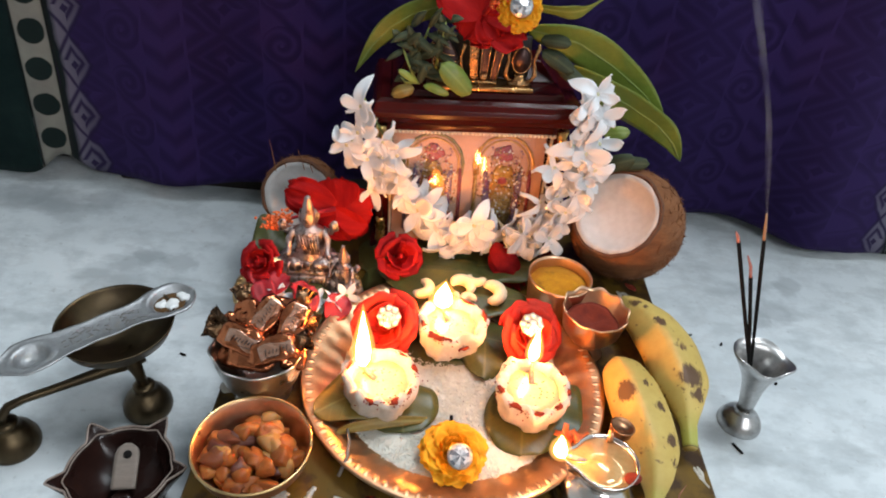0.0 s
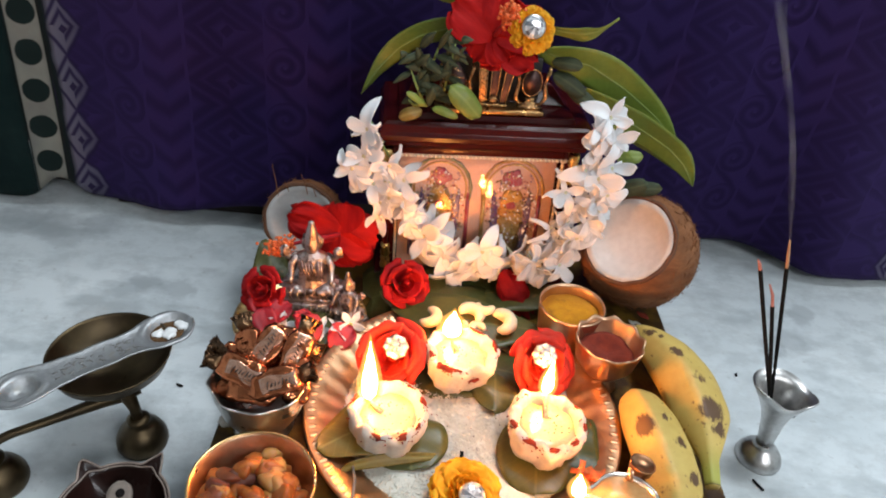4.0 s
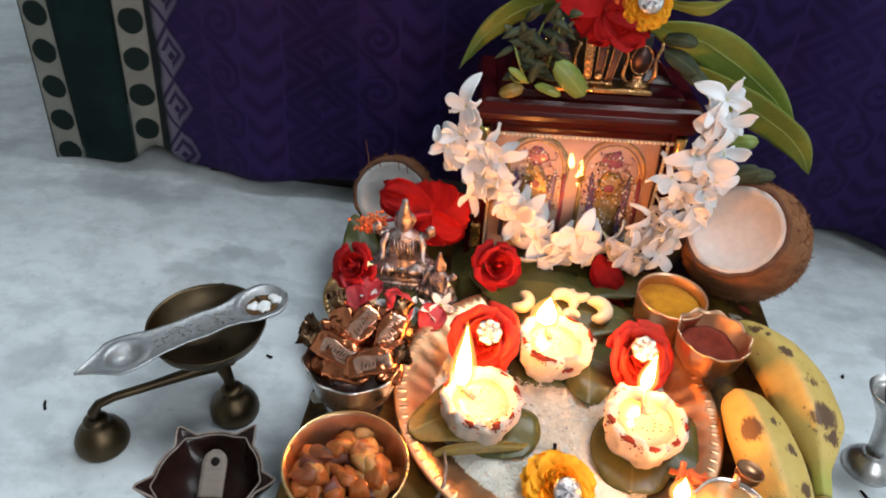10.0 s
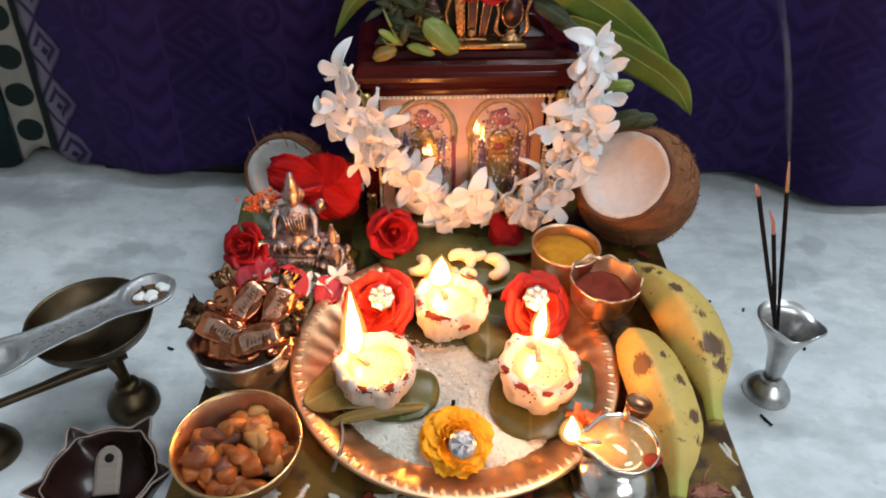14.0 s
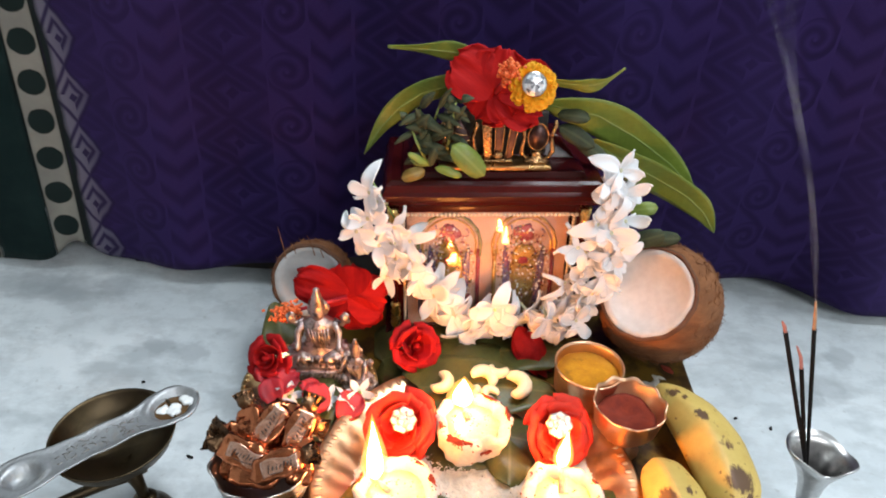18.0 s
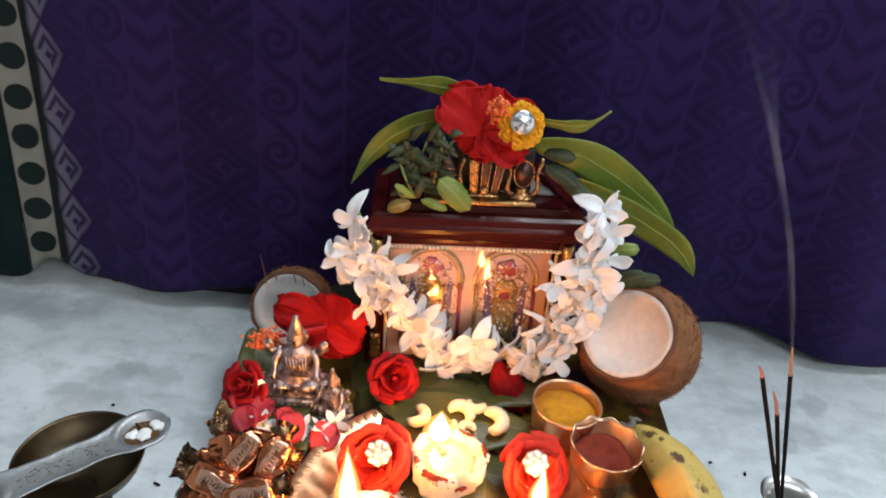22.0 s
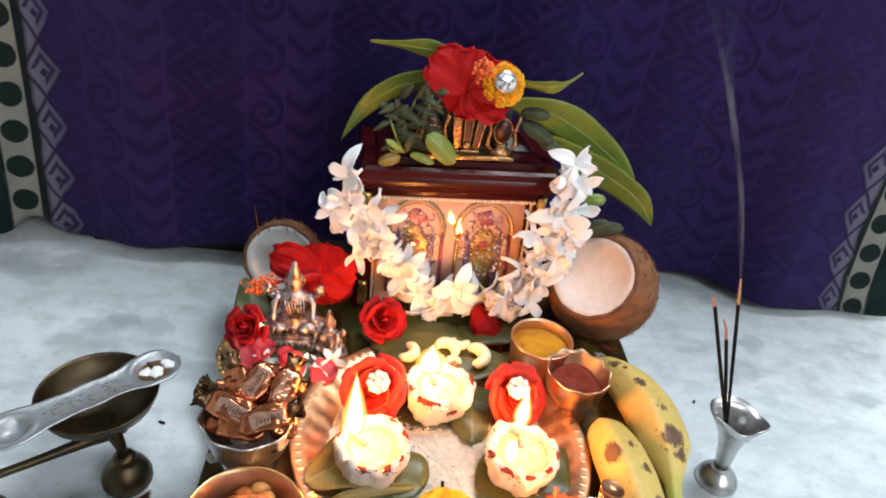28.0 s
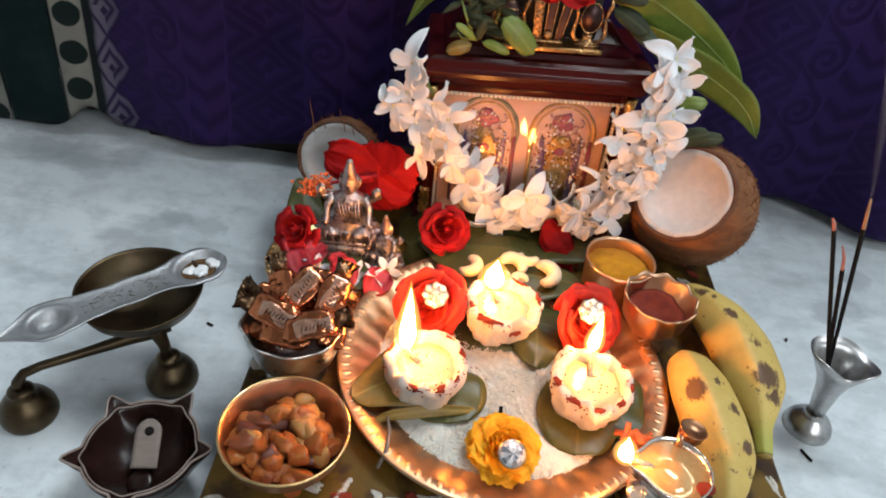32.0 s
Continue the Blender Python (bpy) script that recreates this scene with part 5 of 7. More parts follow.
for k, (x, y, ln, tilt, a) in enumerate(((0.296, 0.449, 0.020, -70, -60), (0.301, 0.452, 0.018, -55, -95), (0.307, 0.447, 0.020, -74, -150), (0.299, 0.444, 0.016, -60, -20), (0.304, 0.455, 0.017, -64, 200), (0.309, 0.452, 0.015, -50, 110))):
    piece = petal_bm(ln, ln * 0.55, 0.45, 0.25, ln * 0.16, seed=k * 1.9, thick=0.0006)
    for v in piece.verts:
        v.co = pose(x, y, 0.0572 + 0.0012 * (k % 3), 0, 0, a) @ pose(0, 0, 0, tilt, 0, 0) @ (v.co + 0.0016 * noise.noise_vector(v.co * 190 + Vector((k, 0, 0))))
    me = bpy.data.meshes.new("piece")
    piece.to_mesh(me)
    bm.from_mesh(me)
    piece.free()
tube([(0.303, 0.452, 0.060), (0.307, 0.462, 0.066), (0.314, 0.470, 0.067)], [0.0008, 0.0006, 0.0003], 5, bm)
solid("dried_blossom", bm, DRIED, "dried pinkish banana blossom remnant on the board", "blossom")

# ---- small silver lamp ----
lamp = thing("silver_lamp", (0.2465, 0.462, BT), "small polished silver oil lamp with spout and ring handle", "oil lamp")
part("foot", lathe([(0, 0), (0.0290, 0), (0.0300, 0.0015), (0.0296, 0.0035), (0.0280, 0.0048), (0.0272, 0.0080), (0.0248, 0.0140), (0.0205, 0.0190), (0.0150, 0.0225), (0.0120, 0.0245), (0.0112, 0.028), (0, 0.028)], 56), POLISHED, lamp)


def spout(a, r, z, k):
    pull = max(0, math.cos(a - radians(178))) ** 22
    return r * (1 + 0.40 * pull * (1 if z > 0.03 else 0)), z + 0.0015 * pull


part("oil_cup", lathe([(0, 0.0275), (0.012, 0.0278), (0.0195, 0.033), (0.0220, 0.041), (0.0226, 0.0440), (0.0216, 0.0440), (0.0206, 0.0410), (0.017, 0.034), (0, 0.0325)], 72, spout), POLISHED, lamp)
part("oil", lathe([(0, 0.0405), (0.0202, 0.0405), (0.018, 0.036), (0, 0.036)], 48, spout), OIL, lamp, "clear golden oil")
part("handle_knob", lathe([(0, -0.005), (0.0062, -0.005), (0.0078, -0.0035), (0.0084, 0.0020), (0.0090, 0.0032), (0.0080, 0.0034), (0.0070, 0.0010), (0, 0.0006)], 28, m=pose(0.0145, 0.0265, 0.0455, -6, 6, 0)), DARK_COPPER, lamp, "short hollow copper thumb knob")
part("handle_stem", tube([(0.0060, 0.0200, 0.0390), (0.0075, 0.0235, 0.0440), (0.0080, 0.0250, 0.0455)], [0.0034, 0.0028, 0.0024], 8), COPPER_BRASS, lamp)
part("wick", tube([(-0.014, 0.001, 0.0400), (-0.022, 0.001, 0.0430), (-0.0315, 0.001, 0.0465)], [0.0018, 0.0018, 0.0014], 8), WICK, lamp)
bm = lathe([(0, 0), (0.0075, 0.0005), (0.0085, 0.0015), (0.006, 0.0025), (0, 0.0028)], 20)
part("vermilion_dab", bm, KUMKUM, lamp).matrix_local = pose(0.0165, -0.011, 0.0400, 0, -18, 0) @ scaled(0.75, 0.6, 1)
flame((0.2135, 0.463, BT + 0.045), 0.021, 0.0105, (-0.12, 0))
bm = bmesh.new()
for k in range(16):
    sheet(lambda u, v: (0.012 * (u - 0.5), 0.005 * (v - 0.5), 0.003 * u * u), 3, 2, bm, pose(0.235 + random.uniform(-0.014, 0.012), 0.493 + random.uniform(-0.008, 0.006), BT + 0.020 + random.uniform(0, 0.006), random.uniform(-40, 40), random.uniform(-40, 40), random.uniform(0, 360)), 0.0003)
solid("orange_petals", bm, PETAL_ORANGE, "loose orange marigold petals on the plate rim", "petals", kind="stuff")
# ---- raisin bowl ----
bowl = thing("raisin_bowl", (0.0040, 0.464, BT), "thin brass bowl heaped with golden raisins", "bowl")
part("bowl_wall", lathe([(0, 0), (0.022, 0), (0.030, 0.006), (0.0375, 0.018), (0.0398, 0.0285), (0.0408, 0.0300), (0.0400, 0.0306), (0.0386, 0.0290), (0.0360, 0.018), (0.0285, 0.0075), (0.021, 0.0015), (0, 0.0015)], 64), COPPER_BRASS, bowl)
part("rim", tube([(0.0400 * math.cos(a), 0.0400 * math.sin(a), 0.0303) for a in [k * math.pi / 24 for k in range(49)]], 0.0011, 6), BRASS, bowl)
RAISINS = []
for k in range(6):
    bm = bmesh.new()
    lump(bm, (0, 0, 0), (0.0098, 0.0072, 0.0060), sub=3, rough=0.0)
    for v in bm.verts:
        d = v.co.copy()
        for q in range(7):
            n = Vector((math.sin(q * 2.4 + k), math.cos(q * 1.7 + 2 * k), math.sin(q * 3.1 + 3 * k))).normalized()
            over = d.dot(n) - (0.0052 + 0.0014 * math.sin(q * 5 + k))
            if over > 0:
                d -= n * over * 0.85
        v.co = d + 0.0014 * noise.noise_vector(d * 120 + Vector((k, 0, 0))) + 0.0005 * noise.noise_vector(d * 420)
    RAISINS.append(mesh_of("raisin", bm, RAISIN))
for k in range(68):
    layer = 0 if k < 16 else 1 if k < 46 else 2
    a = k * 2.4 + random.uniform(-0.3, 0.3)
    rr = (0.026, 0.0315, 0.023)[layer] * math.sqrt(random.uniform(0.05, 1.0))
    z = BT + (0.0085, 0.0155, 0.0220)[layer] + random.uniform(-0.0015, 0.0025)
    ob = new("raisin", RAISINS[k % 6])
    ob.matrix_world = pose(0.004 + rr * math.cos(a), 0.464 + rr * math.sin(a), z, random.uniform(-35, 35), random.uniform(-35, 35), random.uniform(0, 360)) @ scaled(random.uniform(0.9, 1.3), random.uniform(0.9, 1.15), random.uniform(0.85, 1.1))
    tagged(ob, "wrinkled translucent amber raisin in a brass bowl", "raisin", "raisins in the bowl")

# ---- sweets bowl ----
bowl = thing("sweets_bowl", (-0.0070, 0.537, BT), "scalloped silver bowl on a foot heaped with wrapped toffees", "bowl")
bowl.scale = (1.0, 1.0, 1.10)
scal = lambda a, r, z, k: (r * (1 + 0.03 * math.cos(9 * a) * max(0, z - 0.022) / 0.02), z + 0.0016 * math.cos(9 * a) * max(0, z - 0.038) / 0.014)
part("bowl_wall", lathe([(0, 0), (0.0215, 0), (0.0226, 0.0015), (0.0215, 0.0035), (0.0195, 0.0055), (0.0225, 0.0100), (0.0290, 0.0200), (0.0328, 0.0320), (0.0342, 0.0430), (0.0356, 0.0460), (0.0345, 0.0464), (0.0330, 0.0430), (0.0312, 0.0320), (0.0272, 0.0210), (0.0200, 0.0125), (0, 0.0100)], 90, scal), SILVER, bowl)


def squared(c):
    return math.copysign(abs(c) ** 0.50, c)


TOFFEE = []
for k in range(3):
    bm = sheet(lambda u, v: (0.0345 * (u - 0.5), 0.0108 * squared(math.cos(2 * math.pi * v)) * (1.0 - 0.50 * abs(2 * u - 1) ** 9), 0.0074 * squared(math.sin(2 * math.pi * v)) * (1.0 - 0.55 * abs(2 * u - 1) ** 9)), 20, 32)
    for v in bm.verts:
        v.co += 0.0024 * noise.noise_vector(v.co * 95 + Vector((k, 0, 0))) + 0.0012 * noise.noise_vector(v.co * 300)
    TOFFEE.append(mesh_of("toffee", bm, FOIL))
TWIST = []
for k in range(2):
    def fan(u, v, k=k):
        a = 2 * math.pi * v
        r = 0.0022 + 0.0062 * u * (0.85 + 0.20 * math.sin(3 * a + k) + 0.10 * math.sin(7 * a))
        return (0.0160 + 0.0120 * u, r * math.cos(a) * 1.05, r * math.sin(a) * 0.6 + 0.0012 * math.sin(9 * a) * u)
    bm = sheet(fan, 5, 26, thick=0.0003)
    lump(bm, (0.0220, 0, 0), (0.0062, 0.0070, 0.0052), sub=3, rough=0.4, freq=170, seed=k * 5.0)
    for v in bm.verts:
        v.co += 0.0007 * noise.noise_vector(v.co * 240 + Vector((k, 3, 0)))
    TWIST.append(mesh_of("twisted_end", bm, FOIL_DARK, False))
bm = bmesh.new()
sheet(lambda u, v: (0.0030 + 0.0250 * (u - 0.5), 0.0120 * (v - 0.5) + 0.0016 * math.sin(u * 6), 0.0080 - 4 * (0.0120 * (v - 0.5)) ** 2 + 0.0004 * math.sin(u * 13 + v * 5)), 14, 10, bm, thick=0.0003)
LABEL = mesh_of("label", bm, PALE_PRINT)
bm = bmesh.new()
for k, h in enumerate((0.0056, 0.0030, 0.0036, 0.0028, 0.0050, 0.0030, 0.0040)):
    x = -0.0085 + 0.0026 * k + 0.0003 * math.sin(7 * k)
    tube([(x - 0.0006, -h / 2, 0.0090), (x, 0, 0.0092), (x + 0.0006, h / 2 - 0.0004 * (k % 2), 0.0090)], 0.00036 + 0.00012 * (k % 2), 5, bm)
tube([(-0.0090, -0.0040, 0.0088), (-0.0020, -0.0046, 0.0089), (0.0060, -0.0040, 0.0089), (0.0090, -0.0030, 0.0089)], 0.00030, 5, bm)
BARS = mesh_of("lettering", bm, DARK_PRINT)
for k, (x, y, z, tilt, yaw, spin, lab, ends) in enumerate((
        (0.007, 0.529, 0.112, 50, 0, 22, 1, 1), (-0.018, 0.537, 0.112, 46, -12, -6, 1, 2), (-0.005, 0.557, 0.117, 46, 0, 62, 1, 0), (0.016, 0.555, 0.115, 46, 10, 66, 1, 1), (-0.017, 0.557, 0.113, 44, -20, 128, 0, 1),
        (-0.022, 0.551, 0.107, 40, -16, 174, 0, 1), (0.005, 0.575, 0.108, 44, 10, -24, 0, 1), (0.019, 0.541, 0.105, 40, 20, 84, 0, 0), (-0.012, 0.546, 0.098, 20, 0, -10, 0, 0), (0.006, 0.550, 0.098, 20, 0, 40, 0, 0), (-0.010, 0.530, 0.101, 46, -6, 4, 0, 0), (-0.024, 0.545, 0.098, 36, -30, 96, 0, 0))):
    ob = new("toffee", TOFFEE[k % 3])
    ob.matrix_world = pose(x, y - 0.003, z, tilt, 0, yaw) @ pose(0, 0, 0, 0, 0, spin) @ scaled(1.02, 0.90, 0.95)
    tagged(ob, "toffee in copper-brown foil wrapper with twisted ends", "toffee", "toffees in the bowl")
    if ends & 1:
        put("twisted_end", TWIST[0], ob, pose(0, 0, 0))
    if ends & 2:
        put("twisted_end", TWIST[1], ob, pose(0, 0, 0, 30, 0, 180))
    if lab:
        put("label", LABEL, ob, pose(0, 0, 0), "pale printed wrapper label")
        put("lettering", BARS, ob, pose(0.004, 0, -0.0006), "dark printed lettering bars")

# ---- small plate with the two statues, petals and leaves ----
saucer = thing("small_plate", (0.000, 0.650, BT), "small brass plate with a beaded edge holding silver statues", "plate")
part("dish", lathe([(0, 0.002), (0.046, 0.002), (0.052, 0.005), (0.0575, 0.0085), (0.0585, 0.0078), (0.052, 0.003), (0.046, 0), (0, 0)], 72), BRASS, saucer)
bm = bmesh.new()
bmesh.ops.create_icosphere(bm, subdivisions=1, radius=1)
me = mesh_of("bead", bm, BRASS)
for i in range(56):
    put("bead", me, saucer, pose(0, 0, 0, 0, 0, 360 * i / 56) @ Matrix.Translation((0.0558, 0, 0.0082)) @ scaled(0.0021, 0.0021, 0.0016))


def statue(at, s, turn, seed, label):
    """A seated figure on a pedestal, as one plain mesh."""
    bm = bmesh.new()
    box(bm, -0.0225 * s, 0.0225 * s, -0.0145 * s, 0.0145 * s, 0, 0.0115 * s, 0.002 * s)
    box(bm, -0.0205 * s, 0.0205 * s, -0.0125 * s, 0.0125 * s, 0.0110 * s, 0.0150 * s, 0.0015 * s)
    lump(bm, (0, 0, 0.0205 * s), (0.0240 * s, 0.0135 * s, 0.0070 * s), sub=4, rough=0.30, freq=230, seed=seed)
    lump(bm, (0.013 * s, -0.0085 * s, 0.0225 * s), (0.0100 * s, 0.0058 * s, 0.0050 * s), (0, 0, 30), sub=3, rough=0.3, freq=300, seed=seed)
    lump(bm, (-0.013 * s, -0.0075 * s, 0.0220 * s), (0.0100 * s, 0.0058 * s, 0.0046 * s), (0, 0, -30), sub=3, rough=0.3, freq=300, seed=seed)
    lathe([(0.0175 * s, 0.0220 * s), (0.0160 * s, 0.0270 * s), (0.0120 * s, 0.0340 * s), (0.0108 * s, 0.0400 * s), (0.0124 * s, 0.0455 * s), (0.0118 * s, 0.0490 * s), (0.0060 * s, 0.0520 * s), (0.0038 * s, 0.0540 * s)], 28,
          lambda a, r, z, k: (r * (1 + 0.10 * noise.noise(Vector((3 * math.cos(a) + seed, 3 * math.sin(a), z * 160)))) * (1 - 0.34 * abs(math.sin(a))), z), bm)
    for sx in (-1, 1):
        tube([(sx * 0.0110 * s, 0, 0.0478 * s), (sx * 0.0150 * s, -0.002 * s, 0.0400 * s), (sx * 0.0150 * s, -0.0080 * s, 0.0310 * s), (sx * 0.0165 * s, -0.0110 * s, 0.0300 * s)], [0.0030 * s, 0.0027 * s, 0.0023 * s, 0.0026 * s], 10, bm)
        tube([(sx * 0.0110 * s, 0.003 * s, 0.0470 * s), (sx * 0.0175 * s, 0.004 * s, 0.0430 * s), (sx * 0.0195 * s, 0.001 * s, 0.0480 * s)], [0.0026 * s, 0.0022 * s, 0.0018 * s], 10, bm)
        lump(bm, (sx * 0.0198 * s, 0.001 * s, 0.0510 * s), (0.0036 * s, 0.0032 * s, 0.0048 * s), sub=3, rough=0.4, freq=400, seed=seed)
    lump(bm, (0, -0.0005 * s, 0.0570 * s), (0.0052 * s, 0.0054 * s, 0.0066 * s), sub=3)
    lump(bm, (0, 0.004 * s, 0.0580 * s), (0.0082 * s, 0.0028 * s, 0.0085 * s), sub=3, rough=0.3, freq=400, seed=seed)
    lathe([(0.0054 * s, 0.0600 * s), (0.0060 * s, 0.0618 * s), (0.0047 * s, 0.0640 * s), (0.0050 * s, 0.0658 * s), (0.0037 * s, 0.0690 * s), (0.0040 * s, 0.0705 * s), (0.0031 * s, 0.0735 * s), (0.0022 * s, 0.0765 * s), (0.0024 * s, 0.0780 * s), (0, 0.0800 * s)], 16, bm=bm)
    for k in range(9):
        lump(bm, ((-0.018 + 0.0045 * k) * s, -0.0142 * s, 0.006 * s), (0.0019 * s, 0.0012 * s, 0.0042 * s), sub=1)
    for k in range(7):
        tube([((-0.007 + 0.0024 * k) * s, -0.0070 * s, 0.0470 * s), ((-0.005 + 0.0022 * k) * s, -0.0100 * s, 0.0400 * s), ((-0.001 + 0.0016 * k) * s, -0.0098 * s, 0.0310 * s)], 0.0007 * s, 5, bm)
    for k in range(8):
        tube([((-0.019 + 0.005 * k) * s, -0.0125 * s, 0.0250 * s), ((-0.021 + 0.0055 * k) * s, -0.0150 * s, 0.0200 * s), ((-0.020 + 0.0055 * k) * s, -0.0135 * s, 0.0160 * s)], 0.0009 * s, 5, bm)
    return solid("statue", bm, STATUE, label, "statue", at, turn, "silver statues")


statue((0.007, 0.668, BT + 0.009), 1.14, (0, 0, 4), 1.0, "tarnished silver statue of a seated figure on a pedestal")
statue((0.0405, 0.650, BT + 0.006), 0.72, (0, 0, -24), 4.0, "small tarnished silver statue leaning beside a larger one")

betel((-0.010, 0.612, BT + 0.0088), 0.075, 0.062, (3, 0, -40), "betel leaf on the small brass plate")
betel((-0.034, 0.694, BT + 0.004), 0.050, 0.035, (30, 0, 20), "betel leaf standing behind the statues")
for at, turn, s, mt, lab in (((-0.022, 0.622, 0.078), (-60, 10, -30), 0.028, PETAL_PINK, "crimson"), ((-0.020, 0.614, 0.074), (-50, -10, 20), 0.026, PETAL_PINK, "crimson"), ((0.020, 0.610, 0.074), (-48, 0, 40), 0.028, PETAL_PINK, "crimson"),
                             ((0.034, 0.606, 0.070), (-62, 20, -20), 0.030, PETAL_PINK, "crimson"), ((0.016, 0.622, 0.076), (-40, 0, 80), 0.024, PETAL_PINK, "crimson"), ((-0.024, 0.634, 0.074), (-40, 0, 50), 0.028, PETAL_PINK, "crimson"),
                             
                             ((0.246, 0.708, 0.064), (-60, 30, 200), 0.020, PETAL_WHITE, "withered white"), ((0.236, 0.716, 0.066), (-40, -30, 160), 0.016, PETAL_WHITE, "withered white")):
    solid("loose_petal", petal_bm(s * 0.9, s * 0.80, 0.25, 0.15, s * 0.08, seed=s * 900), mt, "loose " + lab + " flower petal fallen among the leaves", "petal", at, turn, "loose petals")
cup_rose("rose", (-0.030, 0.652, 0.090), 0.0205, (52, -10, -10), PETAL_RED, "deep red rose leaning on the statue plate", petals=(2, 2, 3, 3, 4))
cup_rose("rose", (0.088, 0.678, 0.089), 0.0215, (50, 10, 10), PETAL_RED, "red rose lying on a betel leaf", petals=(2, 2, 3, 3, 4))
betel((0.058, 0.690, BT + 0.003), 0.085, 0.078, (8, 0, -70), "large betel leaf under a red rose", 0.004)
betel((0.140, 0.700, BT + 0.003), 0.080, 0.065, (4, 0, 75), "betel leaf lying before the shrine box")
betel((0.150, 0.706, BT + 0.005), 0.085, 0.06, (8, 0, -95), "betel leaf lying before the shrine box", 0.003)
hibiscus("hibiscus", (0.026, 0.702, 0.120), (-0.30, -0.80, 0.52),
         [((-0.046, 0.002, 0.015), 0.036, 0.0036), ((-0.004, 0.014, 0.024), 0.052, 0.0014), ((0.034, 0.004, -0.006), 0.046, 0.0014), ((0.018, -0.002, -0.034), 0.042, 0.0016), ((-0.030, 0.004, -0.022), 0.040, 0.0030)],
         (-0.054, -0.022, -0.006), "large open red hibiscus behind the silver statue")
for (x0, y0, z0), (x1, y1, z1), w in (((0.180, 0.712, 0.090), (0.208, 0.681, 0.058), 0.024), ((0.187, 0.712, 0.086), (0.213, 0.688, 0.059), 0.020), ((0.178, 0.708, 0.082), (0.200, 0.683, 0.058), 0.018)):
    way = Vector((x1 - x0, y1 - y0, z1 - z0))
    bm = leaf_bm([(x0, y0, z0), Vector((x0, y0, z0)) + way * 0.5 + Vector((0, -0.003, 0.004)), (x1, y1, z1)], w, (way.cross(Vector((0.3, -0.7, 0.6))),) * 2, 0.55, 0.0015, 12, 8, 0.0004, "lance")
    solid("loose_petal", bm, PETAL_RED, "folded dark red rose petal hanging below the garland", "petal", group="loose petals")

for x, y, z, tx, tz in ((-0.010, 0.622, 0.076, 30, 0), (0.020, 0.624, 0.074, 50, 60), (0.036, 0.624, 0.075, 40, 120), (0.046, 0.630, 0.078, 60, 20), (-0.020, 0.630, 0.074, 40, 200)):
    ob = thing("white_flower", (x, y, z), "small white flower lying at the foot of the statues", "flower", "white flowers by the statues", turn=(tx, 0, tz))
    part("heart", lathe([(0, -0.004), (0.0012, -0.003), (0.0018, 0.001), (0, 0.002)], 8), STEM_GREEN, ob)
    for i in range(5):
        part("petal", petal_bm(0.0130, 0.0062, 0.2, 0.2, 0.0010, 0.5, 6, 4, 0.0003, i), PETAL_WHITE, ob).matrix_local = pose(0, 0, 0, 0, 0, 72 * i + 5 * tz) @ pose(0, 0, 0, -(60 + 5 * i), 0, 0)

# ---- coconut halves ----


def coconut(at, r, facing, open_r, label, seed, hairs, tuft):
    ob = thing("coconut_half", at, label, "coconut", "coconut halves")
    turn = Vector(facing).normalized().to_track_quat("Z", "Y").to_matrix().to_4x4()
    cut = math.sqrt(max(0, r * r - open_r * open_r))
    prof = [(0, -r * 1.06)] + [(r * math.cos(a), r * math.sin(a) * 1.06) for a in [radians(-80 + 10 * k) for k in range(int((math.degrees(math.asin(cut / r)) + 80) / 10) + 1)]] + [(open_r * 1.02, cut)]
    rag = lambda a, q, z, k: (q * (1 + 0.035 * noise.noise(Vector((3 * math.cos(a), 3 * math.sin(a), z * 60 + seed)))), z + (0.003 * noise.noise(Vector((4 * math.cos(a), 4 * math.sin(a), seed))) if z > 0 else 0))
    part("husk", lathe(prof, 48, rag, m=turn), FIBRE, ob)
    part("shell_rim", lathe([(open_r * 1.03, cut * 0.96), (open_r * 1.025, cut + 0.0015), (open_r * 0.945, cut + 0.0022), (open_r * 0.930, cut * 0.9)], 64, rag, m=turn), SHELL, ob)
    part("flesh", lathe([(open_r * 0.945, cut + 0.0002), (open_r * 0.925, cut + 0.0016), (open_r * 0.80, cut - 0.002), (open_r * 0.70, cut - open_r * 0.12), (open_r * 0.45, cut - open_r * 0.22), (0, cut - open_r * 0.27)], 64, lambda a, q, z, k: (q * (1 + 0.02 * noise.noise(Vector((3 * math.cos(a), 3 * math.sin(a), seed + 5)))), z), m=turn), FLESH, ob, "white wet coconut flesh")
    rng = random.Random(seed)
    bm = bmesh.new()
    for k in range(hairs):
        d = Vector((rng.gauss(0, 1), rng.gauss(0, 1), rng.gauss(0, 1))).normalized()
        if d.z > cut / r * 0.98:
            continue
        p = turn @ (d * r * 0.99)
        t = turn @ (d.cross(Vector((rng.gauss(0, 1), rng.gauss(0, 1), rng.gauss(0, 1)))).normalized())
        ln = rng.uniform(0.004, 0.010)
        out = turn @ d
        tube([p, p + t * ln * 0.6 + out * 0.0012, p + t * ln + out * rng.uniform(0.0005, 0.004)], [0.00042, 0.00036, 0.00012], 3, bm, False)
    for x, y, z, ln in tuft:
        p = Vector((x, y, z))
        tube([p, p + Vector((-0.002, 0, ln * 0.5)), p + Vector((rng.uniform(-0.006, 0.003), 0, ln))], [0.0006, 0.0005, 0.00015], 4, bm, False)
    tagged(part("husk_hair", bm, FIBRE, ob), kind="stuff")
    return ob


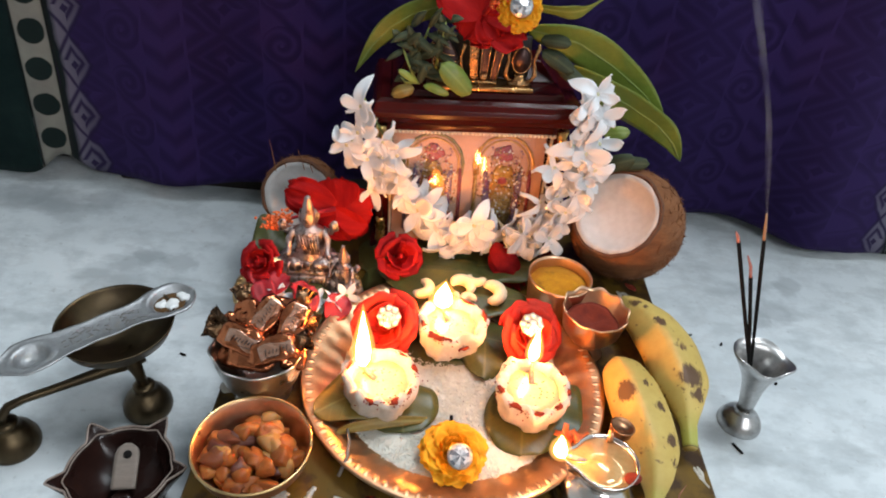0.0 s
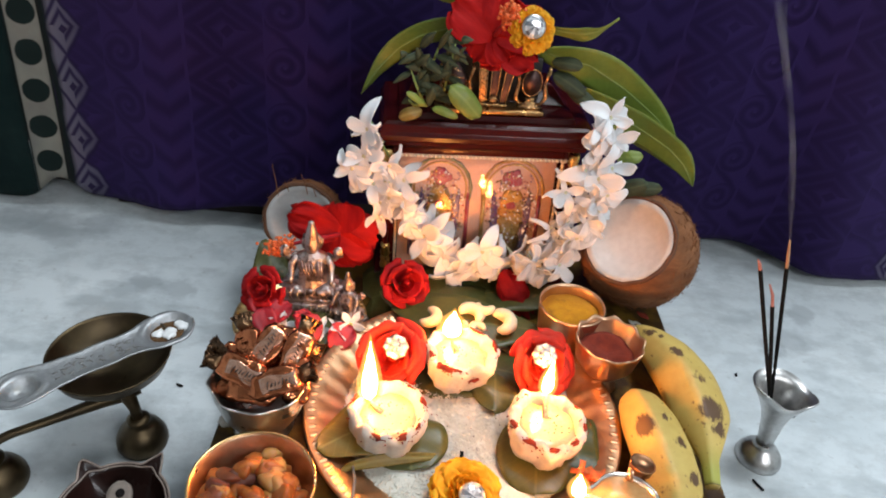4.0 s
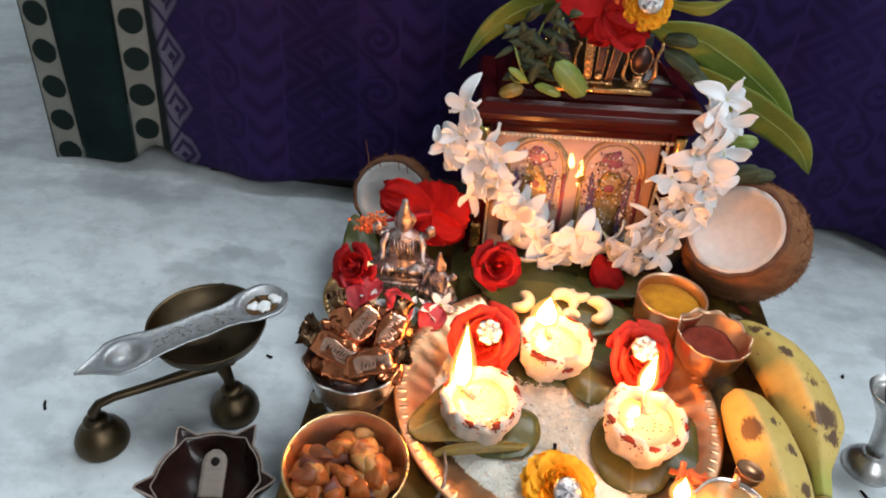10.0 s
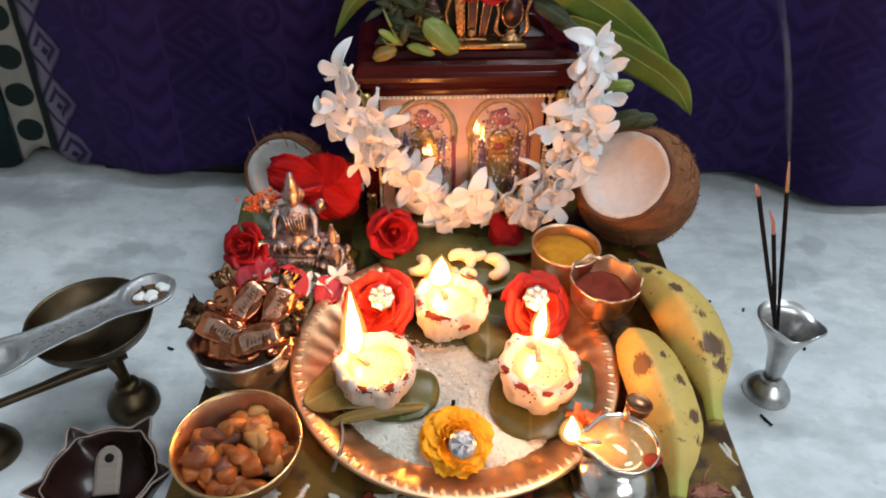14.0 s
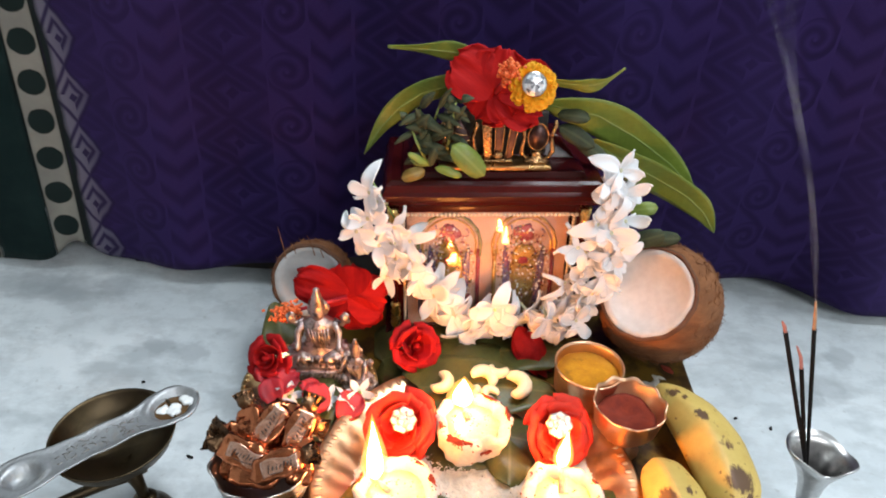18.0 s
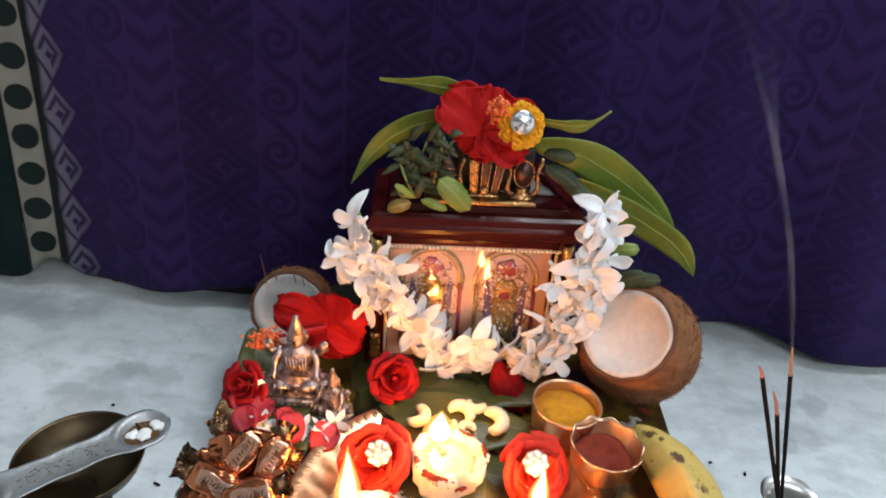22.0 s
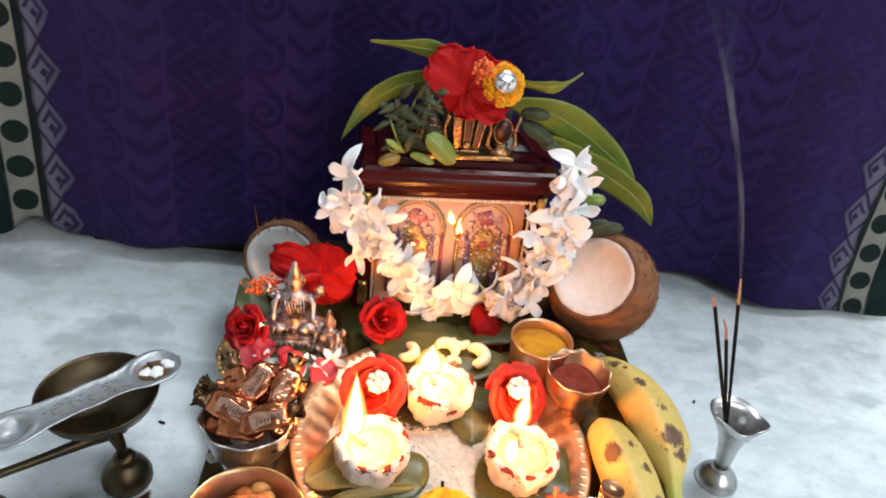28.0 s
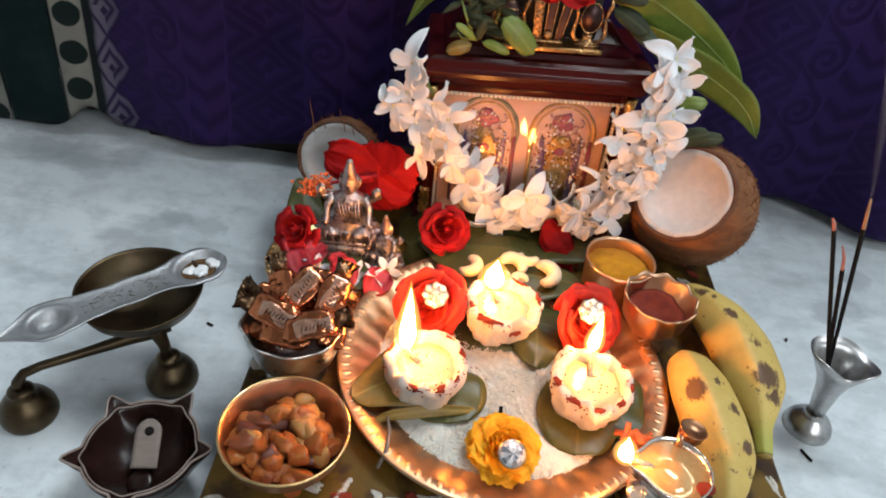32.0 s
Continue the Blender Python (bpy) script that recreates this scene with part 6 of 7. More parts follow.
coconut((0.3080, 0.732, 0.1125), 0.0550, (-0.54, -0.52, 0.66), 0.0425, "half coconut with white flesh and hairy brown husk", 3, 1500, [])
coconut((-0.0165, 0.758, 0.0955), 0.0385, (-0.05, -0.90, 0.40), 0.0360, "half coconut with white flesh behind red flowers", 8, 500, [(-0.022, -0.01, 0.030, 0.034), (0.006, -0.012, 0.036, 0.022), (0.014, -0.012, 0.034, 0.014), (-0.012, -0.01, 0.036, 0.012)])
# ---- shrine details ----
bm = bmesh.new()
box(bm, -0.0725, 0.0725, -0.0030, -0.0002, 0.018, 0.1355, 0.0006)
picture = part("picture", bm, PRINT, shrine, "peach-toned framed picture with two plain arched niches")
picture.matrix_local = Matrix.Translation((0, -0.0040, 0.018)) @ pose(0, 0, 0, -9.5) @ Matrix.Translation((0, 0, -0.018))
for cx, robe in ((-0.034, PRINT_BLUE), (0.034, PRINT_GOLD)):
    pts = [(cx + 0.0285 * math.cos(a), -0.0036, 0.098 + 0.031 * math.sin(a)) for a in [radians(-18 + 12 * k) for k in range(19)]]
    part("arch", tube(pts, [0.0014 if k % 2 else 0.0022 for k in range(19)], 6), PRINT_GREEN if robe is PRINT_BLUE else PRINT_GOLD, picture)
    part("arch", tube([(p[0] * 0.0 + cx + (p[0] - cx) * 0.86, p[1], 0.098 + (p[2] - 0.098) * 0.86) for p in pts], 0.0010, 6), PRINT_GOLD, picture)
    for sx in (-1, 1):
        part("side_pillar", tube([(cx + sx * 0.0265, -0.0036, 0.030), (cx + sx * 0.0265, -0.0036, 0.095)], 0.0020, 6), PRINT_RED if sx > 0 else robe, picture)
    bm = bmesh.new()
    lump(bm, (cx, -0.0034, 0.064), (0.0130, 0.0012, 0.036), sub=3, rough=0.5, freq=160, seed=cx * 50)
    part("niche_shape", bm, PRINT_GOLD, picture)
    bm = bmesh.new()
    lump(bm, (cx - 0.015, -0.0037, 0.064), (0.0036, 0.0010, 0.036), (0, -4, 0), sub=2)
    lump(bm, (cx + 0.015, -0.0037, 0.064), (0.0036, 0.0010, 0.036), (0, 4, 0), sub=2)
    part("niche_shape", bm, PRINT_BLUE, picture)
    bm = bmesh.new()
    lump(bm, (cx, -0.0036, 0.111), (0.0095, 0.0010, 0.0085), sub=3, rough=0.4, freq=300, seed=cx * 9)
    lump(bm, (cx, -0.0040, 0.084), (0.0050, 0.0010, 0.0040), sub=2)
    part("niche_shape", bm, PRINT_RED, picture)
    rng = random.Random(int(cx * 1000))
    for mt, n in ((GOLD, 150), (PRINT_RED, 60), (PRINT_BLUE, 46), (PRINT_GREEN, 40), (PEARL, 90)):
        bm = bmesh.new()
        for k in range(n):
            a = rng.uniform(0, 6.283)
            q = math.sqrt(rng.random())
            x, z = cx + 0.024 * q * math.cos(a), 0.074 + 0.045 * q * math.sin(a)
            if mt is PRINT_BLUE:
                x = cx + rng.choice((-1, 1)) * rng.uniform(0.010, 0.018)
            lump(bm, (x, -0.0044, z), (rng.uniform(0.0006, 0.0013), 0.0005, rng.uniform(0.0006, 0.0018)), (0, rng.uniform(-60, 60), 0), 1)
        tagged(part("speckled_ornament", bm, mt, picture), kind="stuff")
bm = bmesh.new()
box(bm, -0.0722, 0.0722, -0.0072, -0.0060, 0.0185, 0.135)
part("glass_pane", bm, PANE, picture, "thin clear glass pane", smooth=False).visible_shadow = False
picture.children[-1].matrix_local = Matrix.Translation((0, -0.006, 0.135)) @ pose(0, 0, 0, -7.2) @ Matrix.Translation((0, 0.006, -0.135))
bm = bmesh.new()
bmesh.ops.create_icosphere(bm, subdivisions=2, radius=0.0017)
me = mesh_of("gold_bead", bm, PALE_GOLD)
for i in range(42):
    put("gold_bead", me, shrine, pose(-0.0745 + 0.149 * i / 41, -0.0090, 0.1395))
    put("gold_bead", me, shrine, pose(-0.0745 + 0.149 * i / 41, -0.0015, 0.0160))
for i in range(1, 35):
    for sx in (-1, 1):
        put("gold_bead", me, shrine, pose(sx * 0.0745, -0.0015, 0.0160 + 0.1215 * i / 35))
for sx in (-1, 1):
    at = Matrix.Translation((sx * 0.0835, -0.0025, 0))
    col = part("column", lathe([(0, 0.012), (0.0034, 0.012), (0.0030, 0.075), (0.0034, 0.143), (0, 0.143)], 14, m=at), LACQUER, shrine)
    part("gold_base", lathe([(0, 0.013), (0.0052, 0.013), (0.0055, 0.017), (0.0040, 0.019), (0.0052, 0.023), (0.0038, 0.026), (0.0052, 0.030), (0.0038, 0.034), (0.0048, 0.038), (0.0034, 0.041), (0, 0.041)], 16, m=at), GOLD, col)
    part("gold_capital", lathe([(0, 0.112), (0.0034, 0.112), (0.0048, 0.116), (0.0036, 0.120), (0.0050, 0.126), (0.0036, 0.130), (0.0052, 0.137), (0.0054, 0.143), (0, 0.143)], 16, m=at), GOLD, col)
# emblem plate on the roof: a conch on a stand, three broad upright strokes, a wheel on a stand
PLUM_METAL = make("dulled_plum_metal", (0.115, 0.072, 0.066), (0.060, 0.034, 0.032), 90, 0.30, 0.9, rough2=0.48, bump=0.25, bump_scale=300)
SPECKLED_GOLD = make("speckled_gold_edge", (0.80, 0.46, 0.20), (0.10, 0.05, 0.03), 420, 0.18, 1.0, rough2=0.32, bump=0.6, bump_scale=700)
emblem = thing("emblem_stand", (0.1470, 0.7500, BT + 0.1772), "gold and dark metal emblem stand with a conch and a wheel", "ornament", turn=(0, -1.6, 4))
bm = box(bmesh.new(), -0.047, 0.047, -0.010, 0.012, 0, 0.0045, 0.0012)
part("base_plate", bm, DARK_GOLD, emblem)


def slab(x0, w0, x1, w1, z0, z1, deep):
    """An upright flat bar that widens and leans on its way up."""
    bm = bmesh.new()
    rows = [[bm.verts.new((x + sx * w / 2, sy * deep, z)) for sx, sy in ((-1, -1), (1, -1), (1, 1), (-1, 1))] for x, w, z in ((x0, w0, z0), ((x0 + x1) / 2, (w0 + w1) / 2, (z0 + z1) / 2), (x1, w1, z1))]
    bm.faces.new(rows[0][::-1])
    bm.faces.new(rows[2])
    for lo, hi in zip(rows, rows[1:]):
        for i in range(4):
            bm.faces.new((lo[i], lo[(i + 1) % 4], hi[(i + 1) % 4], hi[i]))
    bmesh.ops.bevel(bm, geom=bm.edges[:], offset=0.0009, segments=2, affect="EDGES", profile=0.6)
    return bm


for x0, w0, x1, w1, mt in ((-0.0060, 0.0052, -0.0085, 0.0078, SPECKLED_GOLD), (0.0025, 0.0056, 0.0030, 0.0080, PLUM_METAL), (0.0110, 0.0050, 0.0165, 0.0078, PLUM_METAL)):
    stroke = part("stroke", slab(x0, w0, x1, w1, 0.0075, 0.050, 0.0022), mt, emblem)
    for sx in (-1, 1):
        part("gold_edge", tube([(x0 + (x1 - x0) * q / 9 + sx * (w0 + (w1 - w0) * q / 9) / 2, -0.0020, 0.008 + 0.0046 * q) for q in range(10)], [0.0006 + 0.0003 * (q % 2) for q in range(10)], 6), SPECKLED_GOLD, stroke)
bm = box(bmesh.new(), -0.0100, 0.0150, -0.0045, 0.0045, 0.0045, 0.0080, 0.0012)
lump(bm, (0.0025, -0.003, 0.0115), (0.0040, 0.0026, 0.0040), sub=3)
part("stroke_foot", bm, SPECKLED_GOLD, emblem)
# conch: a ridged egg between beaded side curls
conch = part("conch", lathe([(0, 0.010), (0.0050, 0.0115), (0.0090, 0.017), (0.0100, 0.023), (0.0082, 0.0300), (0.0050, 0.0350), (0.0020, 0.0390), (0, 0.041)], 28, lambda a, r, z, k: (r * (1 + 0.07 * math.cos(5 * a + z * 500)), z), m=Matrix.Translation((-0.0300, 0.002, 0)) @ scaled(1, 0.5, 1)), PLUM_METAL, emblem)
for k in range(5):
    z, w = 0.0140 + 0.0052 * k, (0.0080, 0.0098, 0.0096, 0.0074, 0.0044)[k]
    part("ridge", tube([(-0.0300 + w * math.cos(radians(180 + 20 * j)), 0.002 + 0.56 * w * math.sin(radians(180 + 20 * j)), z + 0.0010 * math.sin(j * 0.7)) for j in range(10)], [0.0005 + 0.0005 * (j % 2) for j in range(10)], 6), SPECKLED_GOLD, conch)
for at, high in ((-0.0300, 0.040), (0.0350, 0.042)):
    for sx in (-1, 1):
        way = [(0.0040, 0.0070), (0.0100, 0.0090), (0.0132, 0.0140), (0.0122, 0.0205), (0.0112, 0.0270), (0.0124, 0.0330), (0.0140, 0.0375), (0.0132, high)]
        part("side_curl", tube([(at + sx * x, -0.001, z) for x, z in way], [0.0012, 0.0016, 0.0024, 0.0018, 0.0012, 0.0018, 0.0020, 0.0014], 8), SPECKLED_GOLD, emblem)
    part("stand_foot", lathe([(0, 0.0045), (0.0110, 0.0045), (0.0105, 0.0062), (0.0060, 0.0085), (0.0034, 0.0110), (0.0052, 0.0130), (0, 0.0140)], 20, m=Matrix.Translation((at, 0, 0)) @ scaled(1, 0.55, 1)), SPECKLED_GOLD, emblem)
wheel = part("wheel", lathe([(0, -0.0016), (0.0070, -0.0012), (0.0094, -0.0016), (0.0098, 0.0010), (0, 0.0014)], 32, m=pose(0.0350, -0.0005, 0.0270, 90, 0, 0) @ scaled(0.82, 1.18, 1)), PLUM_METAL, emblem)
part("wheel_rim", tube([(0.0350 + 0.0083 * math.cos(a), -0.0010, 0.0270 + 0.0118 * math.sin(a)) for a in [radians(10 * j) for j in range(37)]], [0.0006 + 0.0004 * (j % 2) for j in range(37)], 6), SPECKLED_GOLD, wheel)
bm = box(bmesh.new(), -0.043, 0.045, 0.0125, 0.016, 0.0045, 0.044, 0.002)
part("back_plate", bm, DARK_WOOD, emblem)

# ---- mango leaves, small sprigs, and the blooms on the roof ----


def mango(path, width, side, label, cup=0.09):
    ob = thing("mango_leaf", (0, 0, 0), label, "leaf", "mango leaves on the roof")
    part("blade", leaf_bm(path, width, side, cup, 0.0012, 26, 8, 0.0005), MANGO_LEAF, ob)
    part("midrib", tube([Vector(p) + Vector((0, -0.0004, 0)) for p in path], [0.0007] * (len(path) - 1) + [0.0003], 6), STEM_GREEN, ob)
    return ob


mango([(0.185, 0.775, 0.280), (0.232, 0.775, 0.272), (0.268, 0.774, 0.254), (0.301, 0.773, 0.232), (0.327, 0.772, 0.208)], 0.037, ((0.25, -0.30, 0.9), (0.75, -0.25, 0.55)), "long arching green mango leaf hanging from the shrine roof")
mango([(0.225, 0.770, 0.253), (0.263, 0.769, 0.233), (0.291, 0.768, 0.220), (0.321, 0.768, 0.204), (0.340, 0.768, 0.188), (0.354, 0.768, 0.168)], 0.037, ((0.3, -0.5, 0.8), (0.7, -0.4, 0.5)), "broad green mango leaf tucked below another")
mango([(0.186, 0.768, 0.302), (0.204, 0.765, 0.302), (0.219, 0.762, 0.303), (0.230, 0.760, 0.308), (0.243, 0.760, 0.319)], 0.014, ((0.1, -0.5, 0.8), (-0.5, -0.4, 0.7)), "narrow mango leaf with upturned tip")
mango([(0.121, 0.775, 0.299), (0.105, 0.773, 0.292), (0.083, 0.772, 0.284), (0.065, 0.772, 0.271), (0.049, 0.772, 0.252), (0.034, 0.772, 0.226)], 0.025, ((0.2, -0.35, 0.9), (-0.8, -0.3, 0.4)), "green mango leaf drooping from the shrine roof")
mango([(0.140, 0.775, 0.312), (0.115, 0.774, 0.319), (0.089, 0.773, 0.321), (0.055, 0.772, 0.322)], 0.020, ((0, -0.5, 0.85), (0, -0.6, 0.8)), "green mango leaf standing out sideways")
hibiscus("hibiscus", (0.143, 0.746, 0.299), (0.05, -0.84, 0.54),
         [((-0.034, 0.003, 0.024), 0.046, 0.0022), ((0.006, 0.012, 0.031), 0.046, 0.0024), ((-0.014, -0.005, -0.021), 0.042, 0.0024), ((0.012, -0.010, -0.018), 0.030, 0.0022), ((0.037, -0.004, -0.018), 0.040, 0.0026), ((0.047, 0.006, 0.010), 0.040, 0.0024)],
         (0.010, -0.024, 0.025), "open red hibiscus resting on the emblem stand")
pompom("marigold", (0.1685, 0.724, 0.3125), 0.0172, (70, 0, 6), PETAL_YELLOW, "bright yellow marigold with a rhinestone pin", "marigold", rows=7)
rhinestone((0.1685, 0.7125, 0.3190), 0.0092, (68, 0, 4), "clear rhinestone pin in a yellow marigold", False)


def sprig(name, path, leaves, label, shape="oval"):
    ob = thing(name, (0, 0, 0), label, "sprig", "sprigs on the roof")
    part("stem", tube(path, [0.0012] * (len(path) - 1) + [0.0006], 6), STEM_GREEN, ob)
    for p, q, w, mt in leaves:
        a, b = Vector(p), Vector(q)
        mid = (a + b) / 2 + Vector((0, -0.003, 0.002))
        part("leaf", leaf_bm([a, mid, b], w, ((b - a).cross(Vector((0.05, -0.85, 0.5))),) * 2, 0.15, 0.0008, 8, 4, 0.0003, shape), mt, ob)
    return ob


rnd = random.Random(12)
for s, (x0, z0, x1, z1) in enumerate(((0.086, 0.232, 0.100, 0.290), (0.096, 0.235, 0.084, 0.284), (0.106, 0.240, 0.112, 0.292), (0.092, 0.234, 0.076, 0.270))):
    path = [(x0 + (x1 - x0) * t, 0.742 + 0.006 * math.sin(3 * t + s), z0 + (z1 - z0) * t) for t in (0, 0.33, 0.66, 1)]
    lv = []
    for k in range(9):
        t = 0.25 + 0.75 * k / 8
        p = Vector((x0 + (x1 - x0) * t, 0.741, z0 + (z1 - z0) * t))
        a = rnd.uniform(-0.6, 3.7)
        lv.append((p, p + Vector((math.cos(a), -0.35, math.sin(a))) * rnd.uniform(0.011, 0.024), rnd.uniform(0.0050, 0.0085), TULSI_LEAF))
    sprig("basil_sprig", path, lv, "small-leaved green basil sprig on the shrine roof", "lance")
sprig("leafy_twig", [(0.094, 0.738, 0.236), (0.082, 0.732, 0.238), (0.078, 0.730, 0.243)], [
    ((0.111, 0.722, 0.262), (0.138, 0.720, 0.238), 0.019, MANGO_LEAF), ((0.098, 0.726, 0.240), (0.120, 0.722, 0.235), 0.0075, MANGO_LEAF), ((0.090, 0.726, 0.236), (0.071, 0.722, 0.230), 0.011, OLIVE_LEAF),
    ((0.092, 0.728, 0.240), (0.076, 0.724, 0.252), 0.006, MANGO_LEAF), ((0.094, 0.728, 0.240), (0.098, 0.724, 0.258), 0.007, TULSI_LEAF)], "leafy twig with yellowing leaf on the shrine roof")
sprig("leafy_twig", [(0.200, 0.760, 0.268), (0.214, 0.756, 0.262), (0.226, 0.752, 0.256)], [
    ((0.198, 0.758, 0.268), (0.228, 0.750, 0.254), 0.015, TULSI_LEAF), ((0.214, 0.756, 0.256), (0.240, 0.748, 0.244), 0.013, TULSI_LEAF), ((0.196, 0.762, 0.276), (0.222, 0.756, 0.277), 0.012, TULSI_LEAF)], "dark green leaves tucked beside the emblem")
sprig("leafy_twig", [(0.262, 0.735, 0.190), (0.272, 0.732, 0.205), (0.278, 0.730, 0.214)], [
    ((0.262, 0.730, 0.208), (0.284, 0.726, 0.214), 0.012, MANGO_LEAF), ((0.270, 0.745, 0.165), (0.300, 0.738, 0.182), 0.016, TULSI_LEAF), ((0.280, 0.748, 0.168), (0.316, 0.742, 0.176), 0.014, TULSI_LEAF)], "small green leaves behind the garland")

# ---- white garland ----
garland = thing("garland", (0, 0, 0), "garland of waxy white flowers hung over the shrine box", "garland")


def waxy_petal_bm(curl, twist, wide, seed):
    """A long blunt petal of length 1 along z, curling to +y, its tip twisted."""
    def fn(u, v):
        t = 2 * v - 1
        w = wide / 2 * (0.22 + 0.78 * math.sin(math.pi * min(1.0, 0.06 + 0.70 * u))) * math.sqrt(max(0.012, 1 - (max(0.0, u - 0.74) / 0.262) ** 2.2))
        a = twist * u * u
        cup = -0.34 * t * t * w + 0.045 * math.sin(5 * u + seed + 2.5 * t) * u
        x, y = t * w * math.cos(a) - cup * math.sin(a), t * w * math.sin(a) + cup * math.cos(a)
        return (x + 0.06 * math.sin(2.5 * u + seed) * u, y + curl * u ** 2.4, u * (1 - 0.34 * abs(curl) * u * u))
    return sheet(fn, 11, 6, thick=0.014)


PETALS = [mesh_of("petal", waxy_petal_bm(c, t, w, k * 1.7), PETAL_WHITE) for k, (c, t, w) in enumerate(((0.12, 0.4, 0.44), (0.34, -0.8, 0.40), (0.60, 1.1, 0.36), (0.90, -0.4, 0.42), (-0.25, 0.9, 0.38), (0.35, 1.9, 0.30), (0.85, 2.1, 0.27)))]
bm = lathe([(0, -0.012), (0.0011, -0.0115), (0.0013, -0.004), (0.0022, 0), (0.0016, 0.0012), (0, 0.0012)], 8)
FLOWER = mesh_of("flower", bm, FLOWER_HEART)
chain = [(0.047, 0.223), (0.044, 0.194), (0.034, 0.180), (0.066, 0.187), (0.080, 0.176), (0.053, 0.168), (0.078, 0.149), (0.060, 0.134), (0.102, 0.120), (0.122, 0.099), (0.134, 0.083), (0.157, 0.110), (0.160, 0.091), (0.186, 0.105), (0.204, 0.105), (0.202, 0.087),
         (0.224, 0.111), (0.216, 0.138), (0.237, 0.124), (0.247, 0.147), (0.230, 0.146), (0.255, 0.163), (0.237, 0.169), (0.221, 0.180), (0.246, 0.197), (0.257, 0.182), (0.234, 0.202), (0.258, 0.203), (0.242, 0.222), (0.253, 0.229), (0.238, 0.240), (0.245, 0.250),
         (0.052, 0.208), (0.064, 0.172), (0.068, 0.154), (0.090, 0.132), (0.112, 0.112), (0.144, 0.096), (0.174, 0.098), (0.214, 0.097), (0.240, 0.135), (0.250, 0.172)]
rnd = random.Random(5)
string = chain[:32:3]
part("thread", tube([(x, 0.727, z) for x, z in string], 0.0007, 5), STEM_GREEN, garland)
for x, z in chain[6:21:2] + chain[34:40]:
    chain = chain + [(x + rnd.uniform(-0.008, 0.008), z + rnd.uniform(-0.010, 0.008))]
for k, (x, z) in enumerate(chain):
    f = new("flower", FLOWER)
    f.parent = garland
    out = Vector((x - 0.15, 0, z - 0.19)).normalized()
    face = Vector((rnd.uniform(-0.55, 0.55), -1, rnd.uniform(-0.1, 0.8))) + 0.45 * out
    q = face.normalized().to_track_quat("Z", "Y").to_matrix().to_4x4()
    f.matrix_local = Matrix.Translation((x, 0.7205 - rnd.uniform(0, 0.012), z)) @ q @ pose(0, 0, 0, 0, 0, rnd.uniform(0, 360))
    n = rnd.choice((5, 6, 6))
    for i in range(n):
        size = rnd.uniform(0.0185, 0.0250) * (1.0 if k < 32 else 0.85) * (1.18 if z < 0.128 else 1.0)
        tilt = rnd.uniform(48, 88)
        put("petal", rnd.choice(PETALS), f, pose(0, 0, 0, 0, 0, 360 * i / n + rnd.uniform(-12, 12)) @ pose(0, 0, 0, -tilt, 0, rnd.uniform(-25, 25)) @ scaled(size * 1.30, size, size))
# ---- brass ladle lamp on two bell feet, with a silver spoon across it ----
stand = thing("brass_lamp_stand", (0, 0, 0), "tarnished brass lamp with a shallow pan and arm on bell feet", "oil lamp")
bell = [(0, 0), (0.0188, 0), (0.0198, 0.003), (0.0194, 0.009), (0.0164, 0.016), (0.0110, 0.0215), (0.0075, 0.0240), (0.0085, 0.0265), (0.0088, 0.0290), (0.0055, 0.0310), (0, 0.031)]
for at in ((-0.1110, 0.553), (-0.1995, 0.506)):
    part("bell_foot", lathe(bell, 36, m=Matrix.Translation((*at, 0))), OLD_BRASS, stand)
part("post", tube([(-0.1110, 0.553, 0.030), (-0.1130, 0.5545, 0.040), (-0.119, 0.559, 0.050), (-0.126, 0.5625, 0.0605)], [0.0042, 0.0044, 0.0066, 0.0085], 12), OLD_BRASS, stand)
part("arm", tube([(-0.112, 0.567, 0.049), (-0.122, 0.561, 0.048), (-0.136, 0.552, 0.046), (-0.164, 0.533, 0.0445), (-0.187, 0.518, 0.0435), (-0.1965, 0.511, 0.0415), (-0.1998, 0.507, 0.036), (-0.1998, 0.506, 0.028)], [0.0050, 0.0072, 0.0050, 0.0036, 0.0034, 0.0036, 0.0042, 0.0046], 12), OLD_BRASS, stand)
part("pan", lathe([(0, 0.060), (0.014, 0.0605), (0.030, 0.068), (0.040, 0.0785), (0.0440, 0.0880), (0.0445, 0.0895), (0.0432, 0.0895), (0.0422, 0.0875), (0.038, 0.0795), (0.028, 0.0705), (0.013, 0.0640), (0, 0.0635)], 64, lambda a, r, z, k: (r * (1 + 0.03 * math.cos(a - 0.9)), z), m=Matrix.Translation((-0.128, 0.563, 0))), OLD_BRASS, stand)

spoon = thing("silver_spoon", (-0.1335, 0.553, 0.0905), "engraved flat silver spoon with two bowls lying across the pan", "spoon", turn=(2, 0, 43.0))


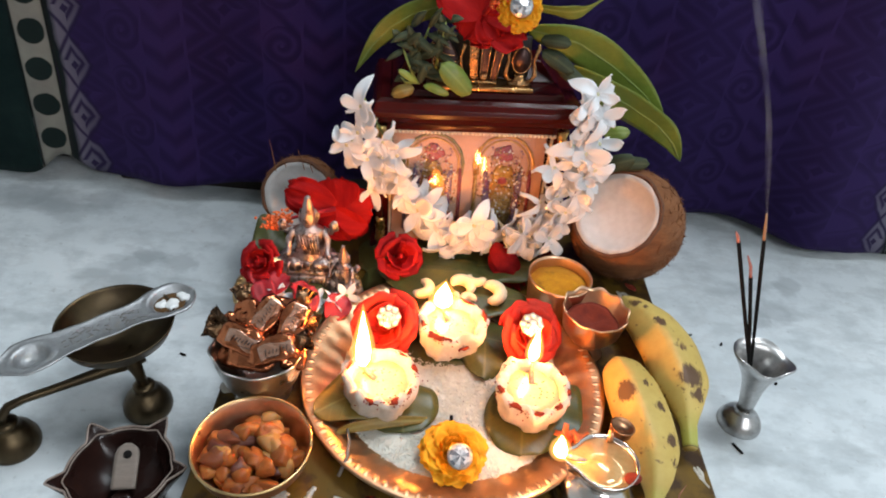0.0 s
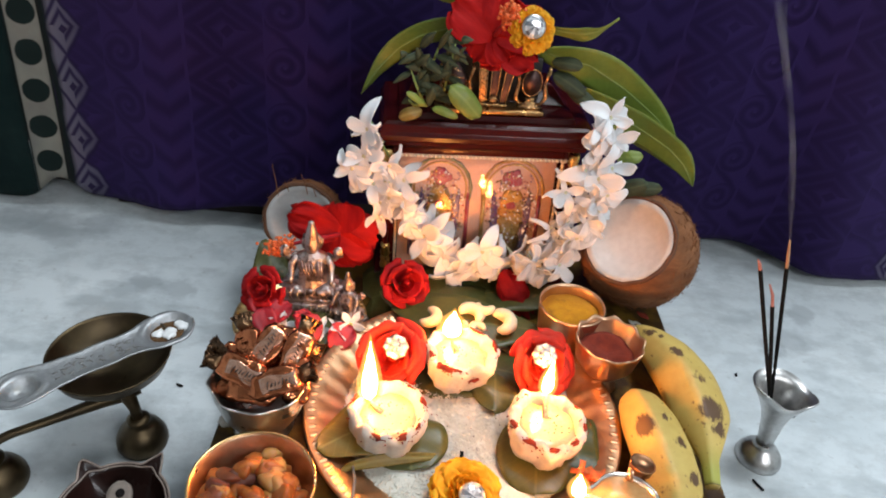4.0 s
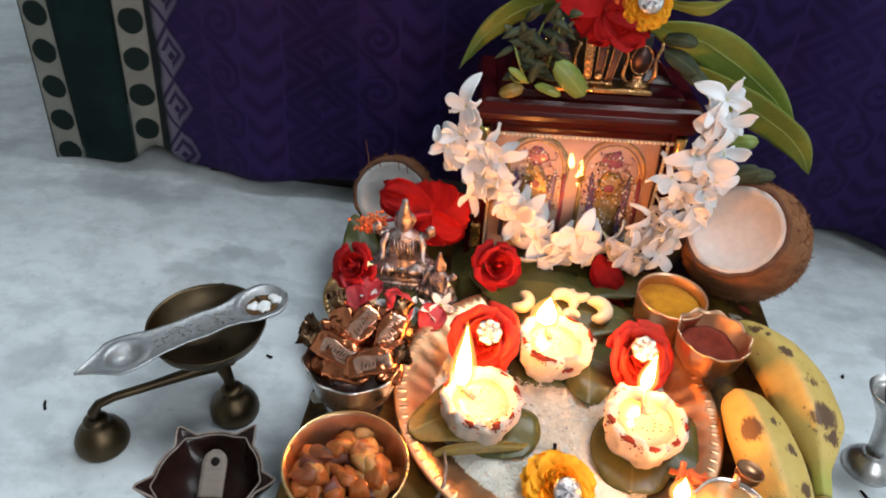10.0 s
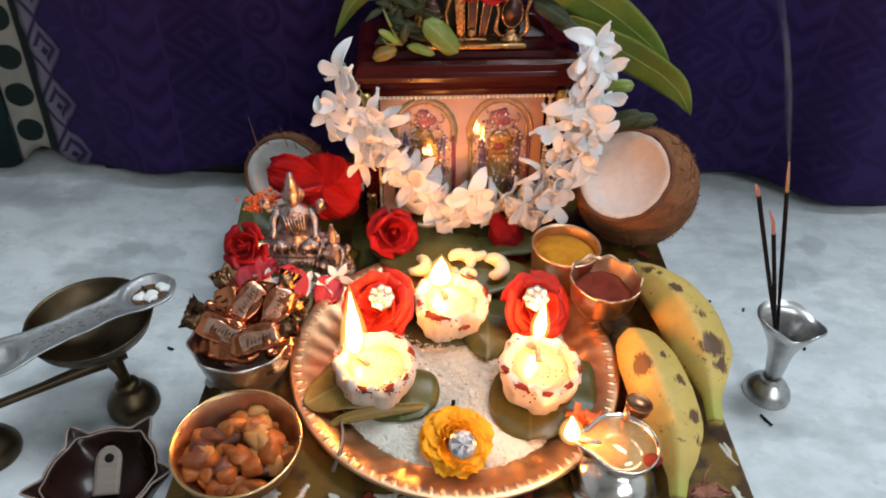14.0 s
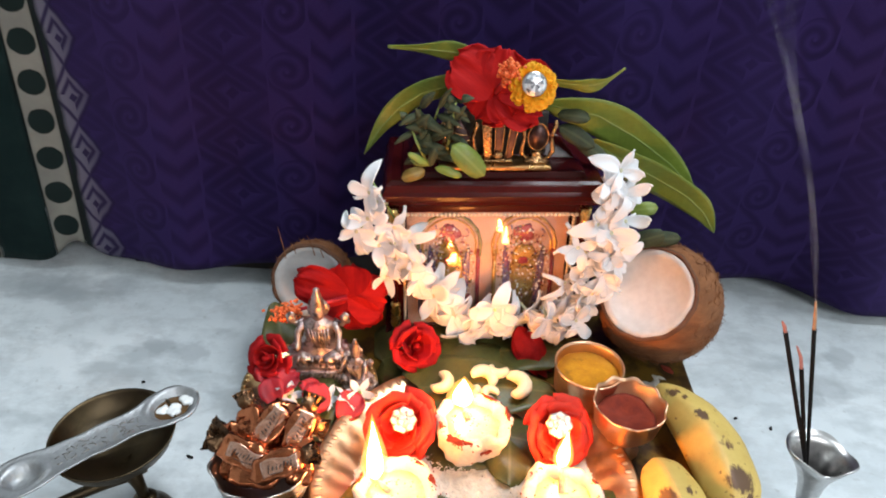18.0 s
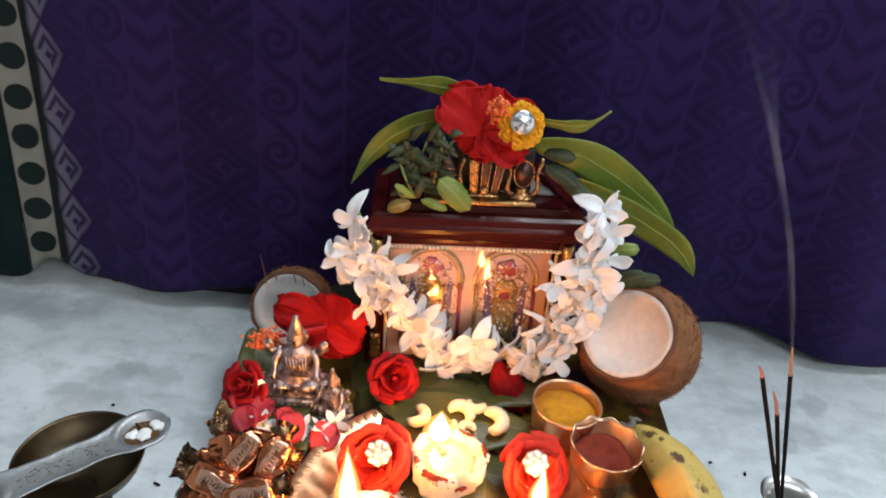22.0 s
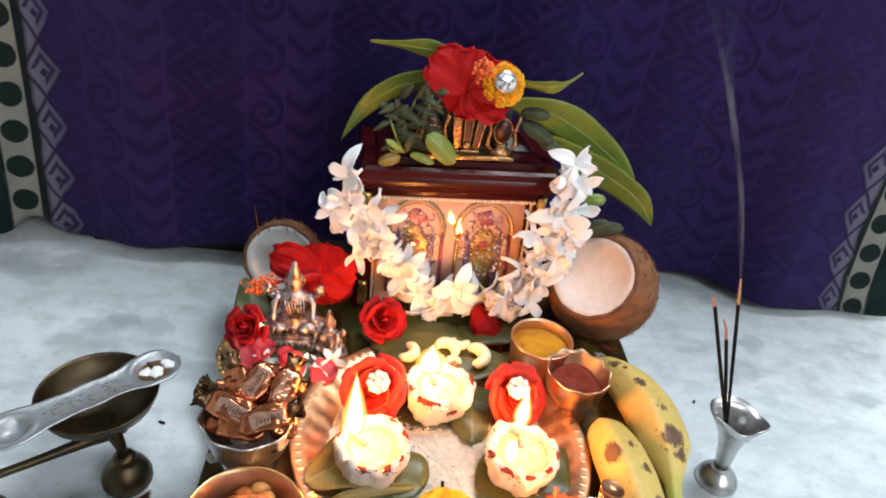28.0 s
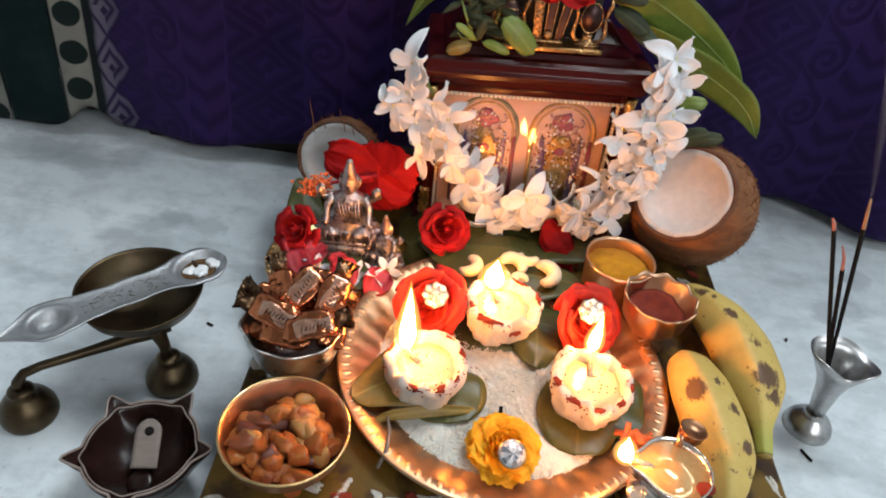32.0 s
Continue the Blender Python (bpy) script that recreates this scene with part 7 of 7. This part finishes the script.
def spoon_shape(u, v):
    x = -0.083 + 0.160 * u
    s = 2 * v - 1
    big, small = math.exp(-((x - 0.058) / 0.020) ** 4), math.exp(-((x + 0.050) / 0.020) ** 4)
    w = 0.0128 + 0.0062 * big + 0.0046 * small + 0.0005 * math.sin(x * 220)
    w *= min(1, max(0.03, (u + 0.004) / 0.16)) ** 0.8 * math.sqrt(max(0.0005, 1 - max(0, (u - 0.86) / 0.14) ** 2))
    y = s * w
    d1 = math.hypot((x - 0.057) / 0.0185, y / 0.0145)
    d2 = math.hypot((x + 0.049) / 0.0130, y / 0.0105)
    z = -0.0066 * max(0, 1 - d1 ** 4) - 0.0070 * max(0, 1 - d2 ** 3) + 0.0010 * math.exp(-((d2 - 1.12) / 0.12) ** 2) + 0.0007 * math.exp(-((d1 - 1.10) / 0.10) ** 2)
    return (x, y, z + 0.0015 * abs(s) ** 3)


part("blade", sheet(spoon_shape, 90, 18, thick=0.0011), ALU, spoon)
for k in range(6):
    bm = bmesh.new()
    box(bm, 0.016 + 0.002 * (k % 2), 0.0185 + 0.002 * (k % 2), -0.0065 + 0.0022 * k, -0.0049 + 0.0022 * k, 0.0007, 0.0013)
    part("engraved_mark", bm, ENGRAVED, spoon, "worn engraved mark")
    bm = bmesh.new()
    box(bm, -0.028 + 0.009 * (k % 3), -0.0245 + 0.009 * (k % 3), -0.005 + 0.006 * (k // 3), -0.0038 + 0.006 * (k // 3), 0.0007, 0.0013)
    part("engraved_mark", bm, ENGRAVED, spoon, "worn engraved mark")
part("honey_pool", lathe([(0, 0), (0.0112, 0), (0.0120, 0.0003), (0.0100, -0.0014), (0, -0.0024)], 32, lambda a, r, z, k: (r * (1 + 0.20 * math.cos(a) ** 2 + 0.04 * math.sin(3 * a)), z), m=Matrix.Translation((0.0535, 0, -0.0024))), HONEY, spoon, "thin brown syrup in the spoon bowl")
rng = random.Random(21)
for k in range(34):
    x, y = rng.uniform(-0.022, 0.032), rng.uniform(-0.0085, 0.0085)
    a = rng.choice((20, -35, 70, 110)) + rng.uniform(-12, 12)
    ln = rng.uniform(0.0012, 0.0030)
    bm = tube([(x - ln * math.cos(radians(a)), y - ln * math.sin(radians(a)), 0.00135), (x, y, 0.0015), (x + ln * math.cos(radians(a)), y + ln * math.sin(radians(a)), 0.00135)], 0.00032, 4)
    part("engraved_stroke", bm, ENGRAVED, spoon)
for k, (x, y, s) in enumerate(((0.0500, 0.0020, 0.95), (0.0560, -0.0025, 1.15), (0.0675, 0.0015, 1.0))):
    bm = bmesh.new()
    lump(bm, (0, 0, 0), (0.0056 * s, 0.0043 * s, 0.0026 * s), (0, 0, 40 * k), 3, 0.7, 230, k * 2.0)
    ob = solid("sugar_lump", bm, SUGAR, "white lump of rock sugar in the silver spoon", "sugar", group="sugar lumps")
    ob.matrix_world = pose(-0.1335, 0.553, 0.0905, 2, 0, 43.0) @ Matrix.Translation((x, y, -0.0025))

# ---- five-cornered clay lamp ----
clay = thing("clay_lamp", (-0.0970, 0.470, 0), "dark brown glazed clay lamp with five pinched corners", "oil lamp")
CORN = [2, 66, 136, 203, 275]


def pinch(a, r, z, k):
    d = min(abs((math.degrees(a) - c + 180) % 360 - 180) for c in CORN)
    p = max(0, 1 - d / 13) ** 1.1 * (0.25 if k > 6 else 1)
    h = max(0, (z - 0.012) / 0.022)
    return r * (1 + 0.30 * p * h), z + 0.004 * p * h


part("bowl", lathe([(0, 0), (0.020, 0), (0.0245, 0.004), (0.033, 0.016), (0.0375, 0.030), (0.0378, 0.0345), (0.0352, 0.0345), (0.0340, 0.030), (0.027, 0.012), (0, 0.0095)], 120, pinch), CLAY, clay)
rim = []
for k in range(121):
    a = 2 * math.pi * k / 120
    r, z = pinch(a, 0.0372, 0.0350, 0)
    rim.append((r * math.cos(a), r * math.sin(a), z))
part("rim_edge", tube(rim, 0.0009, 5, caps=False), CLAY_EDGE, clay, "pale line along the outer rim")
rim = []
for k in range(121):
    a = 2 * math.pi * k / 120
    r, z = pinch(a, 0.0350, 0.0347, 7)
    rim.append((r * math.cos(a), r * math.sin(a), z))
part("rim_edge", tube(rim, 0.0006, 5, caps=False), CLAY_EDGE, clay, "pale line along the inner rim")
bm = bmesh.new()
sheet(lambda u, v: ((v - 0.5) * 0.0172 * (1 if u < 0.70 else math.sqrt(max(0.04, 1 - ((u - 0.70) / 0.31) ** 2))), 0.033 * u, 0), 14, 6, bm, thick=0.0035)
tongue = solid("wooden_slip", bm, BEIGE, "grey-beige rounded wooden slip standing in the clay lamp", "slip", (-0.0945, 0.4632, 0.0185), (26, 0, 8))
bm = lathe([(0, 0.0006), (0.0031, 0.0006), (0.0031, 0.0), (0, 0)], 20)
part("hole", bm, CHAR, tongue, "dark round hole").matrix_local = pose(0.0005, 0.0245, 0.0034)
bm = lathe([(0, 0), (0.0078, 0), (0.0085, 0.0012), (0.0078, 0.0026), (0.0030, 0.0020), (0, 0.0020)], 28)
solid("wick_disc", bm, CLAY, "dark round wick disc lying in the clay lamp", "disc", (-0.0950, 0.4560, 0.0130), (14, 0, 0))

# ---- incense holder with three sticks ----
vase = thing("incense_holder", (0.412, 0.588, 0), "small dull silver flared incense holder on a round foot", "incense holder")


def lip(a, r, z, k):
    f = max(0, (z - 0.058) / 0.030)
    dip = max(0, math.cos(a - radians(262))) ** 6
    return r * (1 + f * (0.06 * math.cos(2 * a + 0.5) + 0.04 * math.cos(5 * a + 2)) - 0.22 * f * dip), z + f * (0.0022 * math.cos(3 * a + 2.4) - 0.005 * math.cos(a - 0.1) - 0.005 * dip)


part("foot", lathe([(0, 0), (0.0192, 0), (0.0198, 0.0018), (0.0186, 0.0062), (0.0152, 0.0115), (0.0096, 0.0155), (0.0068, 0.0185), (0.0076, 0.0205), (0, 0.0205)], 48), WORN_STEEL, vase)
flute = part("flute", lathe([(0, 0.0200), (0.0064, 0.0200), (0.0074, 0.030), (0.0098, 0.052), (0.0130, 0.064), (0.0190, 0.076), (0.0246, 0.0865), (0.0240, 0.0878), (0.0180, 0.078), (0.0120, 0.066), (0.0088, 0.052), (0.0058, 0.026), (0, 0.025)], 72, lip), WORN_STEEL, vase)
flute.matrix_local = Matrix.Translation((0, 0, 0.02)) @ pose(0, 0, 0, 0, -4.5, 0) @ Matrix.Translation((0, 0, -0.02))
vase.matrix_world = pose(0.4150, 0.5885, 0, 0, -2.5, 0)
for k, (base, tip, burnt) in enumerate((((0.4075, 0.5905, 0.050), (0.3540, 0.5900, 0.228), 0.13), ((0.4085, 0.5880, 0.050), (0.3390, 0.5900, 0.210), 0.055), ((0.4060, 0.5870, 0.050), (0.3570, 0.5900, 0.189), 0.14))):
    a, b = Vector(base), Vector(tip)
    stick = thing("incense_stick", a, "thin black incense stick with pale burnt tip in a silver holder", "incense stick", "incense sticks")
    d = b - a
    part("coating", tube([Vector((0, 0, 0)), d * 0.5, d * (1 - burnt)], [0.0011, 0.0016, 0.0016], 8), CHAR, stick)
    part("tip", tube([d * (1 - burnt), d * (1 - burnt * 0.5), d + Vector((-0.0012 * k, 0, 0))], [0.0013, 0.0012, 0.0006], 8), BAMBOO if k == 0 else EMBER, stick)

# ---- thin smoke over a burning stick ----
smoke = thing("incense_smoke", (0.354, 0.590, 0.228), "thin pale wisp of smoke rising from an incense stick", "smoke")
for k, w in enumerate((0.0010, 0.0016, 0.0024)):
    pts = [(-0.150 * f + 0.026 * f * math.sin(9 * f + 0.9 * k) + 0.016 * (k - 1) * f, 0.06 * f + 0.010 * f * math.cos(7 * f + k), 0.42 * f) for f in [q / 40 for q in range(41)]]
    part("wisp", tube(pts, [w * (0.35 + 2.4 * q / 40) for q in range(41)], 8, caps=False), SMOKE, smoke)

# ---- crumbs of incense on the floor ----
for k, (x, y, ln, a) in enumerate(((0.4045, 0.558, 0.012, 118), (-0.1025, 0.6155, 0.006, 160), (-0.2620, 0.531, 0.009, 120), (0.3995, 0.700, 0.003, 20), (0.430, 0.690, 0.004, 70), (-0.178, 0.700, 0.003, 10), (0.470, 0.640, 0.003, 40), (-0.046, 0.420, 0.006, 60))):
    bm = tube([(-ln / 2, 0, 0.0012), (0, 0.0004, 0.0013), (ln / 2, 0, 0.0012)], [0.0011, 0.0013, 0.0010], 6)
    solid("incense_crumb", bm, CHAR, "small black crumb of burnt incense on the marble", "crumb", (x, y, 0), (0, 0, a), "incense crumbs")

# ---- rice-flour and vermilion marks painted on the board ----
marks = thing("flour_marks", (0, 0, BT), "white rice-flour lines and red dabs painted on the board", "marks", kind="stuff")
rnd = random.Random(7)
bm, bm2 = bmesh.new(), bmesh.new()
for k in range(34):
    f = k / 33
    lump(bm, (0.048 - 0.026 * f + rnd.uniform(-0.0008, 0.0008), 0.452 - 0.060 * f, 0.0002), (0.0022 + rnd.uniform(0, 0.0012), 0.0022, 0.0005), (0, 0, rnd.uniform(0, 180)), 1)
for k in range(11):
    x = -0.030 + 0.037 * k
    for y in (0.404, 0.426):
        lump(bm, (x + rnd.uniform(-0.004, 0.004), y + rnd.uniform(-0.003, 0.003), 0.0002), (rnd.uniform(0.005, 0.010), rnd.uniform(0.003, 0.006), 0.0006), (0, 0, rnd.uniform(-40, 40)), 2, 0.5, 300, k + y)
    lump(bm2, (x + 0.018 + rnd.uniform(-0.004, 0.004), 0.414 + rnd.uniform(-0.006, 0.006), 0.0002), (rnd.uniform(0.005, 0.009), rnd.uniform(0.003, 0.006), 0.0006), (0, 0, rnd.uniform(-40, 40)), 2, 0.5, 300, k)
for x, y, s in ((-0.024, 0.518, 0.9), (0.300, 0.678, 1.0), (0.312, 0.690, 0.8), (0.190, 0.682, 0.9), (0.284, 0.686, 0.7), (0.240, 0.690, 0.8)):
    for j in range(4):
        lump(bm, (x + rnd.uniform(-0.006, 0.006) * s, y + rnd.uniform(-0.006, 0.006) * s, 0.0002), (0.005 * s, 0.0032 * s, 0.0006), (0, 0, rnd.uniform(0, 180)), 2, 0.5, 300, x * 90 + j)
for x, y, a, s in ((0.334, 0.487, 112, 0.6), (0.332, 0.450, 104, 0.7), (0.318, 0.436, 10, 0.6)):
    for j in range(3):
        f = (j - 1) * 0.006 * s
        lump(bm, (x + f * math.cos(radians(a)) + rnd.uniform(-0.002, 0.002), y + f * math.sin(radians(a)) + rnd.uniform(-0.002, 0.002), 0.0001), (0.0075 * s, 0.0026 * s, 0.0005), (0, 0, a + rnd.uniform(-15, 15)), 3, 1.1, 320, x * 90 + j)
for x, y, sx, sy, a in ((0.024, 0.446, 0.011, 0.006, 10), (0.074, 0.443, 0.009, 0.006, 0), (0.101, 0.445, 0.012, 0.004, 20), (0.122, 0.442, 0.010, 0.006, -10), (0.170, 0.4415, 0.014, 0.007, 5), (0.212, 0.444, 0.015, 0.007, -18), (-0.034, 0.537, 0.006, 0.008, 0), (0.196, 0.434, 0.010, 0.006, 30)):
    for j in range(5):
        lump(bm, (x + rnd.gauss(0, 0.35) * sx, y + rnd.gauss(0, 0.35) * sy, 0.0002), (sx * 0.55, sy * 0.5, 0.0006), (0, 0, a + rnd.uniform(-40, 40)), 2, 0.9, 260, x * 90 + j)
for x, y in ((0.322, 0.705), (0.05, 0.60), (0.02, 0.588), (0.045, 0.440), (0.088, 0.444), (0.147, 0.440), (0.190, 0.447), (0.233, 0.440), (0.205, 0.436)):
    lump(bm2, (x, y, 0.0002), (0.007, 0.0040, 0.0005), (0, 0, rnd.uniform(0, 180)), 2, 0.5, 300, x * 70)
part("flour", bm, WHITE_POWDER, marks)
part("vermilion", bm2, KUMKUM, marks)
